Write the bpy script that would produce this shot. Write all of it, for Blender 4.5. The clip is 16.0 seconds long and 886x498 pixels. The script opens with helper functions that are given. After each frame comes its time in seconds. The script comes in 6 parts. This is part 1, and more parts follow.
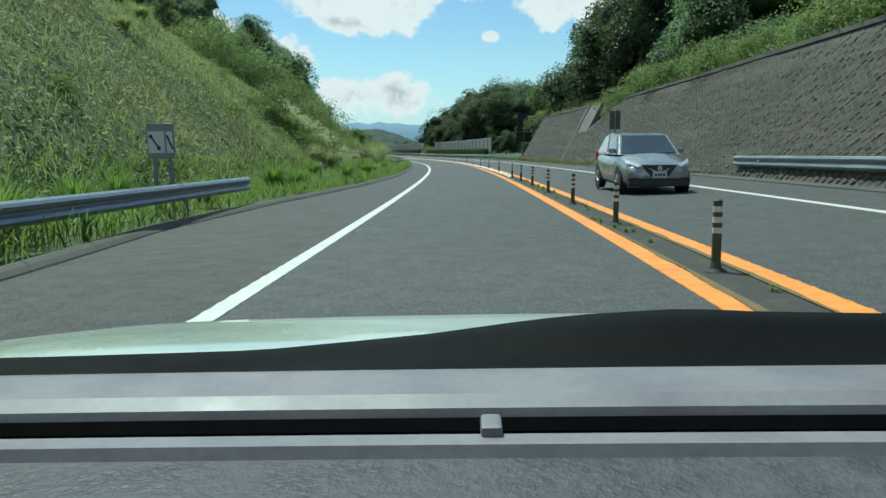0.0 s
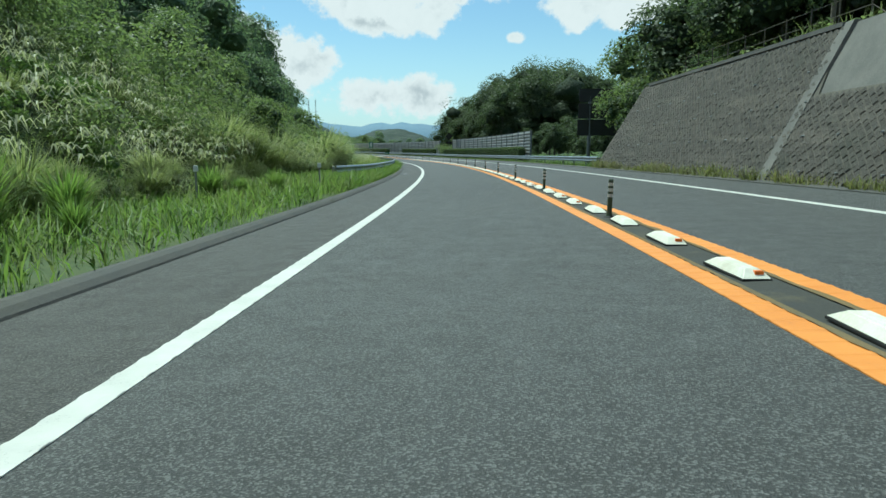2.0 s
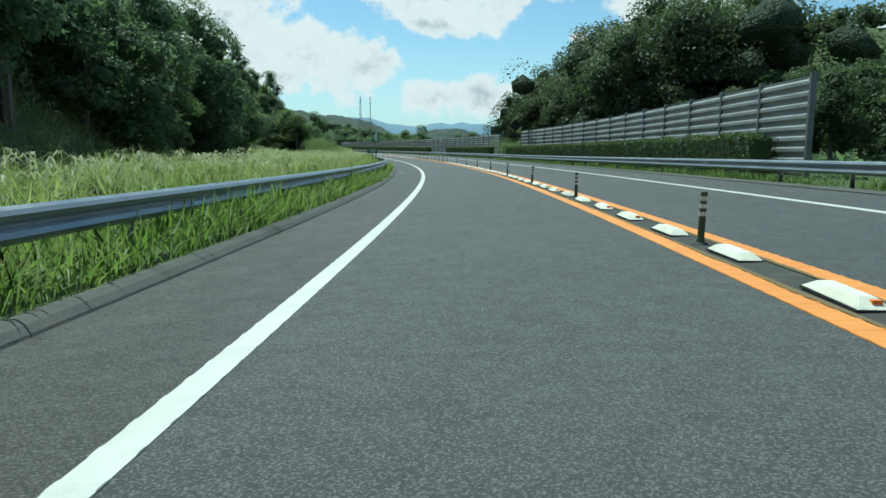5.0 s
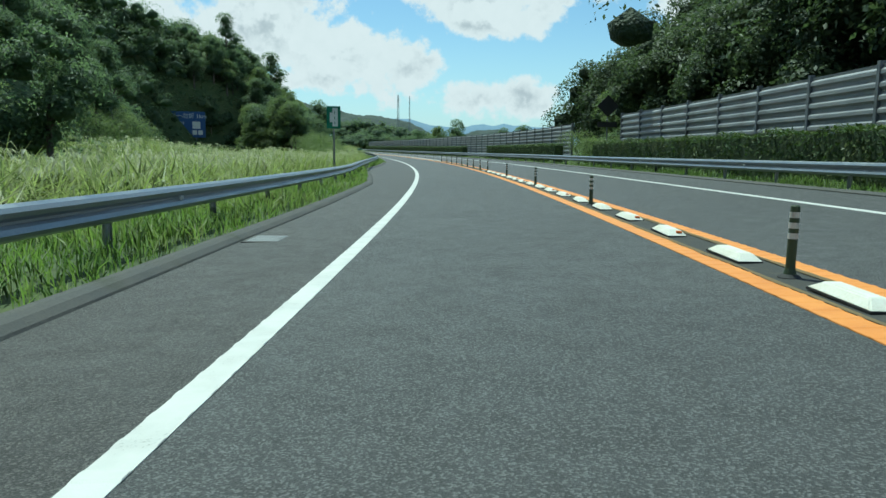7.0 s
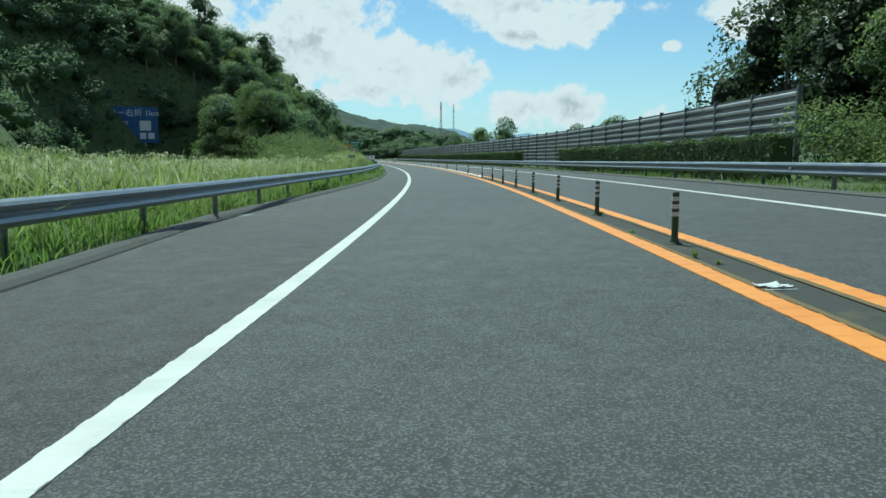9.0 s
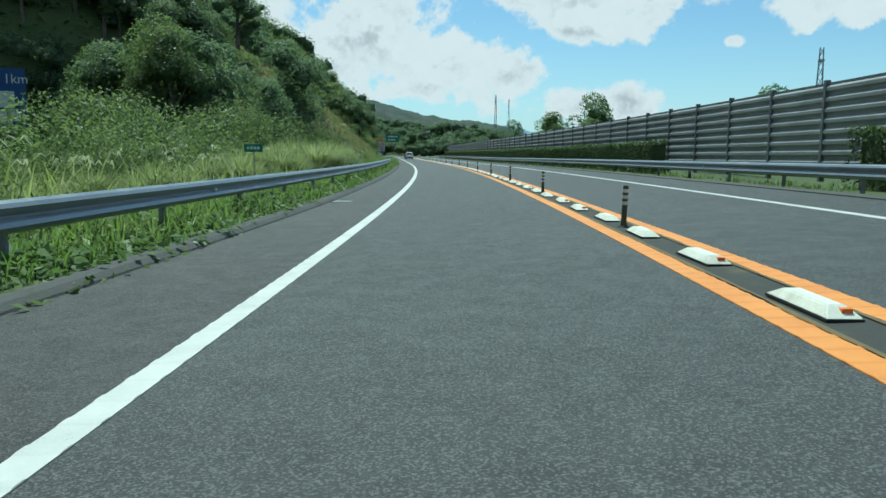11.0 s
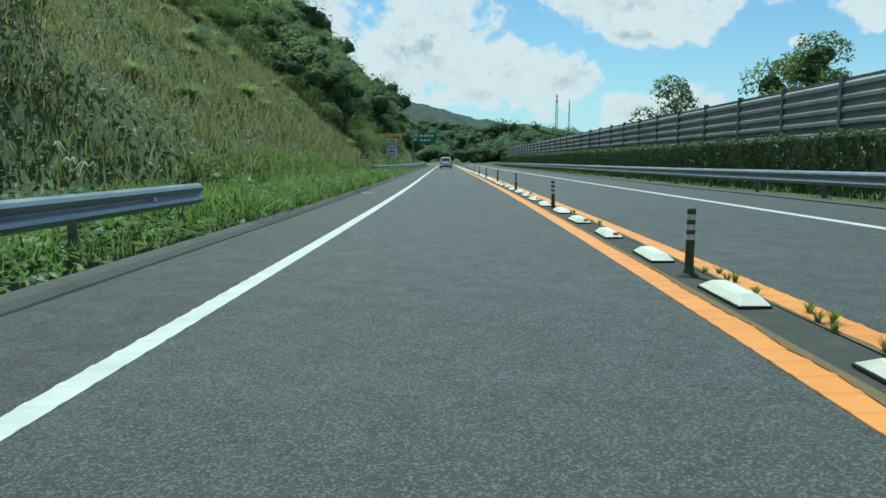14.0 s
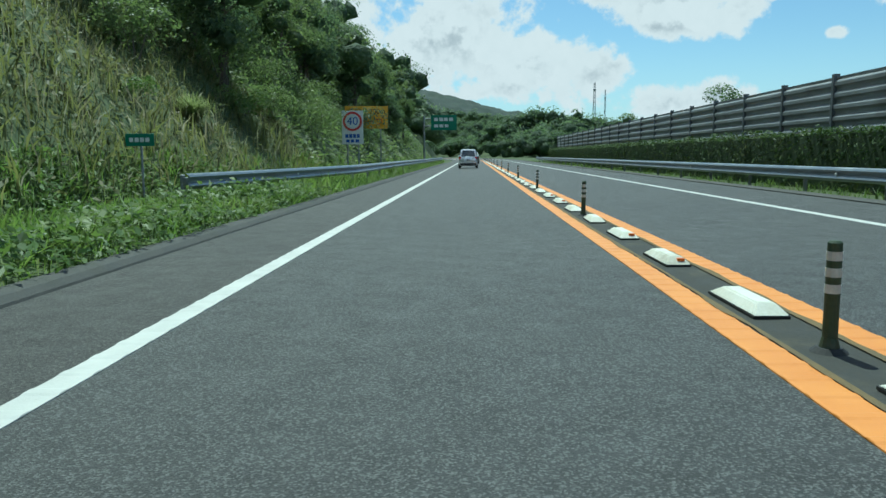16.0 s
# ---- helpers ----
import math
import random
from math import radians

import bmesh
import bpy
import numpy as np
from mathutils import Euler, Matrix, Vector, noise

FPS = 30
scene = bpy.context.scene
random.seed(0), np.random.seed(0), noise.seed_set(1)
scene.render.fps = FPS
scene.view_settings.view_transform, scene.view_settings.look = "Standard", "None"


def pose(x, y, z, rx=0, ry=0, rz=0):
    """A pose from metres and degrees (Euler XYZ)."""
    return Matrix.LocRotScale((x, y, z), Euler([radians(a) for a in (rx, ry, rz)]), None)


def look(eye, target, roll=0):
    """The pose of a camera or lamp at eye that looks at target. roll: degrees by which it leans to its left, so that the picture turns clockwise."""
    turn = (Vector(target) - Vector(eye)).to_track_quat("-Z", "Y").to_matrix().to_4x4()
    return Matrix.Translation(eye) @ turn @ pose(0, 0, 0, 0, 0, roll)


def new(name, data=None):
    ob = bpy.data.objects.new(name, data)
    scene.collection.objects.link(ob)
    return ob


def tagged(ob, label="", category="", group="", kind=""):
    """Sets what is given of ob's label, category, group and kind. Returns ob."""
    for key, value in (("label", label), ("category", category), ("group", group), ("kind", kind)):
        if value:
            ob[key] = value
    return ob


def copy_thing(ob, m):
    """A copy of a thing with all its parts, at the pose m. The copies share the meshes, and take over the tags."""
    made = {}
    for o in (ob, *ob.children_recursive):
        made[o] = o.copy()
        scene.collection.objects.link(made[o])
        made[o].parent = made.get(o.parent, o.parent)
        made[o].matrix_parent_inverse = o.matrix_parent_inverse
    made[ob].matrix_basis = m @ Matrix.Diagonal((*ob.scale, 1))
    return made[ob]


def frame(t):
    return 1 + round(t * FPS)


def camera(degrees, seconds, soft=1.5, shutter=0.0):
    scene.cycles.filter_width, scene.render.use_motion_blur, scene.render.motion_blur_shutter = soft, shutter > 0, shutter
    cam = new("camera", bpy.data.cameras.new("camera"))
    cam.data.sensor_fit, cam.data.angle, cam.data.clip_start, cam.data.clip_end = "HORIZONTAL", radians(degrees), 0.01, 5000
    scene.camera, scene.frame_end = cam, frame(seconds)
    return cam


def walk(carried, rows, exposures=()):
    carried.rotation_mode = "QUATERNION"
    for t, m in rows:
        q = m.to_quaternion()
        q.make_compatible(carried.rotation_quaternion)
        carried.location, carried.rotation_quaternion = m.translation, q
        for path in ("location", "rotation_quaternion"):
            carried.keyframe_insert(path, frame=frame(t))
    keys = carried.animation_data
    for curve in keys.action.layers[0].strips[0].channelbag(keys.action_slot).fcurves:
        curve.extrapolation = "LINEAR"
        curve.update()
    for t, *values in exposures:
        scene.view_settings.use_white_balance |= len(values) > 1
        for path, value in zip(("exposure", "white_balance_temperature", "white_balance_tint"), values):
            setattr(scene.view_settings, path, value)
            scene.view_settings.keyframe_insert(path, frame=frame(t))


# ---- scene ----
cam = camera(63.38, 16.0)

# seconds, eye, a point looked at, lean
PATH = [
    (0.0, (-0.011, 0.065, 3.632), (-0.354, 9.954, 2.188), -0.43),
    (0.5, (-0.005, 9.782, 3.490), (-0.407, 19.668, 2.038), -0.26),
    (1.0, (-0.068, 19.523, 3.340), (-0.554, 29.405, 1.888), -0.17),
    (1.5, (-0.249, 29.385, 3.190), (-0.813, 39.264, 1.747), -0.10),
    (2.0, (-0.499, 39.301, 3.043), (-1.156, 49.177, 1.613), -0.04),
    (2.5, (-0.839, 49.220, 2.905), (-1.615, 59.084, 1.460), 0.00),
    (3.0, (-1.328, 59.142, 2.773), (-2.259, 68.994, 1.335), 0.09),
    (3.5, (-1.965, 69.116, 2.643), (-3.059, 78.952, 1.212), 0.21),
    (4.0, (-2.727, 79.091, 2.499), (-3.951, 88.913, 1.077), 0.25),
    (4.5, (-3.657, 89.022, 2.371), (-5.001, 98.830, 0.959), 0.28),
    (5.0, (-4.709, 98.951, 2.252), (-6.171, 108.742, 0.831), 0.30),
    (5.5, (-5.886, 108.880, 2.135), (-7.474, 118.649, 0.704), 0.38),
    (6.0, (-7.204, 118.802, 2.018), (-8.930, 128.546, 0.577), 0.49),
    (6.5, (-8.671, 128.709, 1.900), (-10.555, 138.421, 0.443), 0.63),
    (7.0, (-10.342, 138.508, 1.773), (-12.360, 148.202, 0.372), 0.53),
    (7.5, (-12.142, 148.317, 1.674), (-14.290, 157.989, 0.320), 0.39),
    (8.0, (-13.992, 158.142, 1.591), (-16.302, 167.777, 0.236), 0.14),
    (8.5, (-16.057, 167.832, 1.476), (-18.534, 177.428, 0.143), -0.17),
    (9.0, (-18.297, 177.540, 1.363), (-20.933, 187.102, 0.091), 0.13),
    (9.5, (-20.751, 187.421, 1.319), (-23.591, 196.927, 0.063), 0.16),
    (10.0, (-23.423, 197.284, 1.291), (-26.467, 206.724, 0.017), 0.15),
    (10.5, (-26.304, 207.153, 1.262), (-29.515, 216.536, -0.028), 0.20),
    (11.0, (-29.361, 217.046, 1.234), (-32.696, 226.382, -0.075), 0.31),
    (11.5, (-32.551, 226.959, 1.216), (-36.004, 236.250, -0.110), 0.44),
    (12.0, (-35.950, 236.664, 1.200), (-39.516, 245.914, -0.112), 0.21),
    (12.5, (-39.433, 246.458, 1.182), (-43.124, 255.659, -0.126), -0.01),
    (13.0, (-43.077, 256.240, 1.153), (-46.885, 265.399, -0.119), -0.26),
    (13.5, (-46.840, 266.058, 1.151), (-50.769, 275.170, -0.092), -0.14),
    (14.0, (-50.720, 275.892, 1.164), (-54.761, 284.957, -0.057), -0.18),
    (14.5, (-54.700, 285.656, 1.170), (-58.852, 294.661, -0.125), -0.52),
    (15.0, (-58.789, 295.234, 1.177), (-63.026, 304.205, -0.075), -0.99),
    (15.5, (-62.922, 304.899, 1.184), (-67.245, 313.825, -0.097), -0.34),
    (16.0, (-67.210, 314.615, 1.184), (-71.600, 323.505, -0.116), -0.25),
]
walk(cam, [(t, look(eye, aim, roll)) for t, eye, aim, roll in PATH], exposures=[(0.0, 0.35, 5800, -19), (4.2, 0.33, 5720, -20), (9.0, 0.25, 5580, -21), (16.0, 0.21, 5480, -21)])

# ---------------------------------------------------------------- light
SUN_AZ, SUN_EL = 38.0, 64.0      # degrees left of +Y, degrees above the horizon


def sun_vector():
    a, e = radians(SUN_AZ), radians(SUN_EL)
    return Vector((-math.sin(a) * math.cos(e), math.cos(a) * math.cos(e), math.sin(e)))


sun_data = bpy.data.lights.new("sun", "SUN")
sun_data.energy, sun_data.angle, sun_data.color = 3.5, radians(0.55), (1.0, 0.955, 0.88)
sun = new("sun", sun_data)
sun.matrix_world = look((0, 0, 60), Vector((0, 0, 60)) - sun_vector())


class Graph:
    """Small helper that adds nodes to a tree."""

    def __init__(self, tree):
        self.tree = tree
        tree.nodes.clear()

    def add(self, kind, props=None, **sockets):
        n = self.tree.nodes.new(kind)
        props = props or {}
        if "operation" in props:
            n.operation = props["operation"]
        if "use_clamp" in props:
            n.use_clamp = props["use_clamp"]
        if "interpolation_type" in props:
            n.interpolation_type = props["interpolation_type"]
        if "data_type" in props:
            n.data_type = props["data_type"]
        if "sky_type" in props:
            n.sky_type, n.sun_disc = props["sky_type"], props["sun_disc"]
            n.sun_elevation, n.sun_rotation = props["sun_elevation"], props["sun_rotation"]
            n.air_density, n.dust_density, n.ozone_density = props["air_density"], props["dust_density"], props["ozone_density"]
        for k, v in sockets.items():
            name = k.replace("_", " ")
            self.put(n, name, v)
        return n

    def put(self, n, name, v):
        s = n.inputs[int(name[1:])] if name[0] == "i" and name[1:].isdigit() else n.inputs[name]
        if isinstance(v, bpy.types.NodeSocket):
            self.tree.links.new(v, s)
        elif isinstance(v, bpy.types.Node):
            self.tree.links.new(v.outputs[0], s)
        else:
            s.default_value = v

    def math(self, op, a, b=0.0, clamp=False):
        n = self.add("ShaderNodeMath", {"operation": op, "use_clamp": clamp})
        self.put(n, "i0", a)
        self.put(n, "i1", b)
        return n.outputs[0]

    def ramp(self, v, lo, hi, to_lo=0.0, to_hi=1.0, smooth=True):
        n = self.add("ShaderNodeMapRange", {"interpolation_type": "SMOOTHSTEP" if smooth else "LINEAR"})
        for i, x in enumerate((v, lo, hi, to_lo, to_hi)):
            self.put(n, "i%d" % i, x)
        return n.outputs[0]

    def mix(self, f, a, b):
        n = self.add("ShaderNodeMix", {"data_type": "RGBA"})
        self.put(n, "i0", f)
        self.put(n, "i6", a)
        self.put(n, "i7", b)
        return n.outputs[2]

    def noise(self, vec, scale, detail=4.0, rough=0.55, out=0):
        n = self.add("ShaderNodeTexNoise", Scale=scale, Detail=detail, Roughness=rough)
        if vec is not None:
            self.put(n, "Vector", vec)
        return n.outputs[out]


world = bpy.data.worlds.new("world")
scene.world = world
world.use_nodes = True


def build_sky():
    g = Graph(world.node_tree)
    sky = g.add("ShaderNodeTexSky", {"sky_type": "NISHITA", "sun_disc": False, "sun_elevation": radians(SUN_EL),
                                     "sun_rotation": radians(-SUN_AZ), "air_density": 1.0, "dust_density": 0.6, "ozone_density": 1.6})
    co = g.add("ShaderNodeTexCoord").outputs["Generated"]
    sep = g.add("ShaderNodeSeparateXYZ")
    g.put(sep, "Vector", co)
    x, y, z = sep.outputs
    el = g.math("DEGREES", g.math("ARCSINE", z))
    az = g.math("DEGREES", g.math("ARCTAN2", g.math("MULTIPLY", x, -1.0), y))
    # clouds: azimuth, elevation, half widths, strength
    banks = [(26, 8.8, 7.5, 4.2, 1.0), (19.0, 7.4, 4.5, 2.6, 1.0), (17.9, 8.9, 1.6, 1.0, 0.75), (14.3, 6.2, 2.6, 1.9, 0.9), (23, 5.0, 9, 1.2, 0.7),
             (8.4, 10.4, 4.6, 2.1, 1.0), (4.8, 9.9, 2.4, 1.6, 0.9), (2.0, 10.9, 3.0, 0.55, 0.55), (12.5, 11.9, 4.5, 1.5, 0.9),
             (-1.9, 8.15, 0.75, 0.5, 0.8), (-8.2, 10.6, 4.0, 1.9, 0.95), (-14, 11.2, 5, 2.0, 0.9), (8, 3.6, 7.5, 1.5, 0.72), (-2, 3.2, 5, 0.8, 0.4),
             (36, 12, 7, 4, 0.9), (-22, 6, 6, 2.5, 0.9)]
    field = None
    for a0, e0, wa, we, k in banks:
        da = g.math("DIVIDE", g.math("SUBTRACT", az, a0), wa)
        de = g.math("DIVIDE", g.math("SUBTRACT", el, e0), we)
        r2 = g.math("ADD", g.math("MULTIPLY", da, da), g.math("MULTIPLY", de, de))
        v = g.math("MULTIPLY", g.math("SUBTRACT", 1.0, g.math("MULTIPLY", r2, 0.55)), k)
        field = v if field is None else g.math("MAXIMUM", field, v)
    # beyond the banks, out of view, scattered cumulus is added and thickened for fill light
    wide = g.ramp(g.noise(co, 3.2, 5.0, 0.55), 0.42, 0.62, -0.6, 0.9)
    far_side = g.ramp(y, 0.55, 0.15)
    high = g.ramp(el, 14.0, 20.0)
    field = g.math("MAXIMUM", field, g.math("ADD", g.math("MULTIPLY", wide, g.math("MAXIMUM", far_side, high)), g.math("MULTIPLY", g.math("SUBTRACT", 1.0, g.math("MAXIMUM", far_side, high)), -1.0)))
    n1 = g.noise(co, 16.0, 7.0, 0.58)
    n2 = g.noise(co, 55.0, 5.0, 0.6)
    dens = g.math("ADD", field, g.math("ADD", g.math("MULTIPLY", g.math("SUBTRACT", n1, 0.5), 2.6), g.math("MULTIPLY", g.math("SUBTRACT", n2, 0.5), 0.7)))
    mask = g.ramp(dens, 0.26, 0.62)
    up = g.add("ShaderNodeVectorMath", {"operation": "ADD"})
    g.put(up, "i0", co)
    up.inputs[1].default_value = (0.0, 0.0, 0.022)
    n_up = g.noise(up.outputs[0], 16.0, 7.0, 0.58)
    shade = g.ramp(g.math("ADD", g.math("SUBTRACT", n_up, n1), g.math("MULTIPLY", g.math("SUBTRACT", g.noise(co, 7.0, 3.0, 0.5), 0.5), 0.5)), -0.05, 0.11)
    puff = g.ramp(n2, 0.3, 0.7, 0.9, 1.0)
    thick = g.ramp(dens, 0.55, 1.25)
    white = g.mix(g.math("MULTIPLY", shade, g.math("MULTIPLY", thick, 0.85)), (1.035, 0.948, 1.01, 1), (0.515, 0.515, 0.59, 1))
    white = g.mix(puff, (0.71, 0.71, 0.76, 1), white)
    bg_sky = g.add("ShaderNodeBackground", Strength=SKY_STRENGTH)
    deep = g.mix(1.0, sky, (0.92, 0.96, 1.03, 1))
    deep.node.blend_type = "MULTIPLY"
    haze = g.mix(g.ramp(el, -1.0, 10.0, 0.5, 0.0), deep, (4.9, 6.5, 8.3, 1))
    g.put(bg_sky, "Color", haze)
    bg_cloud = g.add("ShaderNodeBackground", Strength=CLOUD_STRENGTH)
    g.put(bg_cloud, "Color", white)
    mixs = g.add("ShaderNodeMixShader")
    g.put(mixs, "i0", mask)
    g.put(mixs, "i1", bg_sky)
    g.put(mixs, "i2", bg_cloud)
    g.put(g.add("ShaderNodeOutputWorld"), "Surface", mixs)


SKY_STRENGTH, CLOUD_STRENGTH = 0.096, 0.69
build_sky()

# ---------------------------------------------------------------- materials
MATS = {}


def material(name, make):
    if name not in MATS:
        m = bpy.data.materials.new(name)
        m.use_nodes = True
        g = Graph(m.node_tree)
        out = g.add("ShaderNodeOutputMaterial")
        g.put(out, "Surface", make(g))
        MATS[name] = m
    return MATS[name]


def rgb(c):
    return (c[0], c[1], c[2], 1.0)


def surface(name, a, b, scale=3.0, fine=40.0, rough=0.7, metal=0.0, bump=0.2, dirt=None, spec=0.5, coat=0.0, local=False):
    """A surface that varies between two colours at two scales, with fine relief."""
    def make(g):
        tc = g.add("ShaderNodeTexCoord")
        geo = g.add("ShaderNodeNewGeometry")
        co = tc.outputs["Object"] if local else geo.outputs["Position"]
        n1 = g.noise(co, scale, 5.0, 0.6)
        n2 = g.noise(co, fine, 3.0, 0.6)
        f = g.math("ADD", g.math("MULTIPLY", n1, 0.65), g.math("MULTIPLY", n2, 0.35))
        col = g.mix(g.ramp(f, 0.35, 0.65), rgb(a), rgb(b))
        if dirt:
            col = g.mix(g.ramp(g.noise(co, scale * 0.37, 6.0, 0.65), 0.52, 0.75, 0.0, 0.8), col, rgb(dirt))
        bs = g.add("ShaderNodeBsdfPrincipled", Metallic=metal)
        g.put(bs, "Base Color", col)
        g.put(bs, "Roughness", g.ramp(n1, 0.3, 0.7, max(0.03, rough - 0.1), min(1.0, rough + 0.08)))
        g.put(bs, "Specular IOR Level", spec)
        g.put(bs, "Coat Weight", coat)
        if bump:
            bp = g.add("ShaderNodeBump", Strength=bump, Distance=0.02)
            g.put(bp, "Height", n2)
            g.put(bs, "Normal", bp.outputs[0])
        return bs
    return material(name, make)


def leafy(name, cols, glow=0.35, rough=0.55, patch=0.12, mass=False, veil_tint=False):
    """Leaves or blades: each island takes its own tint; light passes through."""
    # less red, more blue: a bluish haze veil put into the leaf colour
    if veil_tint:
        cols = [(c[0] * 0.93, c[1], c[2] * 1.12) for c in cols]

    def make(g):
        geo = g.add("ShaderNodeNewGeometry")
        r = geo.outputs["Random Per Island"]
        n = g.noise(geo.outputs["Position"], patch, 4.0, 0.6)
        col = g.mix(g.ramp(r, 0.0, 0.75, smooth=False), rgb(cols[0]), rgb(cols[1]))
        col = g.mix(g.ramp(g.math("ADD", g.math("MULTIPLY", n, 0.8), g.math("MULTIPLY", r, 0.25)), 0.42, 0.72), col, rgb(cols[2]))
        bs = g.add("ShaderNodeBsdfPrincipled", Roughness=rough)
        g.put(bs, "Base Color", col)
        g.put(bs, "Specular IOR Level", 0.22)
        if mass:
            vor = g.add("ShaderNodeTexVoronoi", Scale=4.2)
            g.put(vor, "Vector", g.mix(0.12, geo.outputs["Position"], g.noise(geo.outputs["Position"], 5.0, 3.0, 0.6, 1)))
            cell = g.add("ShaderNodeTexWhiteNoise")
            g.put(cell, "Vector", vor.outputs["Position"])
            # gaps between leaf cells are darkened, their shade put into the colour
            gap = g.ramp(vor.outputs["Distance"], 0.35, 0.75)
            tint = g.mix(cell.outputs["Value"], rgb(cols[0]), col)
            g.put(bs, "Base Color", g.mix(g.math("MULTIPLY", gap, 0.35), tint, rgb(tuple(c * 0.7 for c in cols[0]))))
            bp = g.add("ShaderNodeBump", Strength=1.0, Distance=0.3)
            g.put(bp, "Height", g.math("SUBTRACT", cell.outputs["Value"], vor.outputs["Distance"]))
            g.put(bs, "Normal", bp.outputs[0])
        tr = g.add("ShaderNodeBsdfTranslucent")
        g.put(tr, "Color", g.mix(0.5, col, rgb((cols[1][0] * 1.8, cols[1][1] * 1.9, cols[1][2] * 1.05))))
        mx = g.add("ShaderNodeMixShader")
        g.put(mx, "i0", glow)
        g.put(mx, "i1", bs)
        g.put(mx, "i2", tr)
        return mx
    return material(name, make)


def asphalt_make(g, warm=(1.0, 1.0, 1.0)):
    def rgb(c):
        return (c[0] * warm[0], c[1] * warm[1], c[2] * warm[2], 1.0)
    geo = g.add("ShaderNodeNewGeometry")
    co = geo.outputs["Position"]
    big = g.noise(co, 0.22, 5.0, 0.6)
    mid = g.noise(co, 3.0, 6.0, 0.75)
    vor = g.add("ShaderNodeTexVoronoi", Scale=95.0)
    g.put(vor, "Vector", co)
    stones = g.ramp(vor.outputs["Distance"], 0.0, 0.6)
    grain = g.noise(co, 120.0, 3.0, 0.8)
    speck = g.add("ShaderNodeTexWhiteNoise")
    g.put(speck, "Vector", vor.outputs["Position"])
    col = g.mix(g.ramp(big, 0.3, 0.7), rgb((0.040, 0.040, 0.040)), rgb((0.053, 0.053, 0.052)))
    col = g.mix(g.ramp(mid, 0.45, 0.8, 0.0, 0.3), col, rgb((0.03, 0.03, 0.03)))
    col = g.mix(g.ramp(speck.outputs["Value"], 0.5, 1.0, 0.0, 0.85), col, rgb((0.17, 0.17, 0.166)))
    col = g.mix(g.ramp(grain, 0.3, 0.5, 0.7, 0.0), col, rgb((0.02, 0.02, 0.02)))
    bs = g.add("ShaderNodeBsdfPrincipled")
    g.put(bs, "Base Color", col)
    g.put(bs, "Roughness", g.ramp(mid, 0.3, 0.7, 0.62, 0.8))
    bp = g.add("ShaderNodeBump", Strength=0.55, Distance=0.012)
    g.put(bp, "Height", g.math("ADD", stones, grain))
    g.put(bs, "Normal", bp.outputs[0])
    return bs


def paint(name, a, b, wear):
    """Thick road paint, rubbed away here and there."""
    def make(g):
        geo = g.add("ShaderNodeNewGeometry")
        co = geo.outputs["Position"]
        n1 = g.noise(co, 2.2, 5.0, 0.6)
        n2 = g.noise(co, 60.0, 3.0, 0.65)
        col = g.mix(g.ramp(n1, 0.3, 0.7), rgb(a), rgb(b))
        worn = g.ramp(g.math("ADD", g.math("MULTIPLY", n1, 0.4), g.math("MULTIPLY", n2, 0.6)), 0.60, 0.72, 0.0, wear)
        col = g.mix(worn, col, rgb((0.09, 0.085, 0.075)))
        bs = g.add("ShaderNodeBsdfPrincipled", Roughness=0.6)
        g.put(bs, "Base Color", col)
        bp = g.add("ShaderNodeBump", Strength=0.4, Distance=0.008)
        g.put(bp, "Height", n2)
        g.put(bs, "Normal", bp.outputs[0])
        return bs
    return material(name, make)


M_ASPHALT = material("asphalt", asphalt_make)
M_SHOULDER = material("older_asphalt", lambda g: asphalt_make(g, (0.84, 0.79, 0.75)))
M_WHITE = paint("white_line_paint", (0.64, 0.63, 0.59), (0.55, 0.545, 0.51), 0.6)
M_ORANGE = paint("orange_line_paint", (0.76, 0.295, 0.055), (0.70, 0.25, 0.042), 0.45)
M_GRIME = surface("mossy_grit", (0.13, 0.10, 0.052), (0.20, 0.14, 0.06), 6.0, 70.0, 0.95, bump=0.3, dirt=(0.16, 0.125, 0.06))
M_STRIP = surface("dusty_strip", (0.038, 0.038, 0.035), (0.058, 0.056, 0.048), 5.0, 60.0, 0.9, dirt=(0.115, 0.10, 0.062))
M_KERB = surface("kerb_asphalt", (0.07, 0.07, 0.066), (0.11, 0.105, 0.095), 2.0, 45.0, 0.9, bump=0.5, dirt=(0.05, 0.055, 0.03))
M_SOIL = surface("soil", (0.055, 0.085, 0.026), (0.095, 0.115, 0.042), 0.35, 6.0, 0.95, bump=0.6, dirt=(0.05, 0.08, 0.025))
M_STEEL = surface("galvanised_steel", (0.22, 0.245, 0.27), (0.29, 0.315, 0.34), 1.4, 30.0, 0.38, metal=0.5, bump=0.05, dirt=(0.24, 0.25, 0.25))
M_POST_STEEL = surface("weathered_steel", (0.24, 0.25, 0.26), (0.33, 0.34, 0.34), 2.5, 40.0, 0.6, metal=0.6, bump=0.1, dirt=(0.17, 0.15, 0.12))
M_GREEN_RUBBER = surface("dark_green_rubber", (0.035, 0.06, 0.032), (0.055, 0.08, 0.04), 6.0, 60.0, 0.62, bump=0.12, dirt=(0.09, 0.085, 0.06))
M_REFLECT = surface("white_reflective_tape", (0.66, 0.67, 0.64), (0.5, 0.5, 0.47), 8.0, 50.0, 0.45, bump=0.05)
M_BLOCK = surface("cream_white_rubber", (0.80, 0.79, 0.70), (0.68, 0.66, 0.55), 3.0, 40.0, 0.6, bump=0.15, dirt=(0.42, 0.38, 0.29))
M_BLACK = surface("black_rubber", (0.018, 0.018, 0.018), (0.032, 0.031, 0.03), 5.0, 50.0, 0.75, bump=0.15)
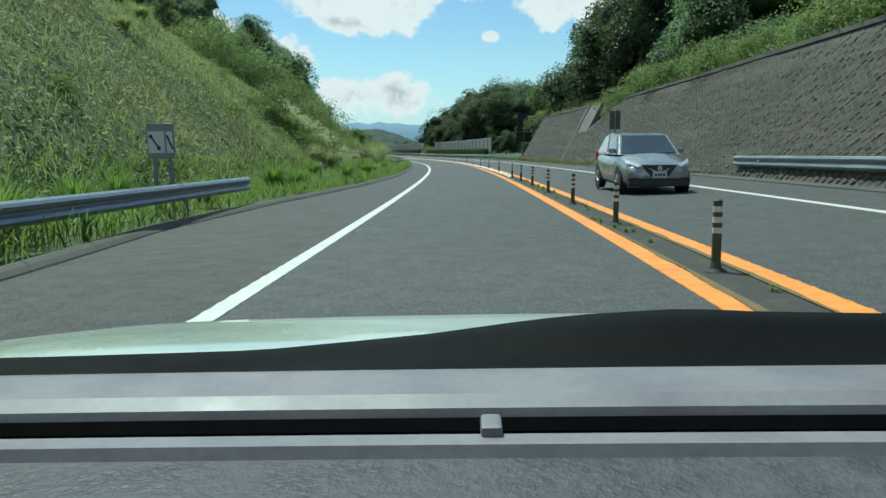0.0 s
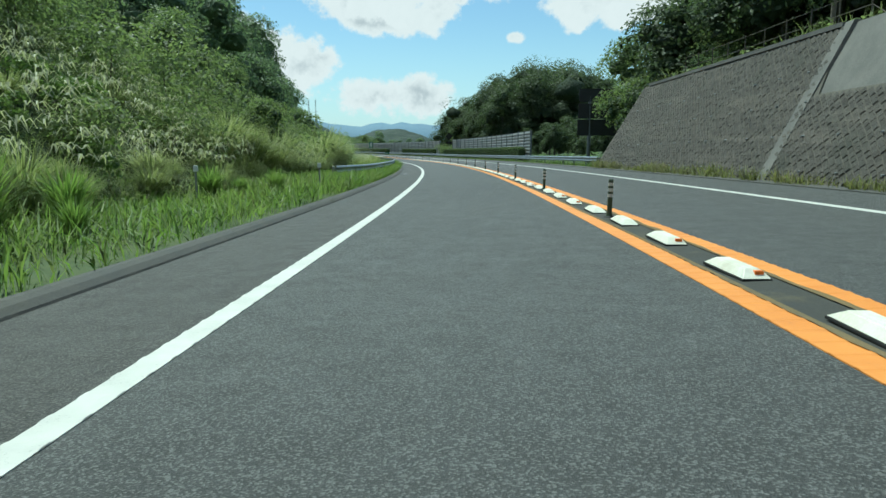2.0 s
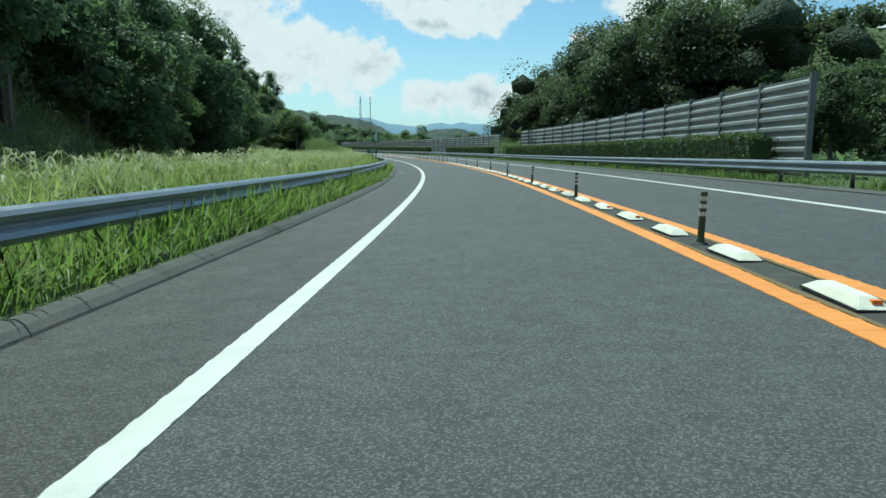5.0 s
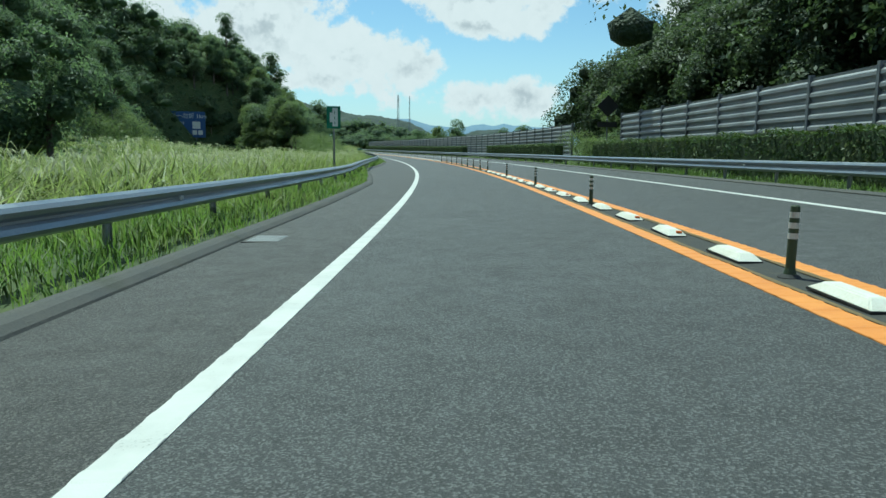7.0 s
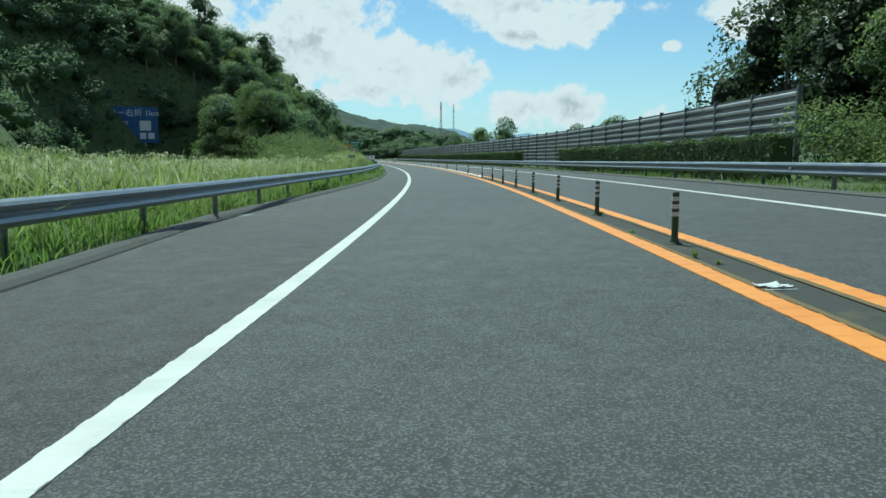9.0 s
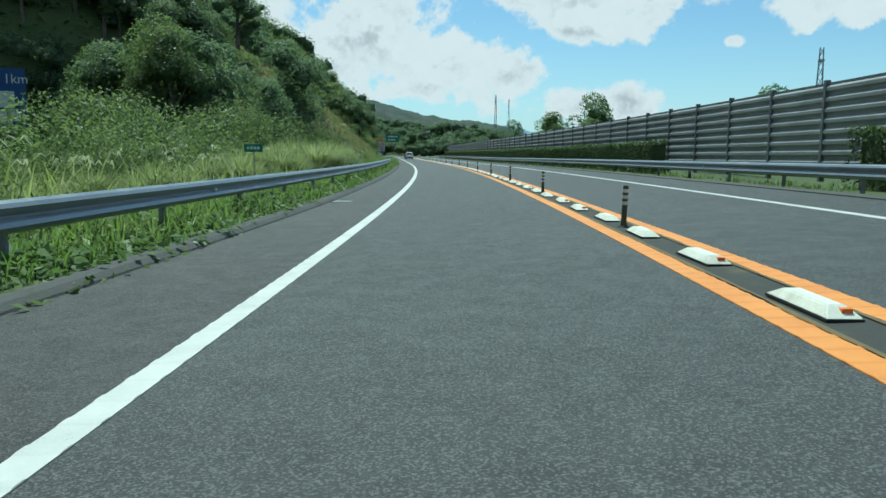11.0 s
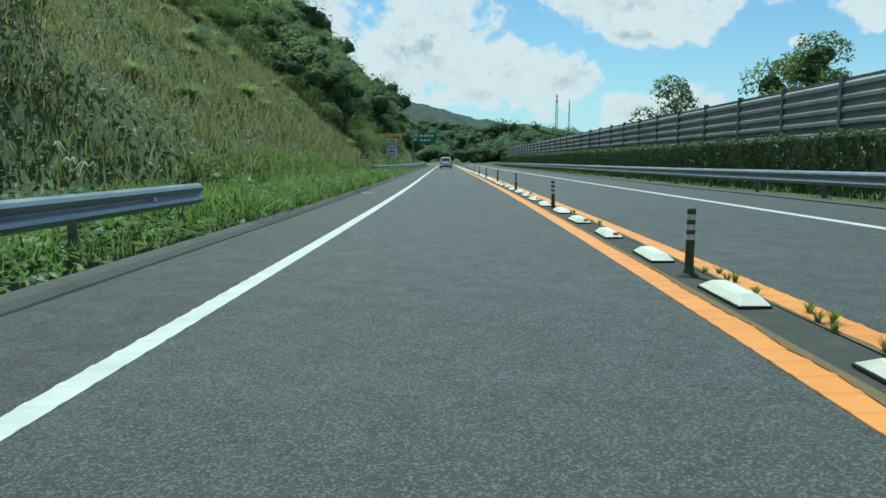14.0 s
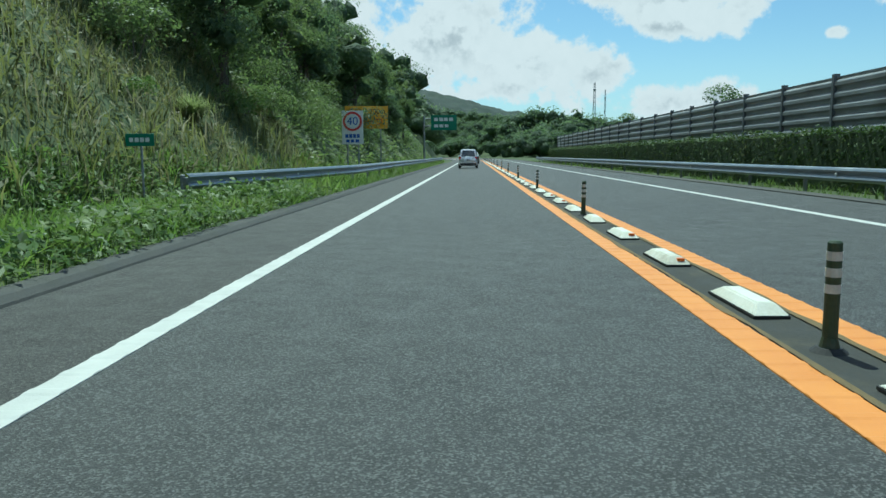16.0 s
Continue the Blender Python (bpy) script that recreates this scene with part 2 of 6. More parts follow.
M_AMBER = surface("orange_reflector", (0.85, 0.22, 0.03), (0.75, 0.16, 0.02), 12.0, 60.0, 0.35, bump=0.0)
M_PANEL = surface("barrier_sheet", (0.26, 0.265, 0.27), (0.34, 0.345, 0.35), 0.9, 25.0, 0.5, metal=0.2, bump=0.06, dirt=(0.16, 0.155, 0.145))
M_OLD_CONC = surface("weathered_concrete", (0.13, 0.125, 0.115), (0.20, 0.19, 0.175), 1.1, 22.0, 0.9, bump=0.3, dirt=(0.09, 0.088, 0.075))
M_BPOST = surface("barrier_post_paint", (0.13, 0.14, 0.15), (0.19, 0.2, 0.21), 1.5, 30.0, 0.6, metal=0.3, bump=0.08)
M_BARK = surface("bark", (0.09, 0.075, 0.06), (0.16, 0.14, 0.115), 4.0, 30.0, 0.9, bump=0.6)
M_CANOPY = leafy("forest_leaves", [(0.105, 0.145, 0.078), (0.155, 0.20, 0.102), (0.205, 0.24, 0.13)], 0.55, 0.5, 0.09, veil_tint=True)
M_INNER = leafy("inner_leaves", [(0.11, 0.15, 0.08), (0.165, 0.21, 0.105), (0.21, 0.245, 0.13)], 0.4, 0.6, 0.3, True, True)
M_LIGHT_LEAF = leafy("light_leaves", [(0.105, 0.15, 0.065), (0.16, 0.21, 0.09), (0.225, 0.255, 0.12)], 0.55, 0.45, 0.12)
M_HEDGE = leafy("hedge_leaves", [(0.04, 0.075, 0.022), (0.07, 0.115, 0.032), (0.11, 0.125, 0.045)], 0.3, 0.5, 0.6)
M_GRASS = leafy("verge_grass", [(0.105, 0.18, 0.048), (0.165, 0.25, 0.066), (0.25, 0.29, 0.105)], 0.5, 0.5, 0.3)
M_REED = leafy("silver_grass", [(0.165, 0.225, 0.07), (0.27, 0.325, 0.12), (0.43, 0.44, 0.24)], 0.5, 0.45, 0.22)
M_PAMPAS = leafy("silver_grass_clumps", [(0.15, 0.195, 0.072), (0.265, 0.30, 0.145), (0.44, 0.44, 0.285)], 0.5, 0.38, 0.5)
# canopy greens darkened: backlit shade of the right-hand groves put into the colour
M_CANOPY_SHADED = leafy("evergreen_leaves", [(0.05, 0.076, 0.040), (0.078, 0.108, 0.054), (0.112, 0.138, 0.070)], 0.45, 0.5, 0.09)
M_INNER_SHADED = leafy("evergreen_inner_leaves", [(0.05, 0.074, 0.040), (0.08, 0.108, 0.055), (0.11, 0.135, 0.070)], 0.35, 0.6, 0.3, True)
M_CANE = leafy("cane_leaves", [(0.12, 0.19, 0.05), (0.20, 0.28, 0.085), (0.34, 0.39, 0.17)], 0.5, 0.42, 0.3)
M_SLOPE = leafy("slope_grass", [(0.15, 0.195, 0.085), (0.21, 0.255, 0.115), (0.29, 0.285, 0.165)], 0.52, 0.55, 0.1)
M_DRY = leafy("dry_slope_grass", [(0.12, 0.145, 0.06), (0.19, 0.20, 0.09), (0.26, 0.225, 0.14)], 0.45, 0.55, 0.14)
M_WEED = leafy("broad_weeds", [(0.085, 0.145, 0.042), (0.135, 0.205, 0.06), (0.195, 0.245, 0.085)], 0.42, 0.45, 0.5)

# ---------------------------------------------------------------- the line of the road
LINE = (2.1976, -0.007222, 0.188170, 0.909850, -0.614336, -0.060241)       # heading polynomial over 350 m
_s = np.arange(-60.0, 900.0, 1.0)
_u = np.clip(_s, -20.0, 350.0) / 350.0
_th = sum(c * _u ** i for i, c in enumerate(LINE[1:]))
_th = _th + np.clip(_s - 465.0, 0.0, 420.0) / 430.0
_x, _y = np.cumsum(-np.sin(_th)), np.cumsum(np.cos(_th))
_x, _y = _x - _x[60] + LINE[0], _y - _y[60]
GRADE_S = (-60, -20, 0, 25, 50, 75, 100, 125, 150, 175, 200, 240, 300, 400, 900)
GRADE_Z = (2.769, 2.769, 2.475, 2.108, 1.746, 1.402, 1.07, 0.758, 0.487, 0.248, 0.131, 0.0, 0.0, 0.0, 0.0)
_z = np.interp(_s, GRADE_S, GRADE_Z)
_z = np.convolve(np.pad(_z, 20, mode="edge"), np.ones(41) / 41.0, mode="valid")
_bank = np.interp(_s, (-60, 0, 80, 205, 260, 315, 900), (0.036, 0.036, 0.038, 0.042, 0.030, 0.015, 0.010))


def at(s):
    return tuple(np.interp(s, _s, v) for v in (_x, _y, _z, _th, _bank))


def spot(s, o, h=0.0):
    x, y, z, th, b = at(s)
    oc = max(-7.5, min(7.5, o))
    return Vector((x + o * math.cos(th), y + o * math.sin(th), z + b * (oc + 2.5) + h))


def stand(s, o, h=0.0, turn=0.0):
    """A pose beside the road: x to the right, y along, z up."""
    return Matrix.Translation(spot(s, o, h)) @ Matrix.Rotation(float(at(s)[3]) + radians(turn), 4, "Z")


def spots(s, o, h):
    """The same for arrays."""
    x, y, z, th, b = at(s)
    return np.stack([x + o * np.cos(th), y + o * np.sin(th), z + b * (np.clip(o, -7.5, 7.5) + 2.5) + h], -1)


KERB_S = (-60, 5, 13, 20, 30, 42, 75, 132, 150, 172, 180, 187, 196, 204, 222, 240, 300, 340, 900)
KERB_O = (-7.2, -7.2, -7.9, -7.7, -6.8, -6.15, -6.08, -6.12, -6.38, -6.38, -6.95, -7.4, -8.1, -7.75, -6.5, -6.15, -5.97, -6.07, -6.1)


def kerb(s):
    return np.interp(s, KERB_S, KERB_O)


def smooth(t):
    t = np.clip(t, 0.0, 1.0)
    return t * t * (3 - 2 * t)


# left side: distance along, foot of the slope, its top, height of the top
LEFT = ((-60, 10.5, 34, 20), (40, 10.5, 34, 20), (72, 11.5, 33, 14), (92, 17, 42, 9), (104, 20, 44, 15), (112, 20.5, 44, 21), (150, 21, 45, 23), (165, 22.5, 46, 21),
        (175, 30, 54, 24), (205, 33, 58, 31), (235, 38, 62, 33), (262, 42, 65, 33), (276, 42, 63, 32), (284, 34, 56, 28), (292, 18, 48, 23), (304, 8.8, 36, 20), (345, 9.0, 39, 25),
        (420, 9.5, 40, 30), (480, 9, 44, 36), (560, 9, 50, 42), (640, 12, 70, 34), (720, 16, 90, 24), (900, 16, 90, 16))
RIGHT = ((-60, 9.6, 34, 16), (62, 9.6, 34, 14), (84, 10.2, 40, 9), (96, 12, 45, 0), (140, 13, 40, 0), (152, 13, 34, 5), (164, 13, 32, 10), (200, 13, 32, 12),
         (222, 14, 40, 2), (300, 14, 60, -1), (400, 14, 60, 1), (470, 14, 60, 0), (560, 14, 60, 0), (640, 14, 60, 1), (900, 14, 80, 2))
LEFT_T, RIGHT_T = np.array(LEFT, float).T, np.array(RIGHT, float).T


def wall_height(s):
    return np.interp(s, (-60, 0, 50, 58.2, 61.8, 62.2, 84.5, 86.5), (4.3, 4.2, 4.5, 2.6, 2.6, 4.7, 4.9, 0.0))


# hills that close the view ahead: centre, radius, height
MOUNDS = ((-285, 690, 80, 14), (-262, 800, 110, 14), (-150, 580, 32, 9))


def ground_h(s, o):
    """Height of the natural ground over the carriageway plane."""
    s, o = np.asarray(s, float), np.asarray(o, float)
    d = np.abs(o)
    lf, lt, lh = (np.interp(s, LEFT_T[0], LEFT_T[i]) for i in (1, 2, 3))
    rf, rt, rh = (np.interp(s, RIGHT_T[0], RIGHT_T[i]) for i in (1, 2, 3))
    left = lh * np.clip((d - lf) / (lt - lf), 0, 1) ** 0.9
    left = np.where(d > lt, lh + (1 - np.exp(-(d - lt) / 60.0)) * 8.0, left)
    wall = wall_height(s)
    right = wall * np.clip((d - 9.2) / 0.3, 0, 1) + (rh - wall) * smooth((d - rf) / (rt - rf)) * (d > 9.2)
    verge_r = np.where((d > 6.6) & (d <= 9.2), -0.06, 0.0)
    h = np.where(o < 0, left + 0.10 * smooth((d + kerb(s)) / 0.6), right + verge_r)
    free = smooth((d - 9.8) / 6.0)
    h = h + free * 0.45 * np.sin(0.41 * s + 0.23 * o) * np.sin(0.37 * o + 1.3 + 0.06 * s) + smooth((d - 16) / 20.0) * (1.5 * np.sin(0.071 * s + 0.05 * o + 1.0) + 0.9 * np.sin(0.19 * s - 0.11 * o))
    x, y, _, th, _ = at(s)
    px, py = x + o * np.cos(th), y + o * np.sin(th)
    for bx, by, r, bh in MOUNDS:
        h = h + bh * np.exp(-((px - bx) ** 2 + (py - by) ** 2) / (r * r)) * smooth((d - 8) / 30.0)
    fade = smooth((d - 150.0) / 200.0)
    return h * (1 - 0.75 * fade) - 0.08 * (d < -kerb(s)) * (d < 6.6)


def on_ground(s, o, lift=0.0):
    return spot(s, o, float(ground_h(s, o)) + lift)


# ---------------------------------------------------------------- mesh helpers
def mesh_object(name, verts, faces, mat, parent=None, smooth_shade=False):
    me = bpy.data.meshes.new(name)
    me.from_pydata([tuple(v) for v in verts], [], faces)
    me.materials.append(mat)
    if smooth_shade:
        me.shade_smooth()
    ob = new(name, me)
    if parent is not None:
        ob.parent = parent
    return ob


def part(name, bm, mat, parent, label=""):
    me = bpy.data.meshes.new(name)
    bm.normal_update()
    bm.to_mesh(me)
    bm.free()
    me.materials.append(mat)
    ob = new(name, me)
    ob.parent = parent
    if label:
        tagged(ob, label)
    return ob


def shared(name, me, parent, m):
    ob = new(name, me)
    ob.parent = parent
    ob.matrix_basis = m
    return ob


def thing(name, m, label, category, group="", kind=""):
    ob = new(name)
    ob.matrix_basis = m
    return tagged(ob, label, category, group, kind)


def box(bm, x0, x1, y0, y1, z0, z1, bevel=0.0):
    r = bmesh.ops.create_cube(bm, size=1.0)
    for v in r["verts"]:
        v.co = Vector(((x0 + x1) / 2 + v.co.x * (x1 - x0), (y0 + y1) / 2 + v.co.y * (y1 - y0), (z0 + z1) / 2 + v.co.z * (z1 - z0)))
    if bevel:
        es = {e for v in r["verts"] for e in v.link_edges}
        bmesh.ops.bevel(bm, geom=list(es), offset=bevel, segments=2, affect="EDGES", profile=0.6)
    return bm


def tube(bm, p, q, r0, r1, n=10):
    p, q = Vector(p), Vector(q)
    d = (q - p)
    rot = d.to_track_quat("Z", "Y").to_matrix().to_4x4()
    bmesh.ops.create_cone(bm, cap_ends=True, segments=n, radius1=r0, radius2=r1, depth=d.length, matrix=Matrix.Translation((p + q) / 2) @ rot)
    return bm


def data_of(name, bm, mat):
    me = bpy.data.meshes.new(name)
    bm.normal_update()
    bm.to_mesh(me)
    bm.free()
    me.materials.append(mat)
    return me


def ribbon(name, ss, o0, o1, lift, mat, parent=None):
    """A painted band or paved strip that follows the road, between two offsets."""
    a = spots(ss, o0 + 0 * ss, lift + 0 * ss)
    b = spots(ss, o1 + 0 * ss, lift + 0 * ss)
    n = len(ss)
    verts = np.empty((2 * n, 3))
    verts[0::2], verts[1::2] = a, b
    faces = [(2 * i, 2 * i + 1, 2 * i + 3, 2 * i + 2) for i in range(n - 1)]
    return mesh_object(name, verts, faces, mat, parent)


def sweep(name, ss, profile, o_of, mat, parent=None, h_of=None, cap=True):
    """A closed or open cross-section carried along the road; profile in (outwards, up)."""
    n, k = len(ss), len(profile)
    verts = []
    for p, hgt in profile:
        verts.append(spots(ss, o_of(ss) + p, (h_of(ss) if h_of else 0.0) + hgt + 0 * ss))
    v = np.stack(verts, 1).reshape(-1, 3)
    faces = [(i * k + j, i * k + (j + 1) % k, (i + 1) * k + (j + 1) % k, (i + 1) * k + j) for i in range(n - 1) for j in range(k)]
    if cap:
        faces += [tuple(range(k))[::-1], tuple(range((n - 1) * k, n * k))]
    return mesh_object(name, v, faces, mat, parent)


# ---------------------------------------------------------------- ground and road
def build_ground():
    ss = np.concatenate([np.arange(-60, 460, 2.0), np.arange(460, 900, 10.0)])
    oo = np.concatenate([-np.geomspace(420, 40, 16), -np.arange(38, 6.4, -1.0), np.array([-6.0, -5.6, 5.6, 6.2, 6.6, 7.2, 8.0, 9.0, 9.25, 9.5, 9.8]), np.arange(10.5, 38, 1.1), np.geomspace(40, 420, 16)])
    S, O = np.meshgrid(ss, oo, indexing="ij")
    H = ground_h(S, O)
    H = np.where(np.abs(O) < 6.61, -0.10, H)
    H = np.where((O < -5.5) & (O > kerb(S)), -0.10, H)
    V = spots(S.ravel(), O.ravel(), H.ravel())
    m = len(oo)
    faces = [(i * m + j, i * m + j + 1, (i + 1) * m + j + 1, (i + 1) * m + j) for i in range(len(ss) - 1) for j in range(m - 1)]
    # outermost ring reaches to the horizon
    ob = mesh_object("ground", V, faces, M_SOIL, None, True)
    tagged(ob, "grass-covered soil banks and flat verges beside the road", "ground", kind="structure")
    far = []
    for r, z in ((300, -9.0), (900, -9.0), (4500, -9.0)):
        far.append([(r * math.cos(a), 150 + r * math.sin(a), z) for a in np.linspace(0, 2 * math.pi, 48, endpoint=False)])
    v = [p for ring in far for p in ring]
    f = [(i * 48 + j, i * 48 + (j + 1) % 48, (i + 1) * 48 + (j + 1) % 48, (i + 1) * 48 + j) for i in range(2) for j in range(48)]
    f.append(tuple(range(48))[::-1])
    tagged(mesh_object("ground_plain", v, f, M_SOIL), "low green plain reaching to the horizon", "ground", kind="structure")


def rumble(ss, mid, half, wide, lift, mat, label):
    """Shallow cross ribs moulded into a painted line."""
    v = np.empty((len(ss), 8, 3))
    for j, (ds, do, h) in enumerate(((-1, -1, 0), (1, -1, 0), (1, 1, 0), (-1, 1, 0), (-0.5, -0.97, 0.006), (0.5, -0.97, 0.006), (0.5, 0.97, 0.006), (-0.5, 0.97, 0.006))):
        v[:, j] = spots(ss + ds * wide, mid + do * half, lift + h + 0 * ss)
    f = []
    for i in range(len(ss)):
        b = 8 * i
        f += [(b + 4, b + 7, b + 6, b + 5), (b, b + 4, b + 5, b + 1), (b + 1, b + 5, b + 6, b + 2), (b + 2, b + 6, b + 7, b + 3), (b + 3, b + 7, b + 4, b)]
    tagged(mesh_object("line_ribs", v.reshape(-1, 3), f, mat), label, "road marking", kind="stuff")


def build_road():
    ss = np.arange(-58, 620, 2.0)
    a = spots(ss, kerb(ss) - 0.05, -0.0 + 0 * ss)
    b = spots(ss, 6.35 + 0 * ss, 0.0 * ss)
    mid = [spots(ss, o + 0 * ss, 0.0 * ss) for o in (-4.0, 0.0, 4.0)]
    low_a, low_b = a - (0, 0, 0.3), b - (0, 0, 0.3)
    cols = [low_a, a] + mid + [b, low_b]
    k = len(cols)
    v = np.stack(cols, 1).reshape(-1, 3)
    faces = [(i * k + j, i * k + j + 1, (i + 1) * k + j + 1, (i + 1) * k + j) for i in range(len(ss) - 1) for j in range(k - 1)]
    road = mesh_object("road", v, faces, M_ASPHALT)
    tagged(road, "dark grey asphalt two-lane expressway with banked bend", "road", kind="structure")
    fine = np.arange(-58, 600, 1.0)
    lane = np.interp(fine, (0, 40, 74, 165, 187, 240, 300), (4.22, 4.27, 4.31, 4.36, 4.31, 4.28, 4.27))
    ob = ribbon("shoulder", fine, kerb(fine) + 0.05, -lane + 0.02 * np.sin(fine * 0.9), 0.0035, M_SHOULDER)
    tagged(ob, "darker, browner older asphalt of the hard shoulder", "shoulder", kind="structure")
    for mid_o in (-lane, 4.15 + 0 * fine):
        ob = sweep("edge_line", fine, [(-0.1, -0.02), (-0.098, 0.006), (0.098, 0.006), (0.1, -0.02)], lambda q, m=mid_o: np.interp(q, fine, m), M_WHITE)
        tagged(ob, "solid white painted edge line on asphalt", "road marking", kind="structure")
    ob = ribbon("centre_strip", fine, -0.24, 0.24, 0.004, M_STRIP)
    tagged(ob, "mossy dark strip between the orange centre lines", "road marking", kind="structure")
    for mid_o in (-0.3525, 0.3525):
        ob = sweep("centre_line", fine, [(-0.1175, -0.02), (-0.1155, 0.0075), (0.1155, 0.0075), (0.1175, -0.02)], lambda q, m=mid_o: m + 0 * q, M_ORANGE)
        tagged(ob, "thick orange painted centre line, slightly worn", "road marking", kind="structure")
    step = np.arange(-12, 400, 0.11)
    rng = np.random.default_rng(77)
    for side in (-1, 1):
        creep = np.convolve(rng.normal(0, 1, len(step)), np.ones(5) / 5, "same") * 0.022 + np.convolve(rng.normal(0, 1, len(step)), np.ones(40) / 40, "same") * 0.07
        edge = side * (0.245 + np.clip(creep, -0.03, 0.05))
        ob = ribbon("line_grime", step, np.minimum(edge, side * 0.19), np.maximum(edge, side * 0.19), 0.0145, M_GRIME)
        tagged(ob, "brown moss and grit creeping over the painted line", "road dirt", kind="structure")
    rumble(np.arange(-10, 420, 0.27), -0.3525 + 0 * np.arange(-10, 420, 0.27), 0.1178, 0.045, 0.0075, M_ORANGE, "low ribs across the orange centre line")
    rumble(np.arange(-10, 420, 0.27), 0.3525 + 0 * np.arange(-10, 420, 0.27), 0.1178, 0.045, 0.0075, M_ORANGE, "low ribs across the orange centre line")
    rs = np.arange(-10, 420, 0.33)
    rumble(rs, -np.interp(rs, fine, lane), 0.101, 0.06, 0.006, M_WHITE, "low ribs across the white edge line")
    # low asphalt kerb on the near verge
    prof = [(0.16, -0.05), (0.12, 0.03), (0.05, 0.085), (-0.04, 0.115), (-0.15, 0.11), (-0.22, 0.05), (-0.24, -0.05)]
    ob = sweep("kerb", np.arange(-58, 430, 1.0), prof, kerb, M_KERB)
    tagged(ob, "low rounded asphalt kerb with grass growing over it", "kerb", kind="structure")
    ob = sweep("gutter", np.arange(-58, 560, 2.0), [(-0.05, -0.12), (-0.05, 0.03), (0.35, 0.05), (0.38, -0.12)], lambda s: 6.35 + 0 * s, M_KERB)
    tagged(ob, "narrow dark edge gutter along the far lane", "gutter", kind="structure")


# ---------------------------------------------------------------- foliage
def scatter_mesh(name, verts, faces_n, mat, soft=None):
    """A mesh of many loose pieces, all with the same number of corners."""
    me = bpy.data.meshes.new(name)
    n = len(verts)
    k = faces_n
    me.vertices.add(n)
    me.vertices.foreach_set("co", np.ascontiguousarray(verts, dtype=np.float32).ravel())
    me.loops.add(n)
    me.loops.foreach_set("vertex_index", np.arange(n, dtype=np.int32))
    me.polygons.add(n // k)
    me.polygons.foreach_set("loop_start", np.arange(0, n, k, dtype=np.int32))
    me.polygons.foreach_set("loop_total", np.full(n // k, k, dtype=np.int32))
    me.update(calc_edges=True)
    if soft is not None:
        # leaves share the light of the mass they belong to
        soft = soft / (np.linalg.norm(soft, axis=1, keepdims=True) + 1e-9)
        me.normals_split_custom_set_from_vertices(np.repeat(soft, k, axis=0).astype(np.float32))
    me.materials.append(mat)
    return me


def leaf_quads(rng, centres, normals, size, jitter=0.9):
    """Leaf-shaped quads near the given points, turned loosely to the given normals."""
    n = len(centres)
    d = normals + rng.normal(0, jitter * 0.75, (n, 3)) + np.array([0, 0, 0.55])
    d /= np.linalg.norm(d, axis=1, keepdims=True) + 1e-9
    a = np.cross(d, rng.normal(0, 1, (n, 3)))
    a /= np.linalg.norm(a, axis=1, keepdims=True) + 1e-9
    b = np.cross(d, a)
    sz = size * rng.uniform(0.55, 1.35, (n, 1))
    L, W = a * sz, b * sz * rng.uniform(0.35, 0.6, (n, 1))
    v = np.empty((n, 4, 3))
    v[:, 0], v[:, 1], v[:, 2], v[:, 3] = centres - L, centres - W + 0.1 * L + d * sz * 0.1, centres + L, centres + W - 0.15 * L + d * sz * 0.12
    return v.reshape(-1, 3)


def crown_cloud(rng, n, lobes, flat=0.8):
    """Points and normals over a lumpy crown made of many lobes. Lobes: centre and radius."""
    c = np.array([l[:3] for l in lobes])
    r = np.array([l[3] for l in lobes])
    pick = rng.choice(len(lobes), n, p=r ** 2 / (r ** 2).sum())
    d = rng.normal(0, 1, (n, 3))
    d /= np.linalg.norm(d, axis=1, keepdims=True)
    d[:, 2] = np.where(d[:, 2] < -0.35, -d[:, 2], d[:, 2])
    rad = r[pick] * rng.uniform(0.72, 1.05, n) * (1 + 0.12 * np.sin(d[:, 0] * 7 + pick) * np.sin(d[:, 1] * 6 - pick))
    p = c[pick] + d * rad[:, None] * np.array([1, 1, flat])
    return p, d


def unit_ball(sub):
    bm = bmesh.new()
    bmesh.ops.create_icosphere(bm, subdivisions=sub, radius=1.0)
    v = np.array([q.co[:] for q in bm.verts])
    f = np.array([[q.index for q in p.verts] for p in bm.faces])
    bm.free()
    return v, f


BALLS = {1: unit_ball(1), 2: unit_ball(2), 3: unit_ball(3)}


def lump_mesh(name, rng, lobes, sub, shrink, flat, mat):
    """The shaded inside of a crown: uneven lumps, one for each lobe, under the leaves."""
    bv, bf = BALLS[sub]
    c = np.array([l[:3] for l in lobes])
    r = np.array([l[3] for l in lobes]) * shrink
    n, k = len(c), len(bv)
    rad = r[:, None] * rng.uniform(0.62, 1.25, (n, k))
    v = c[:, None, :] + bv[None] * rad[:, :, None] * np.array([1, 1, flat])
    f = (bf[None] + (np.arange(n) * k)[:, None, None]).reshape(-1)
    me = bpy.data.meshes.new(name)
    me.vertices.add(n * k)
    me.vertices.foreach_set("co", v.astype(np.float32).ravel())
    me.loops.add(len(f))
    me.loops.foreach_set("vertex_index", f.astype(np.int32))
    me.polygons.add(len(f) // 3)
    me.polygons.foreach_set("loop_start", np.arange(0, len(f), 3, dtype=np.int32))
    me.polygons.foreach_set("loop_total", np.full(len(f) // 3, 3, dtype=np.int32))
    me.update(calc_edges=True)
    me.shade_smooth()
    me.materials.append(mat)
    return me


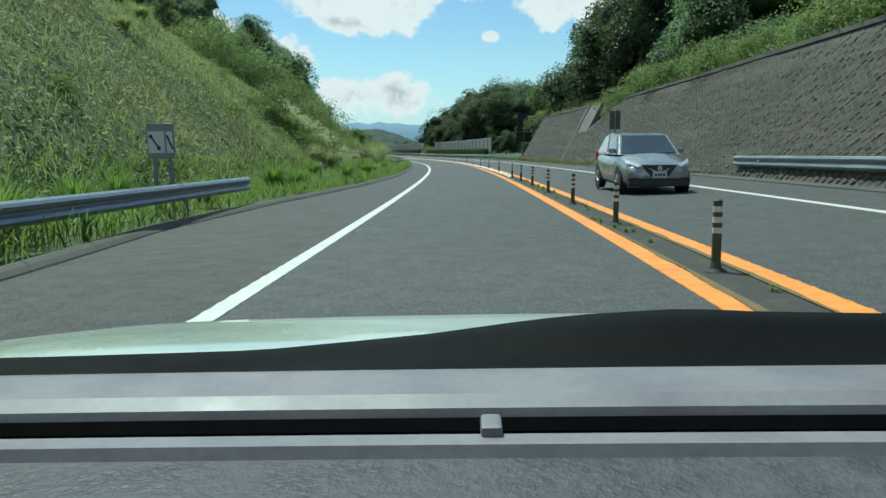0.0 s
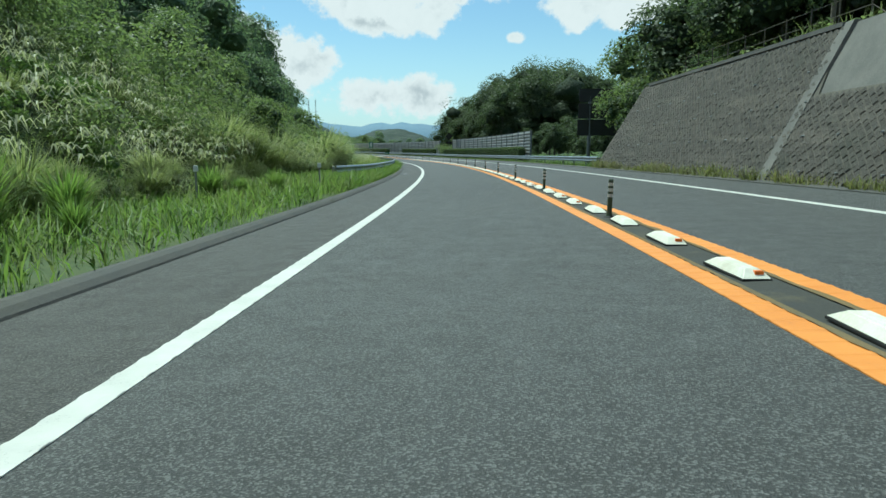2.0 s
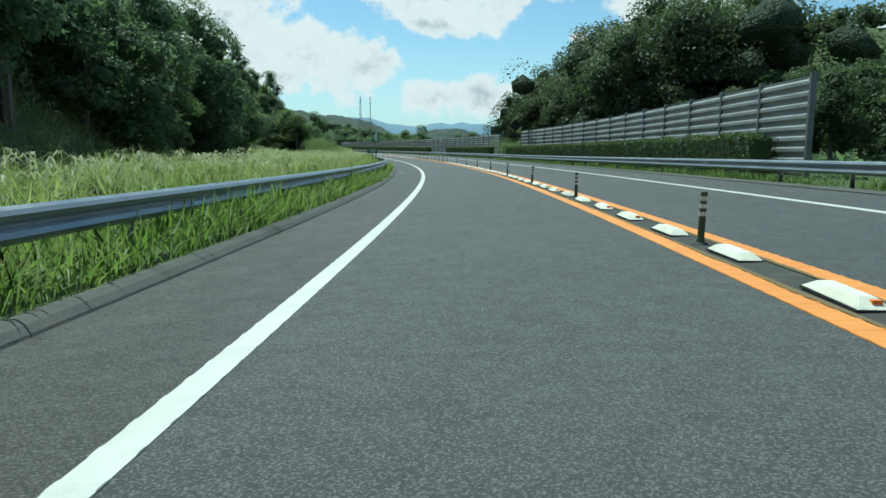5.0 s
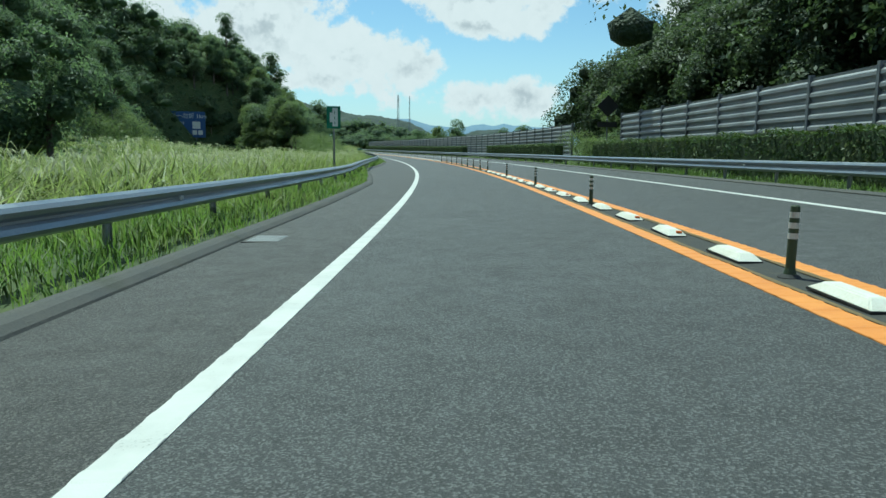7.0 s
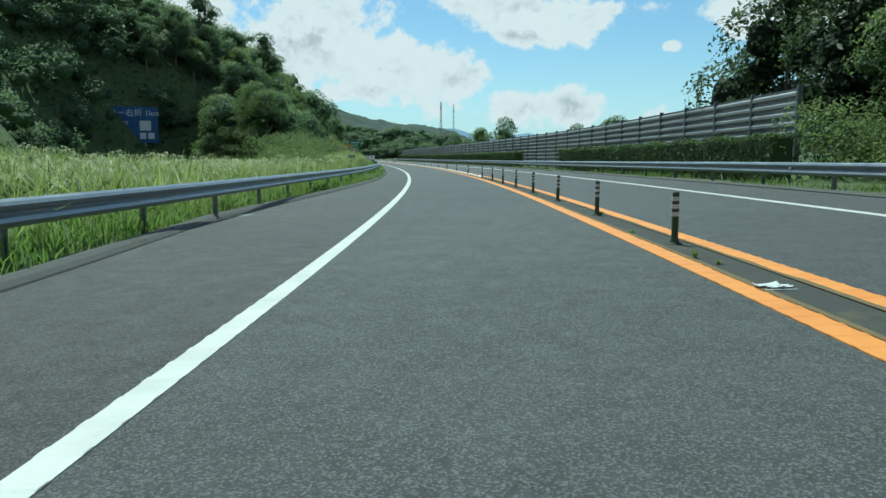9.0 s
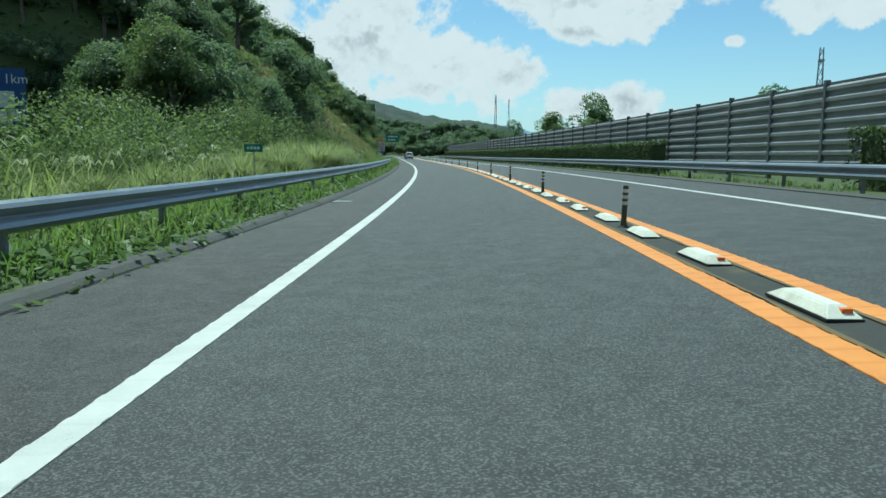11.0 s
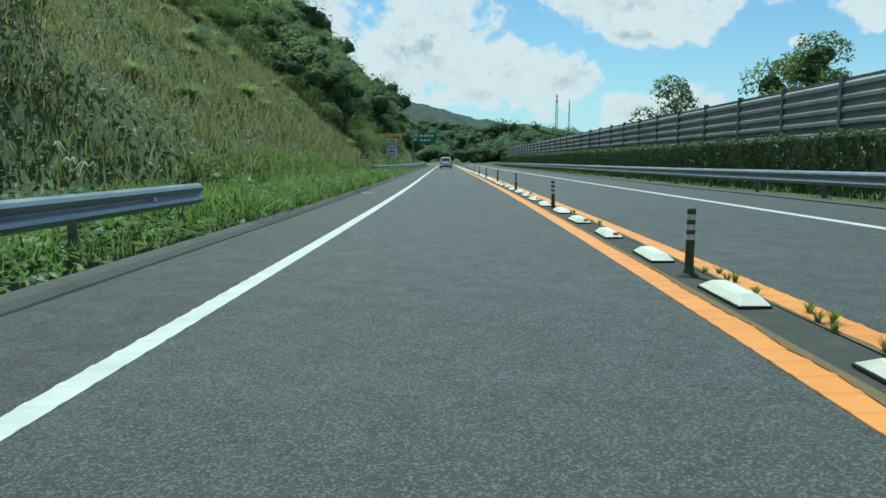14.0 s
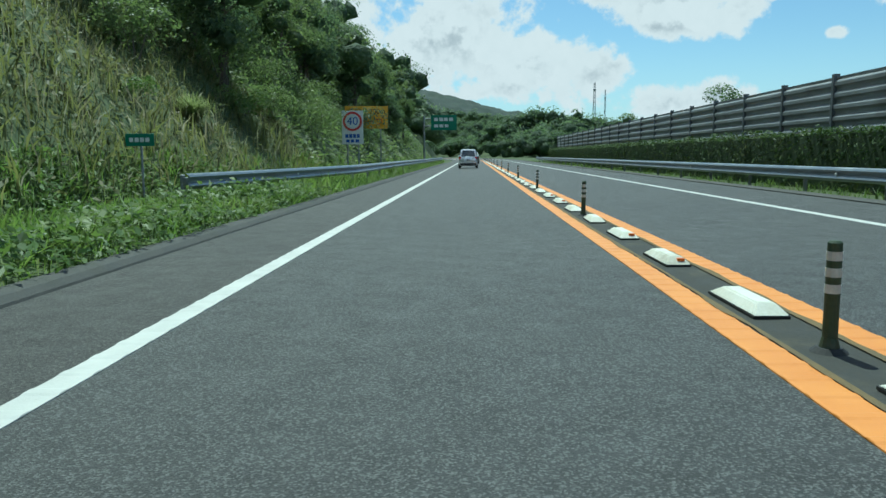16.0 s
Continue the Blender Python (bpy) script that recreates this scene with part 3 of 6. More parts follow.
def tree_lobes(rng, height, spread, trunk=0.3, n=9):
    out = []
    for i in range(n):
        f = i / (n - 1)
        z = height * (trunk + (1 - trunk) * (0.15 + 0.72 * f))
        w = spread * math.sin(math.pi * (0.22 + 0.72 * f)) * 0.75
        a = rng.uniform(0, 6.28)
        k = rng.uniform(0.25, 1.0) * w
        out.append((k * math.cos(a), k * math.sin(a), z, spread * rng.uniform(0.34, 0.55)))
    return out


def make_tree(seed, height, spread, leaves, size, mat, trunk=0.3, name="tree", label="", lobes_n=9, inside=None):
    rng = np.random.default_rng(seed)
    lobes = tree_lobes(rng, height, spread, trunk, lobes_n)
    p, d = crown_cloud(rng, leaves, lobes)
    root = thing(name, Matrix.Identity(4), label, "tree")
    crown = new("crown", scatter_mesh("crown", leaf_quads(rng, p, d, size), 4, mat, None if mat is M_LIGHT_LEAF else d + rng.normal(0, 0.35, d.shape) + (0, 0, 0.25)))
    crown.parent = root
    if trunk < 0.4:
        inner = new("inner_crown", lump_mesh("inner_crown", rng, lobes, 2, 0.44, 0.8, inside or M_INNER))
        inner.parent = root
    bm = bmesh.new()
    r = 0.028 * height
    top = (rng.uniform(-0.3, 0.3), rng.uniform(-0.3, 0.3), height * 0.62)
    tube(bm, (0, 0, -0.6), (top[0] * 0.4, top[1] * 0.4, height * 0.3), r, r * 0.75, 8)
    tube(bm, (top[0] * 0.4, top[1] * 0.4, height * 0.3), top, r * 0.75, r * 0.3, 8)
    for l in lobes[:6]:
        tube(bm, (top[0] * 0.5, top[1] * 0.5, height * rng.uniform(0.28, 0.5)), (l[0], l[1], l[2]), r * 0.38, r * 0.1, 6)
    part("trunk", bm, M_BARK, root)
    return root


def blades(rng, pos, height, width, lean=0.45):
    """Grass blades as bent strips of one triangle over one quad: returned as quads with a pointed end."""
    n = len(pos)
    a = rng.uniform(0, 2 * np.pi, n)
    side = np.stack([np.cos(a), np.sin(a), np.zeros(n)], -1)
    b = rng.uniform(0, 2 * np.pi, n)
    ln = rng.uniform(0.1, 1.0, n) * lean
    tip = np.stack([np.cos(b) * ln, np.sin(b) * ln, np.ones(n) - 0.35 * ln], -1)
    h = (height * rng.uniform(0.45, 1.25, n))[:, None]
    w = (width * rng.uniform(0.6, 1.4, n))[:, None]
    mid = pos + tip * h * 0.5 * np.array([0.6, 0.6, 1.15])
    v = np.empty((n, 4, 3))
    v[:, 0], v[:, 1], v[:, 2], v[:, 3] = pos, mid + side * w * 0.5, pos + tip * h, mid - side * w * 0.5
    return v.reshape(-1, 3)


def cover_patch(name, seed, s0, s1, o0, o1, count, size, up, mat, label):
    """Low leafy growth that hides the soil."""
    rng = np.random.default_rng(seed)
    s, o = rng.uniform(s0, s1, count), rng.uniform(min(o0, o1), max(o0, o1), count)
    lump = np.clip(0.5 + 0.5 * np.sin(s * 0.9 + 1.7 * np.sin(o * 0.6)) * np.sin(o * 0.8 + 1.3 * np.sin(s * 0.43)), 0, 1)
    pos = spots(s, o, ground_h(s, o) + rng.uniform(0, 1, count) * up * (0.25 + lump))
    nor = np.tile(np.array([[0.25 if o0 < 0 else -0.25, 0.0, 1.0]]), (count, 1))
    ob = new(name, scatter_mesh(name, leaf_quads(rng, pos, nor, size, 0.75), 4, mat, nor + rng.normal(0, 0.45, nor.shape)))
    return tagged(ob, label, "undergrowth", kind="stuff")


def grass_patch(name, seed, s0, s1, o0, o1, count, height, width, mat, label, lean=0.5, clump=0.0, edge=None):
    rng = np.random.default_rng(seed)
    s = rng.uniform(s0, s1, count)
    t = rng.uniform(0, 1, count)
    if clump:
        k = max(8, int(count / 40))
        cs, ct = rng.uniform(s0, s1, k), rng.uniform(0, 1, k)
        sel = rng.integers(0, k, count)
        near = rng.uniform(0, 1, count) < clump
        s = np.where(near, cs[sel] + rng.normal(0, 0.25, count), s)
        t = np.where(near, np.clip(ct[sel] + rng.normal(0, 0.3, count) / max(1.0, abs(o1 - o0)), 0, 1), t)
    lo = edge(s) if edge else o0
    o = lo + (o1 - lo) * t
    h = ground_h(s, o)
    pos = spots(s, o, h - 0.04)
    hh = height * (0.7 + 0.6 * np.array([noise.noise(Vector((a * 0.25, b * 0.25, seed))) + 0.5 for a, b in zip(s, o)]))
    ob = new(name, scatter_mesh(name, blades(rng, pos, hh, width, lean), 4, mat, np.array([[0.0, 0.0, 0.8]]) + rng.normal(0, 0.4, (count, 3))))
    tagged(ob, label, "grass", kind="stuff")
    return ob


def reed_bed(name, seed, s0, s1, o0, o1, stems, height, mat, label):
    """Stems with long arching leaves, higher in the middle of the bed."""
    rng = np.random.default_rng(seed)
    per = 11
    s, o = rng.uniform(s0, s1, stems), rng.uniform(o0, o1, stems)
    mid = 1 - np.abs(2 * (s - s0) / (s1 - s0) - 1) ** 3
    hh = height * (0.45 + 0.55 * mid) * rng.uniform(0.7, 1.12, stems)
    root = spots(s, o, ground_h(s, o))
    lean = rng.normal(0, 0.10, (stems, 2))
    i = np.repeat(np.arange(stems), per)
    n = len(i)
    f = rng.uniform(0.12, 1.0, n)
    p = root[i] + np.stack([lean[i, 0] * hh[i] * f, lean[i, 1] * hh[i] * f, hh[i] * f], -1)
    a = rng.uniform(0, 6.283, n)
    out = np.stack([np.cos(a), np.sin(a), 0 * a], -1)
    side = np.stack([-np.sin(a), np.cos(a), 0 * a], -1) * (0.03 * rng.uniform(0.7, 1.5, n))[:, None]
    L = rng.uniform(0.45, 0.95, n)[:, None]
    up = np.array([0, 0, 1.0])
    m = p + out * L * 0.42 + up * L * 0.42
    e = p + out * L * 0.95 + up * L * rng.uniform(-0.25, 0.45, (n, 1))
    v = np.empty((n, 2, 4, 3))
    v[:, 0, 0], v[:, 0, 1], v[:, 0, 2], v[:, 0, 3] = p - side * 0.5, p + side * 0.5, m + side, m - side
    v[:, 1, 0], v[:, 1, 1], v[:, 1, 2], v[:, 1, 3] = m - side, m + side, e + side * 0.1, e - side * 0.1
    ob = new(name, scatter_mesh(name, v.reshape(-1, 3), 4, mat))
    return tagged(ob, label, "reeds", kind="stuff")


build_ground()
build_road()

# ---------------------------------------------------------------- centre posts and blocks
POST_S = [6.54 + 4.455 * i for i in range(7)] + [42.2 + 9.44 * i for i in range(15)] + [183.8 + 4.67 * i for i in range(8)] + [222.2 + 9.754 * i for i in range(26)]
POST_S[41] += 0.4


def make_post():
    p = thing("lane_post", Matrix.Identity(4), "dark green flexible lane post with white reflective bands", "post", "posts along the centre strip")
    bm = bmesh.new()
    tube(bm, (0, 0, 0.02), (0, 0, 0.085), 0.058, 0.043, 14)
    tube(bm, (0, 0, 0.08), (0, 0, 0.64), 0.042, 0.04, 14)
    bmesh.ops.create_cone(bm, cap_ends=True, segments=14, radius1=0.04, radius2=0.028, depth=0.012, matrix=Matrix.Translation((0, 0, 0.646)))
    part("shaft", bm, M_GREEN_RUBBER, p)
    for z in (0.565, 0.47, 0.375):
        bm = bmesh.new()
        tube(bm, (0, 0, z - 0.026), (0, 0, z + 0.026), 0.0435, 0.0432, 14)
        part("reflective_band", bm, M_REFLECT, p, "white reflective band")
    bm = bmesh.new()
    tube(bm, (0, 0, 0.0), (0, 0, 0.028), 0.105, 0.07, 16)
    part("foot", bm, M_BLACK, p)
    return p


def make_block():
    b = thing("separator_block", Matrix.Identity(4), "cream-white rubber lane separator block with sloped ends", "lane separator", "blocks along the centre strip")
    bm = bmesh.new()
    L, W, h = 0.47, 0.132, 0.095
    lo = [bm.verts.new(p) for p in ((-W, -L, 0.018), (W, -L, 0.018), (W, L, 0.018), (-W, L, 0.018))]
    hi = [bm.verts.new(p) for p in ((-W * 0.5, -L * 0.72, h), (W * 0.5, -L * 0.72, h), (W * 0.52, L * 0.64, h), (-W * 0.52, L * 0.64, h))]
    for i in range(4):
        bm.faces.new((lo[i], lo[(i + 1) % 4], hi[(i + 1) % 4], hi[i]))
    bm.faces.new(hi)
    bm.faces.new(lo[::-1])
    bmesh.ops.bevel(bm, geom=[e for e in bm.edges], offset=0.012, segments=2, affect="EDGES")
    part("body", bm, M_BLOCK, b)
    bm = bmesh.new()
    box(bm, -W + 0.004, W - 0.004, -L + 0.003, L - 0.003, 0.0, 0.021, 0.004)
    part("base", bm, M_BLACK, b, "black rubber base")
    return b


post0 = make_post()
for i, s in enumerate(POST_S):
    m = stand(s, 0.0, 0.006) @ pose(0, 0, 0, random.uniform(-1.5, 1.5), random.uniform(-1.5, 1.5), random.uniform(0, 360))
    if i == 0:
        post0.matrix_basis = m
    else:
        copy_thing(post0, m)
BLOCK_S = []
for a, b in zip(POST_S[:-1], POST_S[1:]):
    if b - a > 8:
        BLOCK_S += [(a + 0.12 + (b - a) * (k + 0.5) / 4, k) for k in range(4)]
block0 = make_block()
refl = bmesh.new()
box(refl, 0.0, 0.075, -0.415, -0.345, 0.045, 0.082, 0.006)
refl_me = data_of("reflector", refl, M_AMBER)
for i, (s, slot) in enumerate(BLOCK_S):
    m = stand(s, random.uniform(-0.03, 0.03), 0.006, random.uniform(-2, 2))
    if i == 0:
        block0.matrix_basis = m
        b = block0
    else:
        b = copy_thing(block0, m)
    if slot in (1, 2):
        tagged(shared("reflector", refl_me, b, Matrix.Identity(4)), "orange reflector")

# ---------------------------------------------------------------- guard rails
WBEAM = [(0.0, 0.0), (0.055, 0.03), (0.085, 0.075), (0.06, 0.125), (0.02, 0.16), (0.02, 0.19), (0.06, 0.225), (0.085, 0.275), (0.055, 0.32), (0.0, 0.35)]


def beam_mesh(length):
    bm = bmesh.new()
    prof = WBEAM + [(x - 0.014, z) for x, z in reversed(WBEAM)]
    rings = []
    for y in (0.0, length):
        rings.append([bm.verts.new((x, y, z)) for x, z in prof])
    n = len(prof)
    for j in range(n):
        bm.faces.new((rings[0][j], rings[0][(j + 1) % n], rings[1][(j + 1) % n], rings[1][j]))
    bm.faces.new(rings[0][::-1])
    bm.faces.new(rings[1])
    me = data_of("beam", bm, M_STEEL)
    return me


def post_mesh(h):
    bm = bmesh.new()
    tube(bm, (0, 0, -0.4), (0, 0, h), 0.057, 0.057, 12)
    bmesh.ops.create_uvsphere(bm, u_segments=12, v_segments=6, radius=0.057, matrix=Matrix.Translation((0, 0, h)) @ Matrix.Diagonal((1, 1, 0.5, 1)))
    return data_of("post", bm, M_POST_STEEL)


def bracket_mesh():
    bm = bmesh.new()
    box(bm, 0.03, 0.16, -0.06, 0.06, 0.10, 0.26, 0.01)
    return data_of("bracket", bm, M_POST_STEEL)


RAIL_POST, RAIL_BRACKET = post_mesh(0.30), bracket_mesh()
rail_refl = bmesh.new()
box(rail_refl, 0.06, 0.085, -0.05, 0.05, 0.145, 0.205, 0.01)
RAIL_REFL = data_of("reflector", rail_refl, M_REFLECT)
BEAMS = {}


def guard_rail(s0, s1, o_of, side, top, label, step=4.0):
    """side: +1 when the beam faces right, -1 when it faces left."""
    root = thing("guard_rail", stand(s0, float(o_of(s0)), 0.0), label, "guard rail")
    inv = root.matrix_basis.inverted()
    n = max(1, round((s1 - s0) / step))
    ds = (s1 - s0) / n
    for i in range(n):
        a, b = s0 + i * ds, s0 + (i + 1) * ds
        p = on_rail(a, float(o_of(a)), top - 0.35)
        q = on_rail(b, float(o_of(b)), top - 0.35)
        d = q - p
        key = round(d.length + 0.05, 1)
        if key not in BEAMS:
            BEAMS[key] = beam_mesh(key)
        yaw = math.atan2(-d.x, d.y)
        tilt = math.atan2(d.z, math.hypot(d.x, d.y))
        m = Matrix.Translation(p) @ Matrix.Rotation(yaw, 4, "Z") @ Matrix.Rotation(tilt, 4, "X")
        if side < 0:
            m = m @ Matrix.Translation((0, key, 0)) @ Matrix.Rotation(math.pi, 4, "Z")
        shared("beam", BEAMS[key], root, inv @ m)
        pm = m @ Matrix.Translation((-0.15, 0.12 if side > 0 else key - 0.12, 0.0))
        shared("post", RAIL_POST, root, inv @ pm @ Matrix.Diagonal((1, 1, 1, 1)))
        lower = pm @ Matrix.Translation((0, 0, -0.42))
        shared("post", RAIL_POST, root, inv @ lower)
        shared("bracket", RAIL_BRACKET, root, inv @ pm)
        if i % 3 == 1:
            tagged(shared("reflector", RAIL_REFL, root, inv @ m @ Matrix.Translation((0, key * 0.5, 0))), "small white reflector")
    return root


def on_rail(s, o, h):
    return spot(s, o, h)


def left_rail_o(s):
    return np.interp(s, (60, 70, 78, 122, 145, 170, 187, 205, 225, 258, 296), (-9.4, -8.3, -6.95, -6.85, -7.05, -7.3, -8.0, -7.95, -7.2, -6.75, -6.7))


guard_rail(-38, 19, lambda s: -8.05 + 0 * s, 1, 0.80, "grey galvanised W-beam guard rail on the grass verge", 4.0)
guard_rail(72, 296, left_rail_o, 1, 0.88, "long grey galvanised W-beam guard rail behind the kerb", 4.0)
guard_rail(341.2, 431, lambda s: np.interp(s, (341.2, 353, 440), (-8.3, -6.6, -6.6)), 1, 0.88, "grey galvanised W-beam guard rail curving in from the slope", 4.0)
guard_rail(-20, 25, lambda s: 7.0 + 0 * s, -1, 0.72, "pale grey W-beam guard rail before the stone wall", 4.0)
guard_rail(86, 430, lambda s: 7.0 + 0 * s, -1, 0.70, "long pale grey W-beam guard rail along the far lane", 4.0)

# ---------------------------------------------------------------- noise barriers
def panel_mesh(length, height):
    bm = bmesh.new()
    n = int(height / 0.36)
    hh = height / n
    prof = []
    for i in range(n):
        z = i * hh
        prof += [(-0.02, z), (0.0, z + hh * 0.12), (0.075, z + hh * 0.24), (0.075, z + hh * 0.52), (0.055, z + hh * 0.60), (-0.02, z + hh * 0.74)]
    prof += [(0.0, height), (-0.09, height), (-0.09, 0.0)]
    ra = [bm.verts.new((-x, 0.0, z)) for x, z in prof]
    rb = [bm.verts.new((-x, length, z)) for x, z in prof]
    k = len(prof)
    for j in range(k):
        bm.faces.new((ra[j], rb[j], rb[(j + 1) % k], ra[(j + 1) % k]))
    bm.faces.new(ra)
    bm.faces.new(rb[::-1])
    return data_of("panel", bm, M_PANEL)


def barrier(s0, s1, o_of, height, label, step=4.0):
    root = thing("noise_barrier", stand(s0, float(o_of(s0))), label, "noise barrier")
    inv = root.matrix_basis.inverted()
    bm = bmesh.new()
    box(bm, -0.10, 0.10, -0.08, 0.08, -0.5, height + 0.10, 0.012)
    post = data_of("post", bm, M_BPOST)
    n = round((s1 - s0) / step)
    panel = None
    for i in range(n + 1):
        s = s0 + i * (s1 - s0) / n
        p = spot(s, float(o_of(s)), 0.0)
        shared("post", post, root, inv @ stand(s, float(o_of(s))))
        if i < n:
            t = s0 + (i + 1) * (s1 - s0) / n
            d = spot(t, float(o_of(t)), 0.0) - p
            if panel is None:
                panel = panel_mesh(d.length - 0.10, height - 0.1)
            m = Matrix.Translation(p) @ Matrix.Rotation(math.atan2(-d.x, d.y), 4, "Z") @ Matrix.Rotation(math.atan2(d.z, math.hypot(d.x, d.y)), 4, "X") @ Matrix.Translation((0, 0.05, 0.1))
            shared("panel", panel, root, inv @ m)
    return root


barrier(125, 190.4, lambda s: np.interp(s, (125, 160, 190), (9.4, 9.9, 10.2)), 3.6, "grey ribbed metal noise barrier above a clipped hedge")
barrier(207.9, 430, lambda s: np.interp(s, (206, 244, 281, 320), (11.1, 11.2, 10.3, 10.0)), 3.55, "long grey ribbed metal noise barrier above a hedge")

# ---------------------------------------------------------------- retaining wall
def build_wall():
    ss = np.arange(-58, 86.1, 1.0)
    ss = np.unique(np.concatenate([ss, (50.5, 58.2, 61.6, 62.4, 84.5, 86.5)]))
    top = wall_height(ss)
    base_o, lean = 6.95, 0.5
    cols = [(base_o + 0 * ss, -0.3 + 0 * ss), (base_o + 0.0 * ss, 0.0 * ss), (base_o + lean * top, top), (base_o + lean * top + 0.35, top), (base_o + lean * top + 0.35, -0.3 + 0 * ss)]
    k = len(cols)
    v = np.stack([spots(ss, o, h) for o, h in cols], 1).reshape(-1, 3)
    faces = [(i * k + j, i * k + (j + 1) % k, (i + 1) * k + (j + 1) % k, (i + 1) * k + j) for i in range(len(ss) - 1) for j in range(k)]
    faces += [tuple(range(k))[::-1], tuple(range((len(ss) - 1) * k, len(ss) * k))]
    ob = mesh_object("wall_retaining", v, faces, M_WALLBASE)
    tagged(ob, "leaning grey-brown block retaining wall, weathered", "wall", kind="structure")
    return ob


M_WALLBASE = surface("wall_joints", (0.10, 0.09, 0.075), (0.16, 0.145, 0.12), 1.5, 20.0, 0.95, bump=0.5)
wall = build_wall()

# ---------------------------------------------------------------- plants: patterns
FOREST = [make_tree(11 + i, h, w, int(n * 1.75), 0.15, M_CANOPY, t, "tree", "dark green broadleaf tree with a dense lumpy crown", 11)
          for i, (h, w, n, t) in enumerate(((9.5, 3.9, 2900, 0.12), (11.0, 4.2, 3100, 0.16), (8.0, 3.6, 2500, 0.08), (12.5, 4.0, 3100, 0.2), (10.0, 4.6, 3100, 0.1), (7.0, 3.2, 2200, 0.06)))]
# crown shapes as in FOREST, in the leaf colour darkened for shade
SHADED_FOREST = [make_tree(seed, h, w, int(n * 1.75), 0.15, M_CANOPY_SHADED, t, "tree", "broadleaf tree with a dense lumpy crown, leaves darkened to stand for shade", 11, M_INNER_SHADED)
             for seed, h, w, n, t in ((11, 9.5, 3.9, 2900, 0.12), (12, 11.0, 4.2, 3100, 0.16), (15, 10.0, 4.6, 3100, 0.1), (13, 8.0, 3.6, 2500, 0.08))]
PALE = [make_tree(41 + i, h, w, int(n * 1.9), 0.115, M_LIGHT_LEAF, t, "tree", "lighter green broadleaf tree with an open crown", 9)
        for i, (h, w, n, t) in enumerate(((8.0, 3.2, 2900, 0.15), (6.5, 3.0, 2600, 0.1), (10.0, 3.6, 3100, 0.22)))]
SPARSE = [make_tree(61 + i, h, w, n, 0.165, M_CANOPY, t, "tree", "slender tree with a thin open crown of dark leaves", 7)
          for i, (h, w, n, t) in enumerate(((7.5, 3.2, 2100, 0.42), (9.0, 3.6, 2200, 0.5)))]


def make_bush(seed, h, w, n, size, mat, label):
    rng = np.random.default_rng(seed)
    lobes = [(rng.normal(0, w * 0.42), rng.normal(0, w * 0.42), h * rng.uniform(0.15, 0.62), h * rng.uniform(0.28, 0.46)) for _ in range(9)]
    p, d = crown_cloud(rng, n, lobes, 0.9)
    p[:, 2] = np.abs(p[:, 2])
    ob = thing("bush", Matrix.Identity(4), label, "bush")
    leaves = new("leaves", scatter_mesh("leaves", leaf_quads(rng, p, d, size), 4, mat))
    leaves.parent = ob
    bm = bmesh.new()
    for l in lobes[:5]:
        tube(bm, (0, 0, -0.3), (l[0], l[1], l[2]), 0.03, 0.012, 5)
    part("stems", bm, M_BARK, ob)
    return ob


BUSH = [make_bush(71, 2.2, 1.7, 2300, 0.062, M_LIGHT_LEAF, "light green leafy bush on the bank"), make_bush(72, 3.0, 2.0, 2300, 0.085, M_CANOPY, "dark green dense bush on the bank"),
        make_bush(73, 1.5, 1.3, 950, 0.08, M_WEED, "bright green broad-leaved bush on the bank"), make_bush(74, 3.6, 2.4, 3300, 0.07, M_LIGHT_LEAF, "tall light green shrub on the bank")]


def make_clump(seed, h, n, mat, lean, width, label):
    rng = np.random.default_rng(seed)
    r = np.sqrt(rng.uniform(0, 1, n)) * 0.28 * h
    a = rng.uniform(0, 6.283, n)
    base = np.stack([r * np.cos(a) * 0.5, r * np.sin(a) * 0.5, 0 * r], -1)
    out = np.stack([np.cos(a), np.sin(a), 0 * a], -1)
    k = (rng.uniform(0.15, 1.0, n) * lean)[:, None]
    hh = (h * rng.uniform(0.5, 1.1, n))[:, None]
    up = np.array([0, 0, 1.0])
    side = np.stack([-np.sin(a), np.cos(a), 0 * a], -1) * (width * rng.uniform(0.6, 1.3, n))[:, None]
    cut, wide = (0.0, 0.38, 0.64, 0.84, 1.0), (0.45, 0.55, 0.5, 0.34, 0.06)
    line = [base + up * hh * (u * (1 + 0.3 * k) - 0.62 * k * u ** 2.2) + out * k * hh * 0.62 * u ** 1.8 for u in cut]
    v = np.empty((n, 4, 4, 3))
    for i in range(4):
        v[:, i, 0], v[:, i, 1] = line[i] - side * wide[i], line[i] + side * wide[i]
        v[:, i, 2], v[:, i, 3] = line[i + 1] + side * wide[i + 1], line[i + 1] - side * wide[i + 1]
    ob = new("grass_clump", scatter_mesh("grass_clump", v.reshape(-1, 3), 4, mat))
    return tagged(ob, label, "grass clump")


CLUMP = [make_clump(81, 1.0, 420, M_GRASS, 1.1, 0.016, "rounded clump of arching green grass on the verge"), make_clump(82, 1.9, 760, M_PAMPAS, 1.75, 0.022, "tall arching clump of pale silver grass"),
         make_clump(83, 1.5, 660, M_PAMPAS, 1.9, 0.02, "drooping clump of silver grass on the bank")]
USED = set()


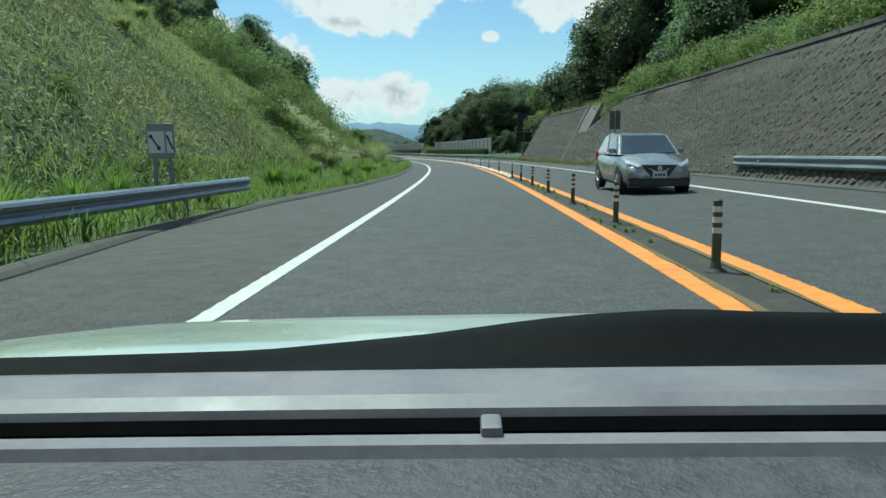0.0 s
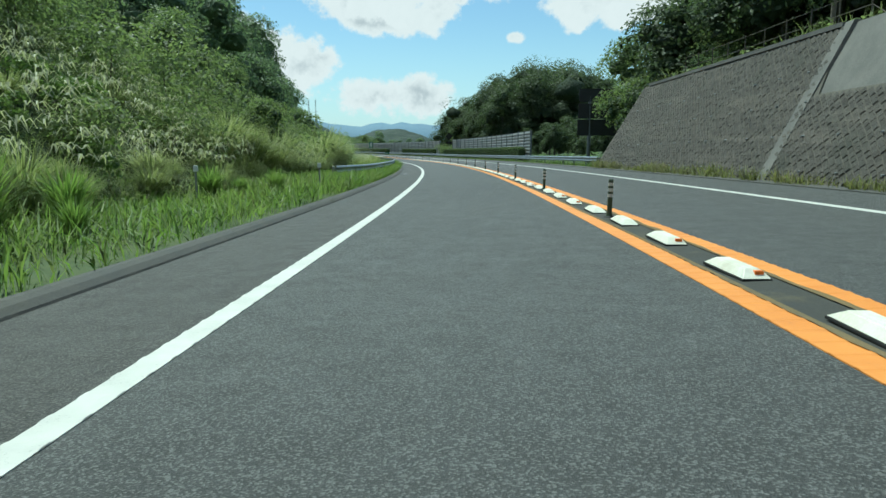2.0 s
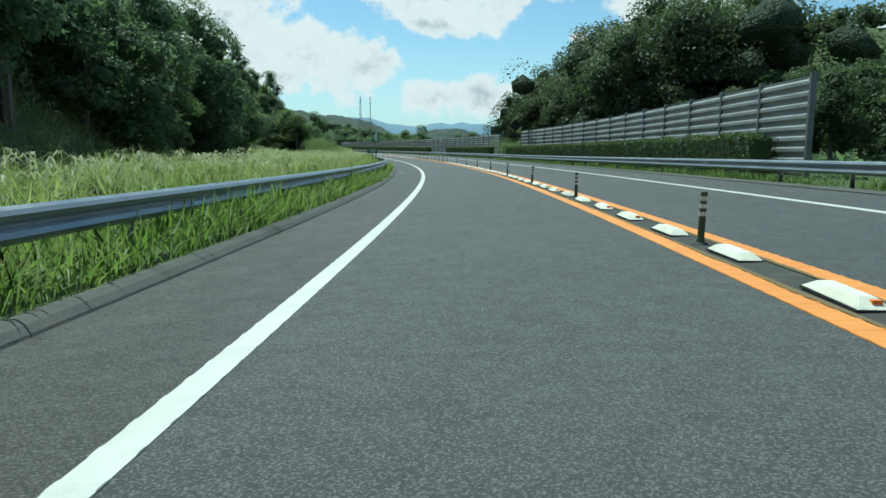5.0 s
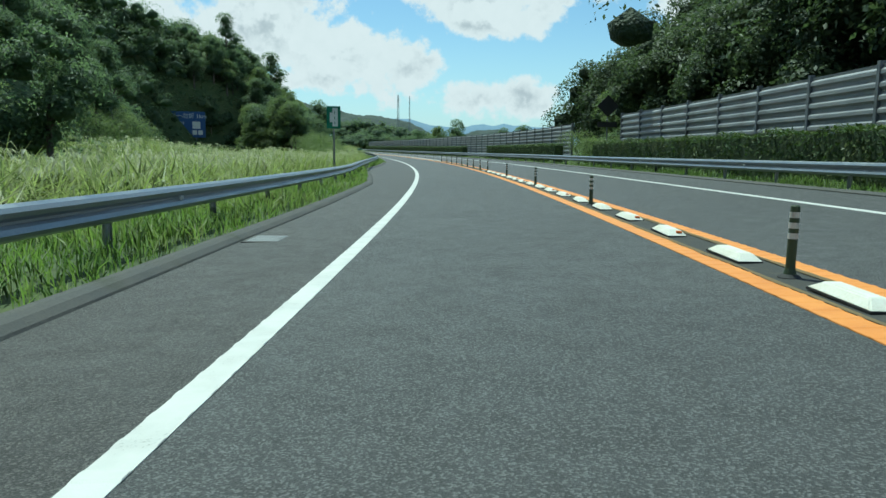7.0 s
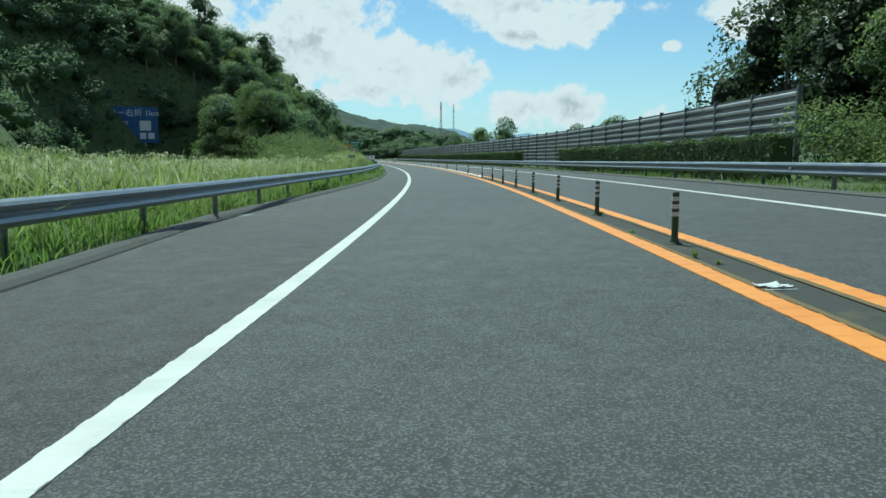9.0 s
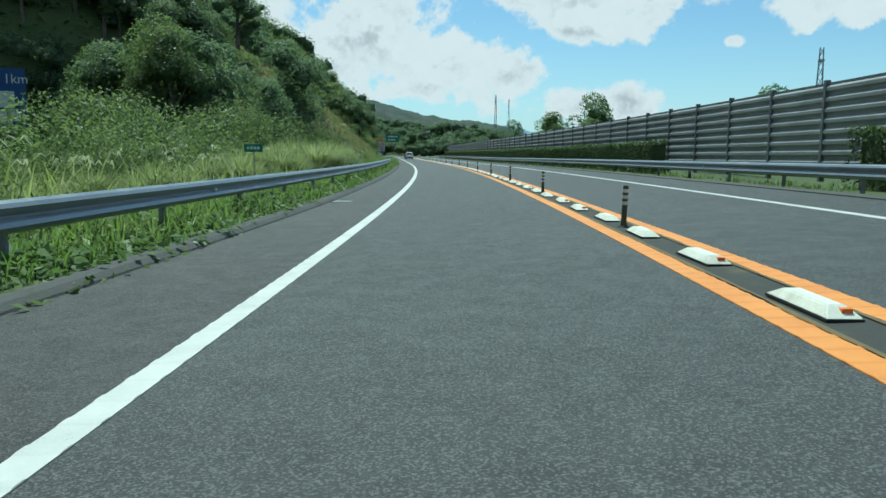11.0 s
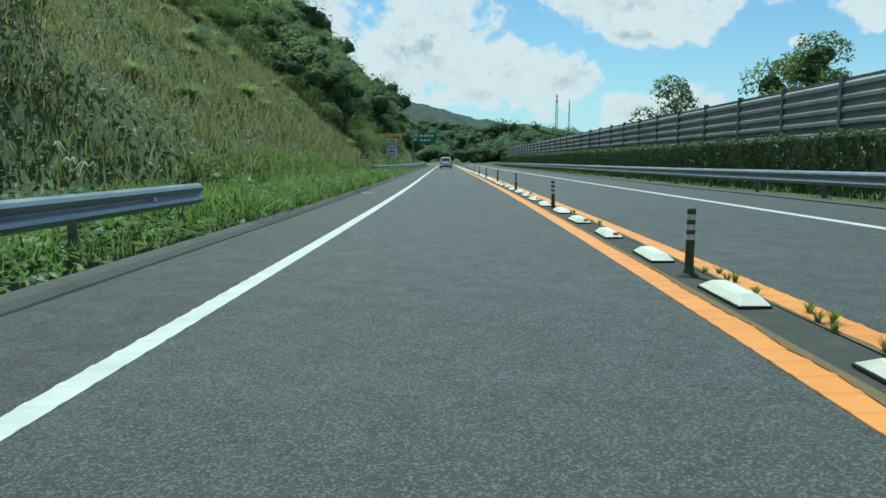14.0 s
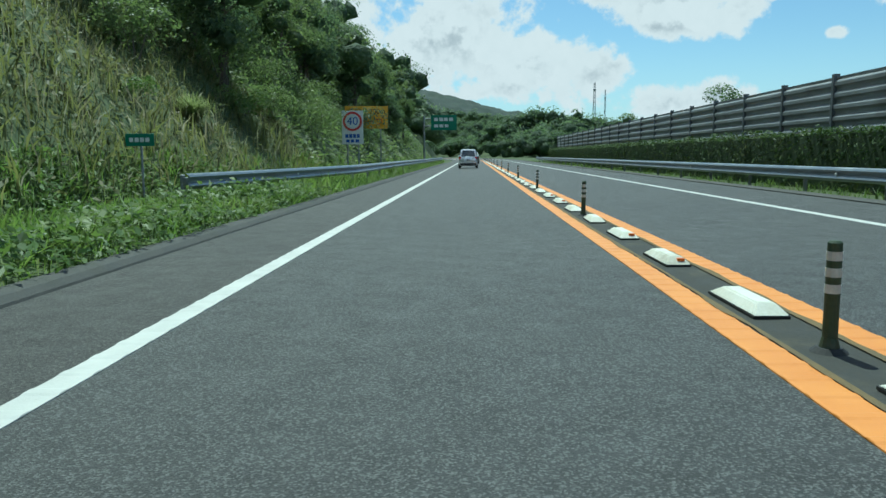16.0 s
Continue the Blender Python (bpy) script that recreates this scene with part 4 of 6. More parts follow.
def place(ob, s, o, scale=1.0, sink=0.15):
    p = on_ground(s, o, -sink * scale)
    m = Matrix.Translation(p) @ Matrix.Rotation(random.uniform(0, 6.28), 4, "Z")
    sc = (scale * random.uniform(0.9, 1.1), scale * random.uniform(0.9, 1.1), scale * random.uniform(0.88, 1.12))
    if ob.name in USED:
        c = ob.copy() if not ob.children else copy_thing(ob, m)
        if not ob.children:
            scene.collection.objects.link(c)
    else:
        c = ob
        USED.add(ob.name)
    c.matrix_basis = m @ Matrix.Diagonal((*sc, 1.0))
    return c


def scatter(kinds, count, s0, s1, o0, o1, lo, hi, sink=0.2, gap=0.0, seed=1):
    rnd = random.Random(seed)
    got = []
    tries = 0
    while len(got) < count and tries < count * 12:
        tries += 1
        s, o = rnd.uniform(s0, s1), rnd.uniform(o0, o1)
        if gap and any((s - a) ** 2 + (o - b) ** 2 < gap * gap for a, b in got):
            continue
        got.append((s, o))
        place(rnd.choice(kinds), s, o, rnd.uniform(lo, hi), sink)


def woods(name, seed, count, s0, s1, o0, o1, height, size, per, label, mat=None, keep=None, core=0.62):
    """Far trees as one mass of leaf clumps with uneven tops."""
    rng = np.random.default_rng(seed)
    if keep is None:
        s, o = rng.uniform(s0, s1, count), rng.uniform(min(o0, o1), max(o0, o1), count)
    else:
        bx, by, br = keep
        a, q = rng.uniform(0, 6.283, count), br * np.sqrt(rng.uniform(0, 1, count))
        wx, wy = bx + q * np.cos(a), by + q * np.sin(a)
        near = np.argmin((wx[:, None] - _x) ** 2 + (wy[:, None] - _y) ** 2, axis=1)
        s, o = _s[near], (wx - _x[near]) * np.cos(_th[near]) + (wy - _y[near]) * np.sin(_th[near])
        ok = np.abs(o) > 12
        s, o = s[ok], o[ok]
        count = len(s)
    base = spots(s, o, ground_h(s, o))
    P, D, lumps = [], [], []
    for i in range(count):
        h = height * rng.uniform(0.72, 1.18)
        lobes = [(rng.normal(0, h * 0.27), rng.normal(0, h * 0.27), h * rng.uniform(0.2, 0.68), h * rng.uniform(0.2, 0.34)) for _ in range(6)]
        p, d = crown_cloud(rng, int(per * 0.9), lobes)
        P.append(p + base[i])
        D.append(d)
        lumps += [(l[0] + base[i][0], l[1] + base[i][1], l[2] * 0.82 + base[i][2], l[3]) for l in lobes]
    size = size * (0.85 if core < 0.8 else 0.6)
    D = np.concatenate(D)
    ob = new(name, scatter_mesh(name, leaf_quads(rng, np.concatenate(P), D, size), 4, mat or M_CANOPY, D + rng.normal(0, 0.35, D.shape) + (0, 0, 0.25)))
    inner = new("inner_mass", lump_mesh("inner_mass", rng, lumps, 1, core, 0.8, M_INNER_SHADED if mat is M_CANOPY_SHADED else M_INNER))
    inner.parent = ob
    return tagged(ob, label, "woods", kind="stuff")


def plume_patch(name, seed, s0, s1, o0, o1, count, height, label):
    """Nodding seed heads of silver grass above the blades."""
    rng = np.random.default_rng(seed)
    s, o = rng.uniform(s0, s1, count), rng.uniform(min(o0, o1), max(o0, o1), count)
    top = spots(s, o, ground_h(s, o) + height * rng.uniform(0.7, 1.15, count))
    V = []
    for k in range(3):
        a = rng.uniform(0, 6.283, count)
        out = np.stack([np.cos(a), np.sin(a), 0 * a], -1)
        side = np.stack([-np.sin(a), np.cos(a), 0 * a], -1) * 0.022
        L = rng.uniform(0.22, 0.42, (count, 1))
        m, e = top + out * L * 0.45 + (0, 0, 0.10), top + out * L - np.array([0, 0, 1.0]) * L * rng.uniform(0.1, 0.6, (count, 1))
        V.append(np.stack([top - side * 0.3, top + side * 0.3, m + side, m - side], 1))
        V.append(np.stack([m - side, m + side, e + side * 0.2, e - side * 0.2], 1))
    ob = new(name, scatter_mesh(name, np.concatenate(V).reshape(-1, 3), 4, M_PLUME))
    return tagged(ob, label, "grass", kind="stuff")


M_PLUME = leafy("grass_plumes", [(0.33, 0.35, 0.22), (0.42, 0.43, 0.29), (0.52, 0.50, 0.37)], 0.4, 0.5, 0.3)
# ---------------------------------------------------------------- left bank, first stretch
cover_patch("undergrowth", 101, -24, 84, -10.0, -35, 130000, 0.08, 0.5, M_SLOPE, "low leafy growth and vines on the cut slope")
grass_patch("slope_grass", 1, -24, 82, -10.0, -36, 110000, 0.62, 0.024, M_SLOPE, "dense uneven grass covering the cut slope", 1.15, 0.45)
grass_patch("verge_grass", 2, -45, 62, 0, -11.5, 42000, 0.50, 0.026, M_GRASS, "bright green grass on the flat verge", 0.95, 0.35, edge=lambda s: kerb(s) - 0.2)
scatter([CLUMP[0]], 24, -8, 64, -7.6, -10.6, 0.7, 1.35, 0.02, 1.0, 5)
scatter([BUSH[0], BUSH[2]], 34, -20, 84, -11.5, -32, 0.3, 0.6, 0.1, 2.0, 6)
scatter([CLUMP[2], CLUMP[1]], 14, -20, 80, -10.5, -30, 0.4, 0.65, 0.05, 2.0, 7)
scatter([BUSH[0], BUSH[3], BUSH[2]], 14, 46, 76, -11.4, -15.5, 0.6, 1.05, 0.1, 1.6, 206)
place(PALE[1], 74, -11.6, 0.55)
woods("woods", 108, 46, -30, 84, -46, -32, 4.8, 0.34, 600, "dark trees along the crest of the cut slope")
# tall shrubs and silver grass where the cutting ends
scatter([BUSH[3], BUSH[0], BUSH[3]], 34, 58, 92, -12.2, -24, 0.9, 1.45, 0.1, 1.7, 9)
for s, o, sc, k in ((85, -13.6, 0.78, 1), (90, -13.0, 0.74, 1), (87.5, -17, 0.86, 0), (91.5, -15.6, 0.92, 1), (83, -19, 0.88, 0), (92.5, -18.6, 0.86, 0), (89, -21.5, 0.98, 0), (80, -16, 0.8, 1)):
    place(PALE[k], s, o, sc, 0.6)
scatter(PALE, 8, 62, 94, -22, -32, 0.5, 0.75, 0.1, 2.4, 209)
scatter([CLUMP[1], CLUMP[2]], 40, 66, 92, -10.0, -13.0, 1.0, 1.6, 0.05, 0.8, 10)
scatter([CLUMP[1], CLUMP[2], BUSH[2]], 34, 46, 68, -10.4, -14.5, 0.6, 0.95, 0.05, 0.9, 110)
grass_patch("verge_grass", 12, 62, 130, 0, -9.6, 42000, 0.62, 0.028, M_GRASS, "bright green long grass under the guard rail", 0.95, 0.35, edge=lambda s: kerb(s) - 0.2)
# open field of tall grass
reed_bed("reeds", 113, 84, 104, -20, -10.2, 1500, 2.6, M_CANE, "very tall bright leafy reeds beside the guard rail")
grass_patch("tall_grass", 13, 92, 270, -8.6, -33, 140000, 1.2, 0.034, M_REED, "open field of tall silver grass in the sun", 1.45, 0.35)
grass_patch("verge_grass", 14, 130, 226, 0, -9.2, 39000, 0.40, 0.022, M_GRASS, "green grass under the guard rail", 0.7, 0.35, edge=lambda s: kerb(s) - 0.2)
scatter([CLUMP[1], CLUMP[2]], 20, 104, 212, -9.6, -18, 0.6, 0.85, 0.05, 1.4, 15)
plume_patch("plumes", 301, 50, 96, -10.2, -15, 1500, 1.6, "pale feathery plumes of silver grass")
plume_patch("plumes", 302, 104, 228, -9.6, -28, 3600, 1.05, "pale feathery plumes over the grass field")
plume_patch("plumes", 303, 228, 300, -9.6, -14, 260, 1.3, "pale feathery plumes of silver grass beside the wood")
# wooded spur beside the field, then the long hill behind it
scatter(FOREST, 40, 104, 167, -21.5, -31, 0.85, 1.2, 0.1, 2.6, 16)
scatter(FOREST[:3] + PALE, 14, 150, 174, -21, -27, 0.55, 0.85, 0.1, 2.2, 219)
woods("woods", 115, 150, 100, 172, -48, -29, 7.5, 0.25, 560, "dense dark woods on the spur beside the field")
scatter(FOREST + PALE[:1], 34, 176, 238, -35, -44, 0.5, 0.8, 0.1, 2.8, 216)
scatter([BUSH[3], BUSH[1], BUSH[0]], 30, 174, 236, -31, -38, 0.8, 1.2, 0.1, 2.0, 220)
woods("woods", 116, 440, 172, 300, -76, -42, 6.0, 0.22, 440, "dense dark green woods on the hill behind the field")
woods("woods", 117, 170, 284, 352, -60, -27, 5.2, 0.21, 420, "dense green woods above the steep bank")
scatter(PALE + FOREST[:3], 12, 284, 300, -30, -40, 0.5, 0.75, 0.1, 2.6, 222)
# trees come down to the road
scatter(PALE + PALE + FOREST[:2], 44, 268, 294, -15.0, -27, 0.65, 1.0, 0.1, 2.0, 18)
scatter([BUSH[3], BUSH[0]], 32, 246, 290, -13.8, -17, 0.9, 1.35, 0.1, 1.3, 223)
scatter([PALE[1]], 20, 268, 296, -16, -26, 0.6, 0.85, 0.6, 2.2, 224)
scatter(FOREST, 9, 284, 312, -24, -36, 0.7, 1.0, 0.1, 3.0, 218)
scatter([BUSH[0], BUSH[2], BUSH[3]], 22, 236, 296, -11.8, -15, 0.55, 0.9, 0.1, 1.6, 19)
scatter([CLUMP[1], CLUMP[2]], 54, 250, 278, -9.2, -12.0, 0.9, 1.35, 0.05, 0.7, 20)
scatter([CLUMP[1], CLUMP[2]], 20, 230, 252, -9.4, -12.0, 0.5, 0.85, 0.05, 0.9, 120)
cover_patch("weeds", 222, 132, 141, -6.1, -6.9, 1100, 0.07, 0.25, M_WEED, "broad-leaved weeds creeping over the kerb")
cover_patch("weeds", 221, 226, 300, -6.15, -7.6, 7000, 0.085, 0.30, M_WEED, "large broad-leaved weeds creeping over the kerb")
cover_patch("weeds", 121, 222, 300, -6.5, -10.0, 22000, 0.075, 0.35, M_WEED, "broad-leaved creeping weeds under the guard rail")
cover_patch("undergrowth", 124, 250, 300, -9.5, -30, 34000, 0.14, 0.6, M_CANOPY, "dark undergrowth below the trees")
cover_patch("undergrowth", 125, 358, 450, -9.0, -40, 42000, 0.2, 0.9, M_LIGHT_LEAF, "leafy undergrowth on the wooded hillside")
cover_patch("undergrowth", 126, 86, 220, 10.5, 34, 30000, 0.24, 0.7, M_CANOPY, "dark undergrowth on the hill behind the barrier")
cover_patch("undergrowth", 129, 98, 290, -24, -60, 46000, 0.3, 0.9, M_CANOPY, "dark undergrowth on the wooded hill")
cover_patch("undergrowth", 131, -20, 90, 9.8, 24, 34000, 0.13, 0.6, M_LIGHT_LEAF, "bright creepers on the bank above the wall")
cover_patch("weeds", 132, 298, 430, -6.1, -9.6, 30000, 0.06, 0.4, M_WEED, "broad-leaved weeds among the verge grass")
grass_patch("verge_grass", 21, 226, 300, 0, -10.5, 29250, 0.42, 0.024, M_GRASS, "green grass and weeds behind the guard rail", 0.7, 0.35, edge=lambda s: kerb(s) - 0.25)
# dry grass slope and the wooded hillside after it
cover_patch("undergrowth", 123, 298, 362, -9.0, -34, 52000, 0.10, 0.5, M_DRY, "dry brown and green creepers on the steep bank")
grass_patch("dry_grass", 23, 300, 360, -9.2, -34, 46000, 0.8, 0.042, M_DRY, "brown and green dry grass on the steep bank", 0.7, 0.5)
scatter([CLUMP[2], CLUMP[1]], 38, 300, 354, -10.5, -28, 0.4, 0.7, 0.05, 1.8, 24)
scatter([BUSH[0], BUSH[1], BUSH[2]], 30, 302, 360, -11, -32, 0.4, 0.9, 0.1, 2.0, 25)
cover_patch("weeds", 332, 297, 346, -6.1, -9.8, 26000, 0.07, 0.55, M_WEED, "lush leafy weeds covering the verge")
grass_patch("verge_grass", 226, 297, 327, 0, -10.0, 16000, 0.66, 0.028, M_GRASS, "lush tall grass spilling over the kerb", 1.1, 0.5, edge=lambda s: kerb(s) - 0.05)
grass_patch("verge_grass", 227, 326, 346, 0, -10.0, 13000, 0.45, 0.028, M_GRASS, "lush green grass on the verge", 1.1, 0.5, edge=lambda s: kerb(s) - 0.2)
grass_patch("verge_grass", 26, 344, 430, 0, -9.8, 26000, 0.5, 0.028, M_GRASS, "lush green grass and weeds on the verge", 0.75, 0.4, edge=lambda s: kerb(s) - 0.15)
scatter(FOREST[:2] + PALE + PALE, 40, 353, 425, -11.5, -22, 0.55, 0.9, 0.1, 2.4, 27)
woods("woods", 127, 340, 352, 480, -56, -15, 6.0, 0.22, 440, "dense mixed woods covering the hillside", M_LIGHT_LEAF)
scatter([BUSH[3], BUSH[0]], 26, 350, 374, -11.5, -26, 1.0, 1.4, 0.1, 1.9, 228)
scatter(BUSH, 38, 352, 440, -10.0, -20, 0.6, 1.2, 0.1, 1.6, 128)
# tufts of weeds in the centre strip

def strip_tufts(seed, count, s0, s1, o0=-0.2, o1=0.2):
    rnd = random.Random(seed)
    for _ in range(count):
        m = Matrix.Translation(spot(rnd.uniform(s0, s1), rnd.uniform(o0, o1), 0.0)) @ Matrix.Rotation(rnd.uniform(0, 6.28), 4, "Z") @ Matrix.Diagonal((0.9, 0.9, rnd.uniform(0.5, 1.0), 1))
        c = TUFT if "tuft" not in USED else TUFT.copy()
        if c is not TUFT:
            scene.collection.objects.link(c)
        USED.add("tuft")
        c.matrix_basis = m


TUFT = make_clump(85, 0.13, 60, M_GRASS, 1.3, 0.006, "small tuft of weeds between the orange lines")
strip_tufts(3, 36, 3, 32)
strip_tufts(4, 14, 180, 222)
strip_tufts(5, 12, 287.6, 291.6, 0.2, 0.33)
strip_tufts(6, 8, 296, 326, 0.16, 0.27)
# ---------------------------------------------------------------- right side
scatter(FOREST, 30, 10, 92, 13.5, 22, 0.7, 1.05, 0.1, 2.6, 30)
scatter(SHADED_FOREST, 16, 64, 92, 13.2, 20, 1.0, 1.3, 0.1, 2.6, 230)
scatter(SHADED_FOREST, 14, 78, 96, 15, 24, 1.0, 1.3, 0.1, 2.6, 231)
woods("woods", 130, 130, -30, 84, 18, 46, 8.5, 0.27, 480, "dark woods above the retaining wall")
scatter([BUSH[0], BUSH[3], BUSH[1]], 34, -20, 84, 10.3, 15.5, 0.6, 1.1, 0.1, 1.7, 31)
scatter([BUSH[0], BUSH[2], BUSH[0]], 44, 16, 62, 10.0, 13.6, 0.7, 1.15, 0.1, 1.2, 32)
grass_patch("bank_grass", 32, -30, 88, 9.9, 26, 40000, 0.75, 0.032, M_SLOPE, "rough grass above the retaining wall", 0.7, 0.4)
scatter(SHADED_FOREST, 10, 98, 128, 16, 28, 0.32, 0.45, 0.1, 3.0, 33)
scatter(SHADED_FOREST, 10, 132, 158, 14.0, 20, 0.45, 0.62, 0.1, 2.8, 234)
scatter(SHADED_FOREST, 22, 159, 198, 14.0, 20, 1.0, 1.28, 0.1, 2.8, 34)
scatter(SHADED_FOREST, 13, 199, 214, 17, 23, 1.0, 1.25, 0.1, 2.2, 235)
place(SHADED_FOREST[2], 216.0, 14.8, 1.0)
place(SHADED_FOREST[0], 212.0, 15.6, 1.05)
place(SHADED_FOREST[0], 219.0, 16.2, 0.85)
scatter([SHADED_FOREST[3]], 5, 206, 222, 18.5, 23, 0.6, 0.8, 0.4, 2.0, 237)
scatter([BUSH[1]], 14, 199, 212, 14.0, 18, 0.8, 1.15, 0.1, 1.5, 236)
place(SHADED_FOREST[3], 130, 20.5, 1.05)
for s, o, k in ((171, 13.8, 1), (176, 14.4, 2), (181, 13.6, 0), (186, 14.6, 3), (191, 14.2, 1), (178, 16.5, 4), (187, 16.8, 2)):
    place(SHADED_FOREST[k % 4], s, o, 0.85)
place(PALE[2], 92.0, 13.6, 1.0)
place(PALE[2], 89.0, 13.8, 0.95)
place(PALE[2], 96.5, 12.0, 1.05)
place(PALE[0], 94.0, 14.6, 1.2)
place(SHADED_FOREST[3], 101, 17.5, 0.8)
woods("woods", 134, 140, 94, 168, 22, 66, 3.3, 0.24, 420, "dark woods behind the far guard rail", M_CANOPY_SHADED)
woods("woods", 135, 76, 160, 202, 18.5, 28, 10.2, 0.22, 860, "dense dark woods on the hill behind the noise barrier", M_CANOPY_SHADED, core=0.66)
woods("woods", 136, 50, 184, 218, 27, 42, 9.5, 0.26, 480, "dense dark woods on the hill behind the noise barrier", M_CANOPY_SHADED)
scatter([BUSH[3], BUSH[0]], 13, 196, 206, 11.6, 14.5, 0.7, 1.05, 0.1, 1.3, 35)
scatter(PALE, 9, 198.5, 208, 13.8, 17, 0.75, 1.0, 0.1, 1.8, 36)
grass_patch("wall_weeds", 137, 36, 86, 6.45, 7.05, 5200, 0.55, 0.03, M_DRY, "yellow-green weeds along the foot of the wall", 0.9, 0.85)
grass_patch("verge_grass", 37, 86, 190, 6.75, 8.6, 12000, 0.34, 0.024, M_WEED, "patchy weeds along the foot of the far rail", 0.9, 0.85)
grass_patch("verge_grass", 237, 190, 440, 6.75, 8.6, 9000, 0.30, 0.024, M_WEED, "patchy weeds along the foot of the far rail", 0.9, 0.92)
for s, o, sc, kind in ((246, 15, 0.7, FOREST[5]), (262, 16, 0.55, SPARSE[0]), (288.4, 12.6, 0.66, FOREST[2]), (290.6, 13.0, 0.66, PALE[1]), (302, 16.1, 0.9, SPARSE[0]), (299, 15.5, 0.7, PALE[1]),
                       (318.5, 15.1, 0.8, PALE[0]), (323.3, 16.1, 0.98, PALE[1]), (330, 11.7, 0.74, SPARSE[0]), (309, 13.5, 0.62, PALE[1]), (313, 13.2, 0.55, FOREST[5]), (367, 11.9, 0.55, SPARSE[1]), (402, 14, 0.62, PALE[0])):
    place(kind, s, o, sc)
woods("woods", 39, 260, 510, 760, 14, 100, 8.0, 0.6, 230, "dense mixed woods closing the view ahead", core=0.85)
woods("woods", 40, 340, 460, 700, -75, -11, 9.5, 0.6, 230, "wooded hillside ahead of the bend", core=0.85)
for k, (bx, by, br, bh) in enumerate(MOUNDS):
    woods("woods", 140 + k, int(br * 2.6), 0, 0, 0, 0, 9.0, 0.85, 150, "wooded far hill closing the valley", keep=(bx, by, br * 1.5), core=0.85)
woods("woods", 41, 330, -40, 440, -150, -60, 8.0, 0.6, 190, "wooded crest of the long hill")
woods("woods", 42, 60, -30, 80, 38, 80, 10.0, 0.55, 300, "woods on the hill above the wall")
woods("woods", 43, 18, 198, 226, 38, 52, 9.0, 0.46, 330, "woods on the hill behind the barrier")


def hedge(s0, s1, o, h, w, n, seed, label):
    rng = np.random.default_rng(seed)
    s = rng.uniform(s0, s1, n)
    f = rng.integers(0, 3, n)
    u = rng.uniform(0, 1, n)
    top = h * (0.93 + 0.10 * np.sin(s * 0.9) * np.sin(s * 2.3 + 1))
    off = np.where(f == 0, -w / 2, np.where(f == 1, w / 2, (u - 0.5) * w)) + rng.normal(0, 0.05, n)
    z = np.where(f == 2, top, u * top) + rng.normal(0, 0.04, n)
    th = at(s)[3]
    out = np.where(f == 0, -1.0, np.where(f == 1, 1.0, 0.0))
    nor = np.stack([np.cos(th) * out, np.sin(th) * out, (f == 2) * 1.0], -1)
    ob = new("hedge", scatter_mesh("hedge", leaf_quads(rng, spots(s, o + off, z - 0.05), nor, 0.072, 0.7), 4, M_HEDGE, nor + rng.normal(0, 0.4, nor.shape) + (0, 0, 0.15)))
    core = sweep("core", np.arange(s0 + 0.2, s1 - 0.1, 2.0), [(-w * 0.42, -0.1), (-w * 0.42, h * 0.86), (w * 0.42, h * 0.86), (w * 0.42, -0.1)], lambda q: o + 0 * q, M_HEDGE_SHADE, ob)
    return tagged(ob, label, "hedge")


# solid fill in the hedges; its dark colour stands for shade between leaves
M_HEDGE_SHADE = surface("hedge_inside", (0.035, 0.055, 0.022), (0.06, 0.085, 0.032), 6.0, 40.0, 0.95, bump=0.3)
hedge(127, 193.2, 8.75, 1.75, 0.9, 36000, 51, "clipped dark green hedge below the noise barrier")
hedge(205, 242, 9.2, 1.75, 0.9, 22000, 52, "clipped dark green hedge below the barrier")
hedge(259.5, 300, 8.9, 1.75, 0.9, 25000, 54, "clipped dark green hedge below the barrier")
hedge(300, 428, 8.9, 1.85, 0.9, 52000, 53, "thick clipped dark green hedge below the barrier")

# ---------------------------------------------------------------- blocks of the retaining wall
M_SIGN_WHITE = surface("sign_white", (0.72, 0.73, 0.72), (0.62, 0.63, 0.62), 3.0, 40.0, 0.5, bump=0.02)


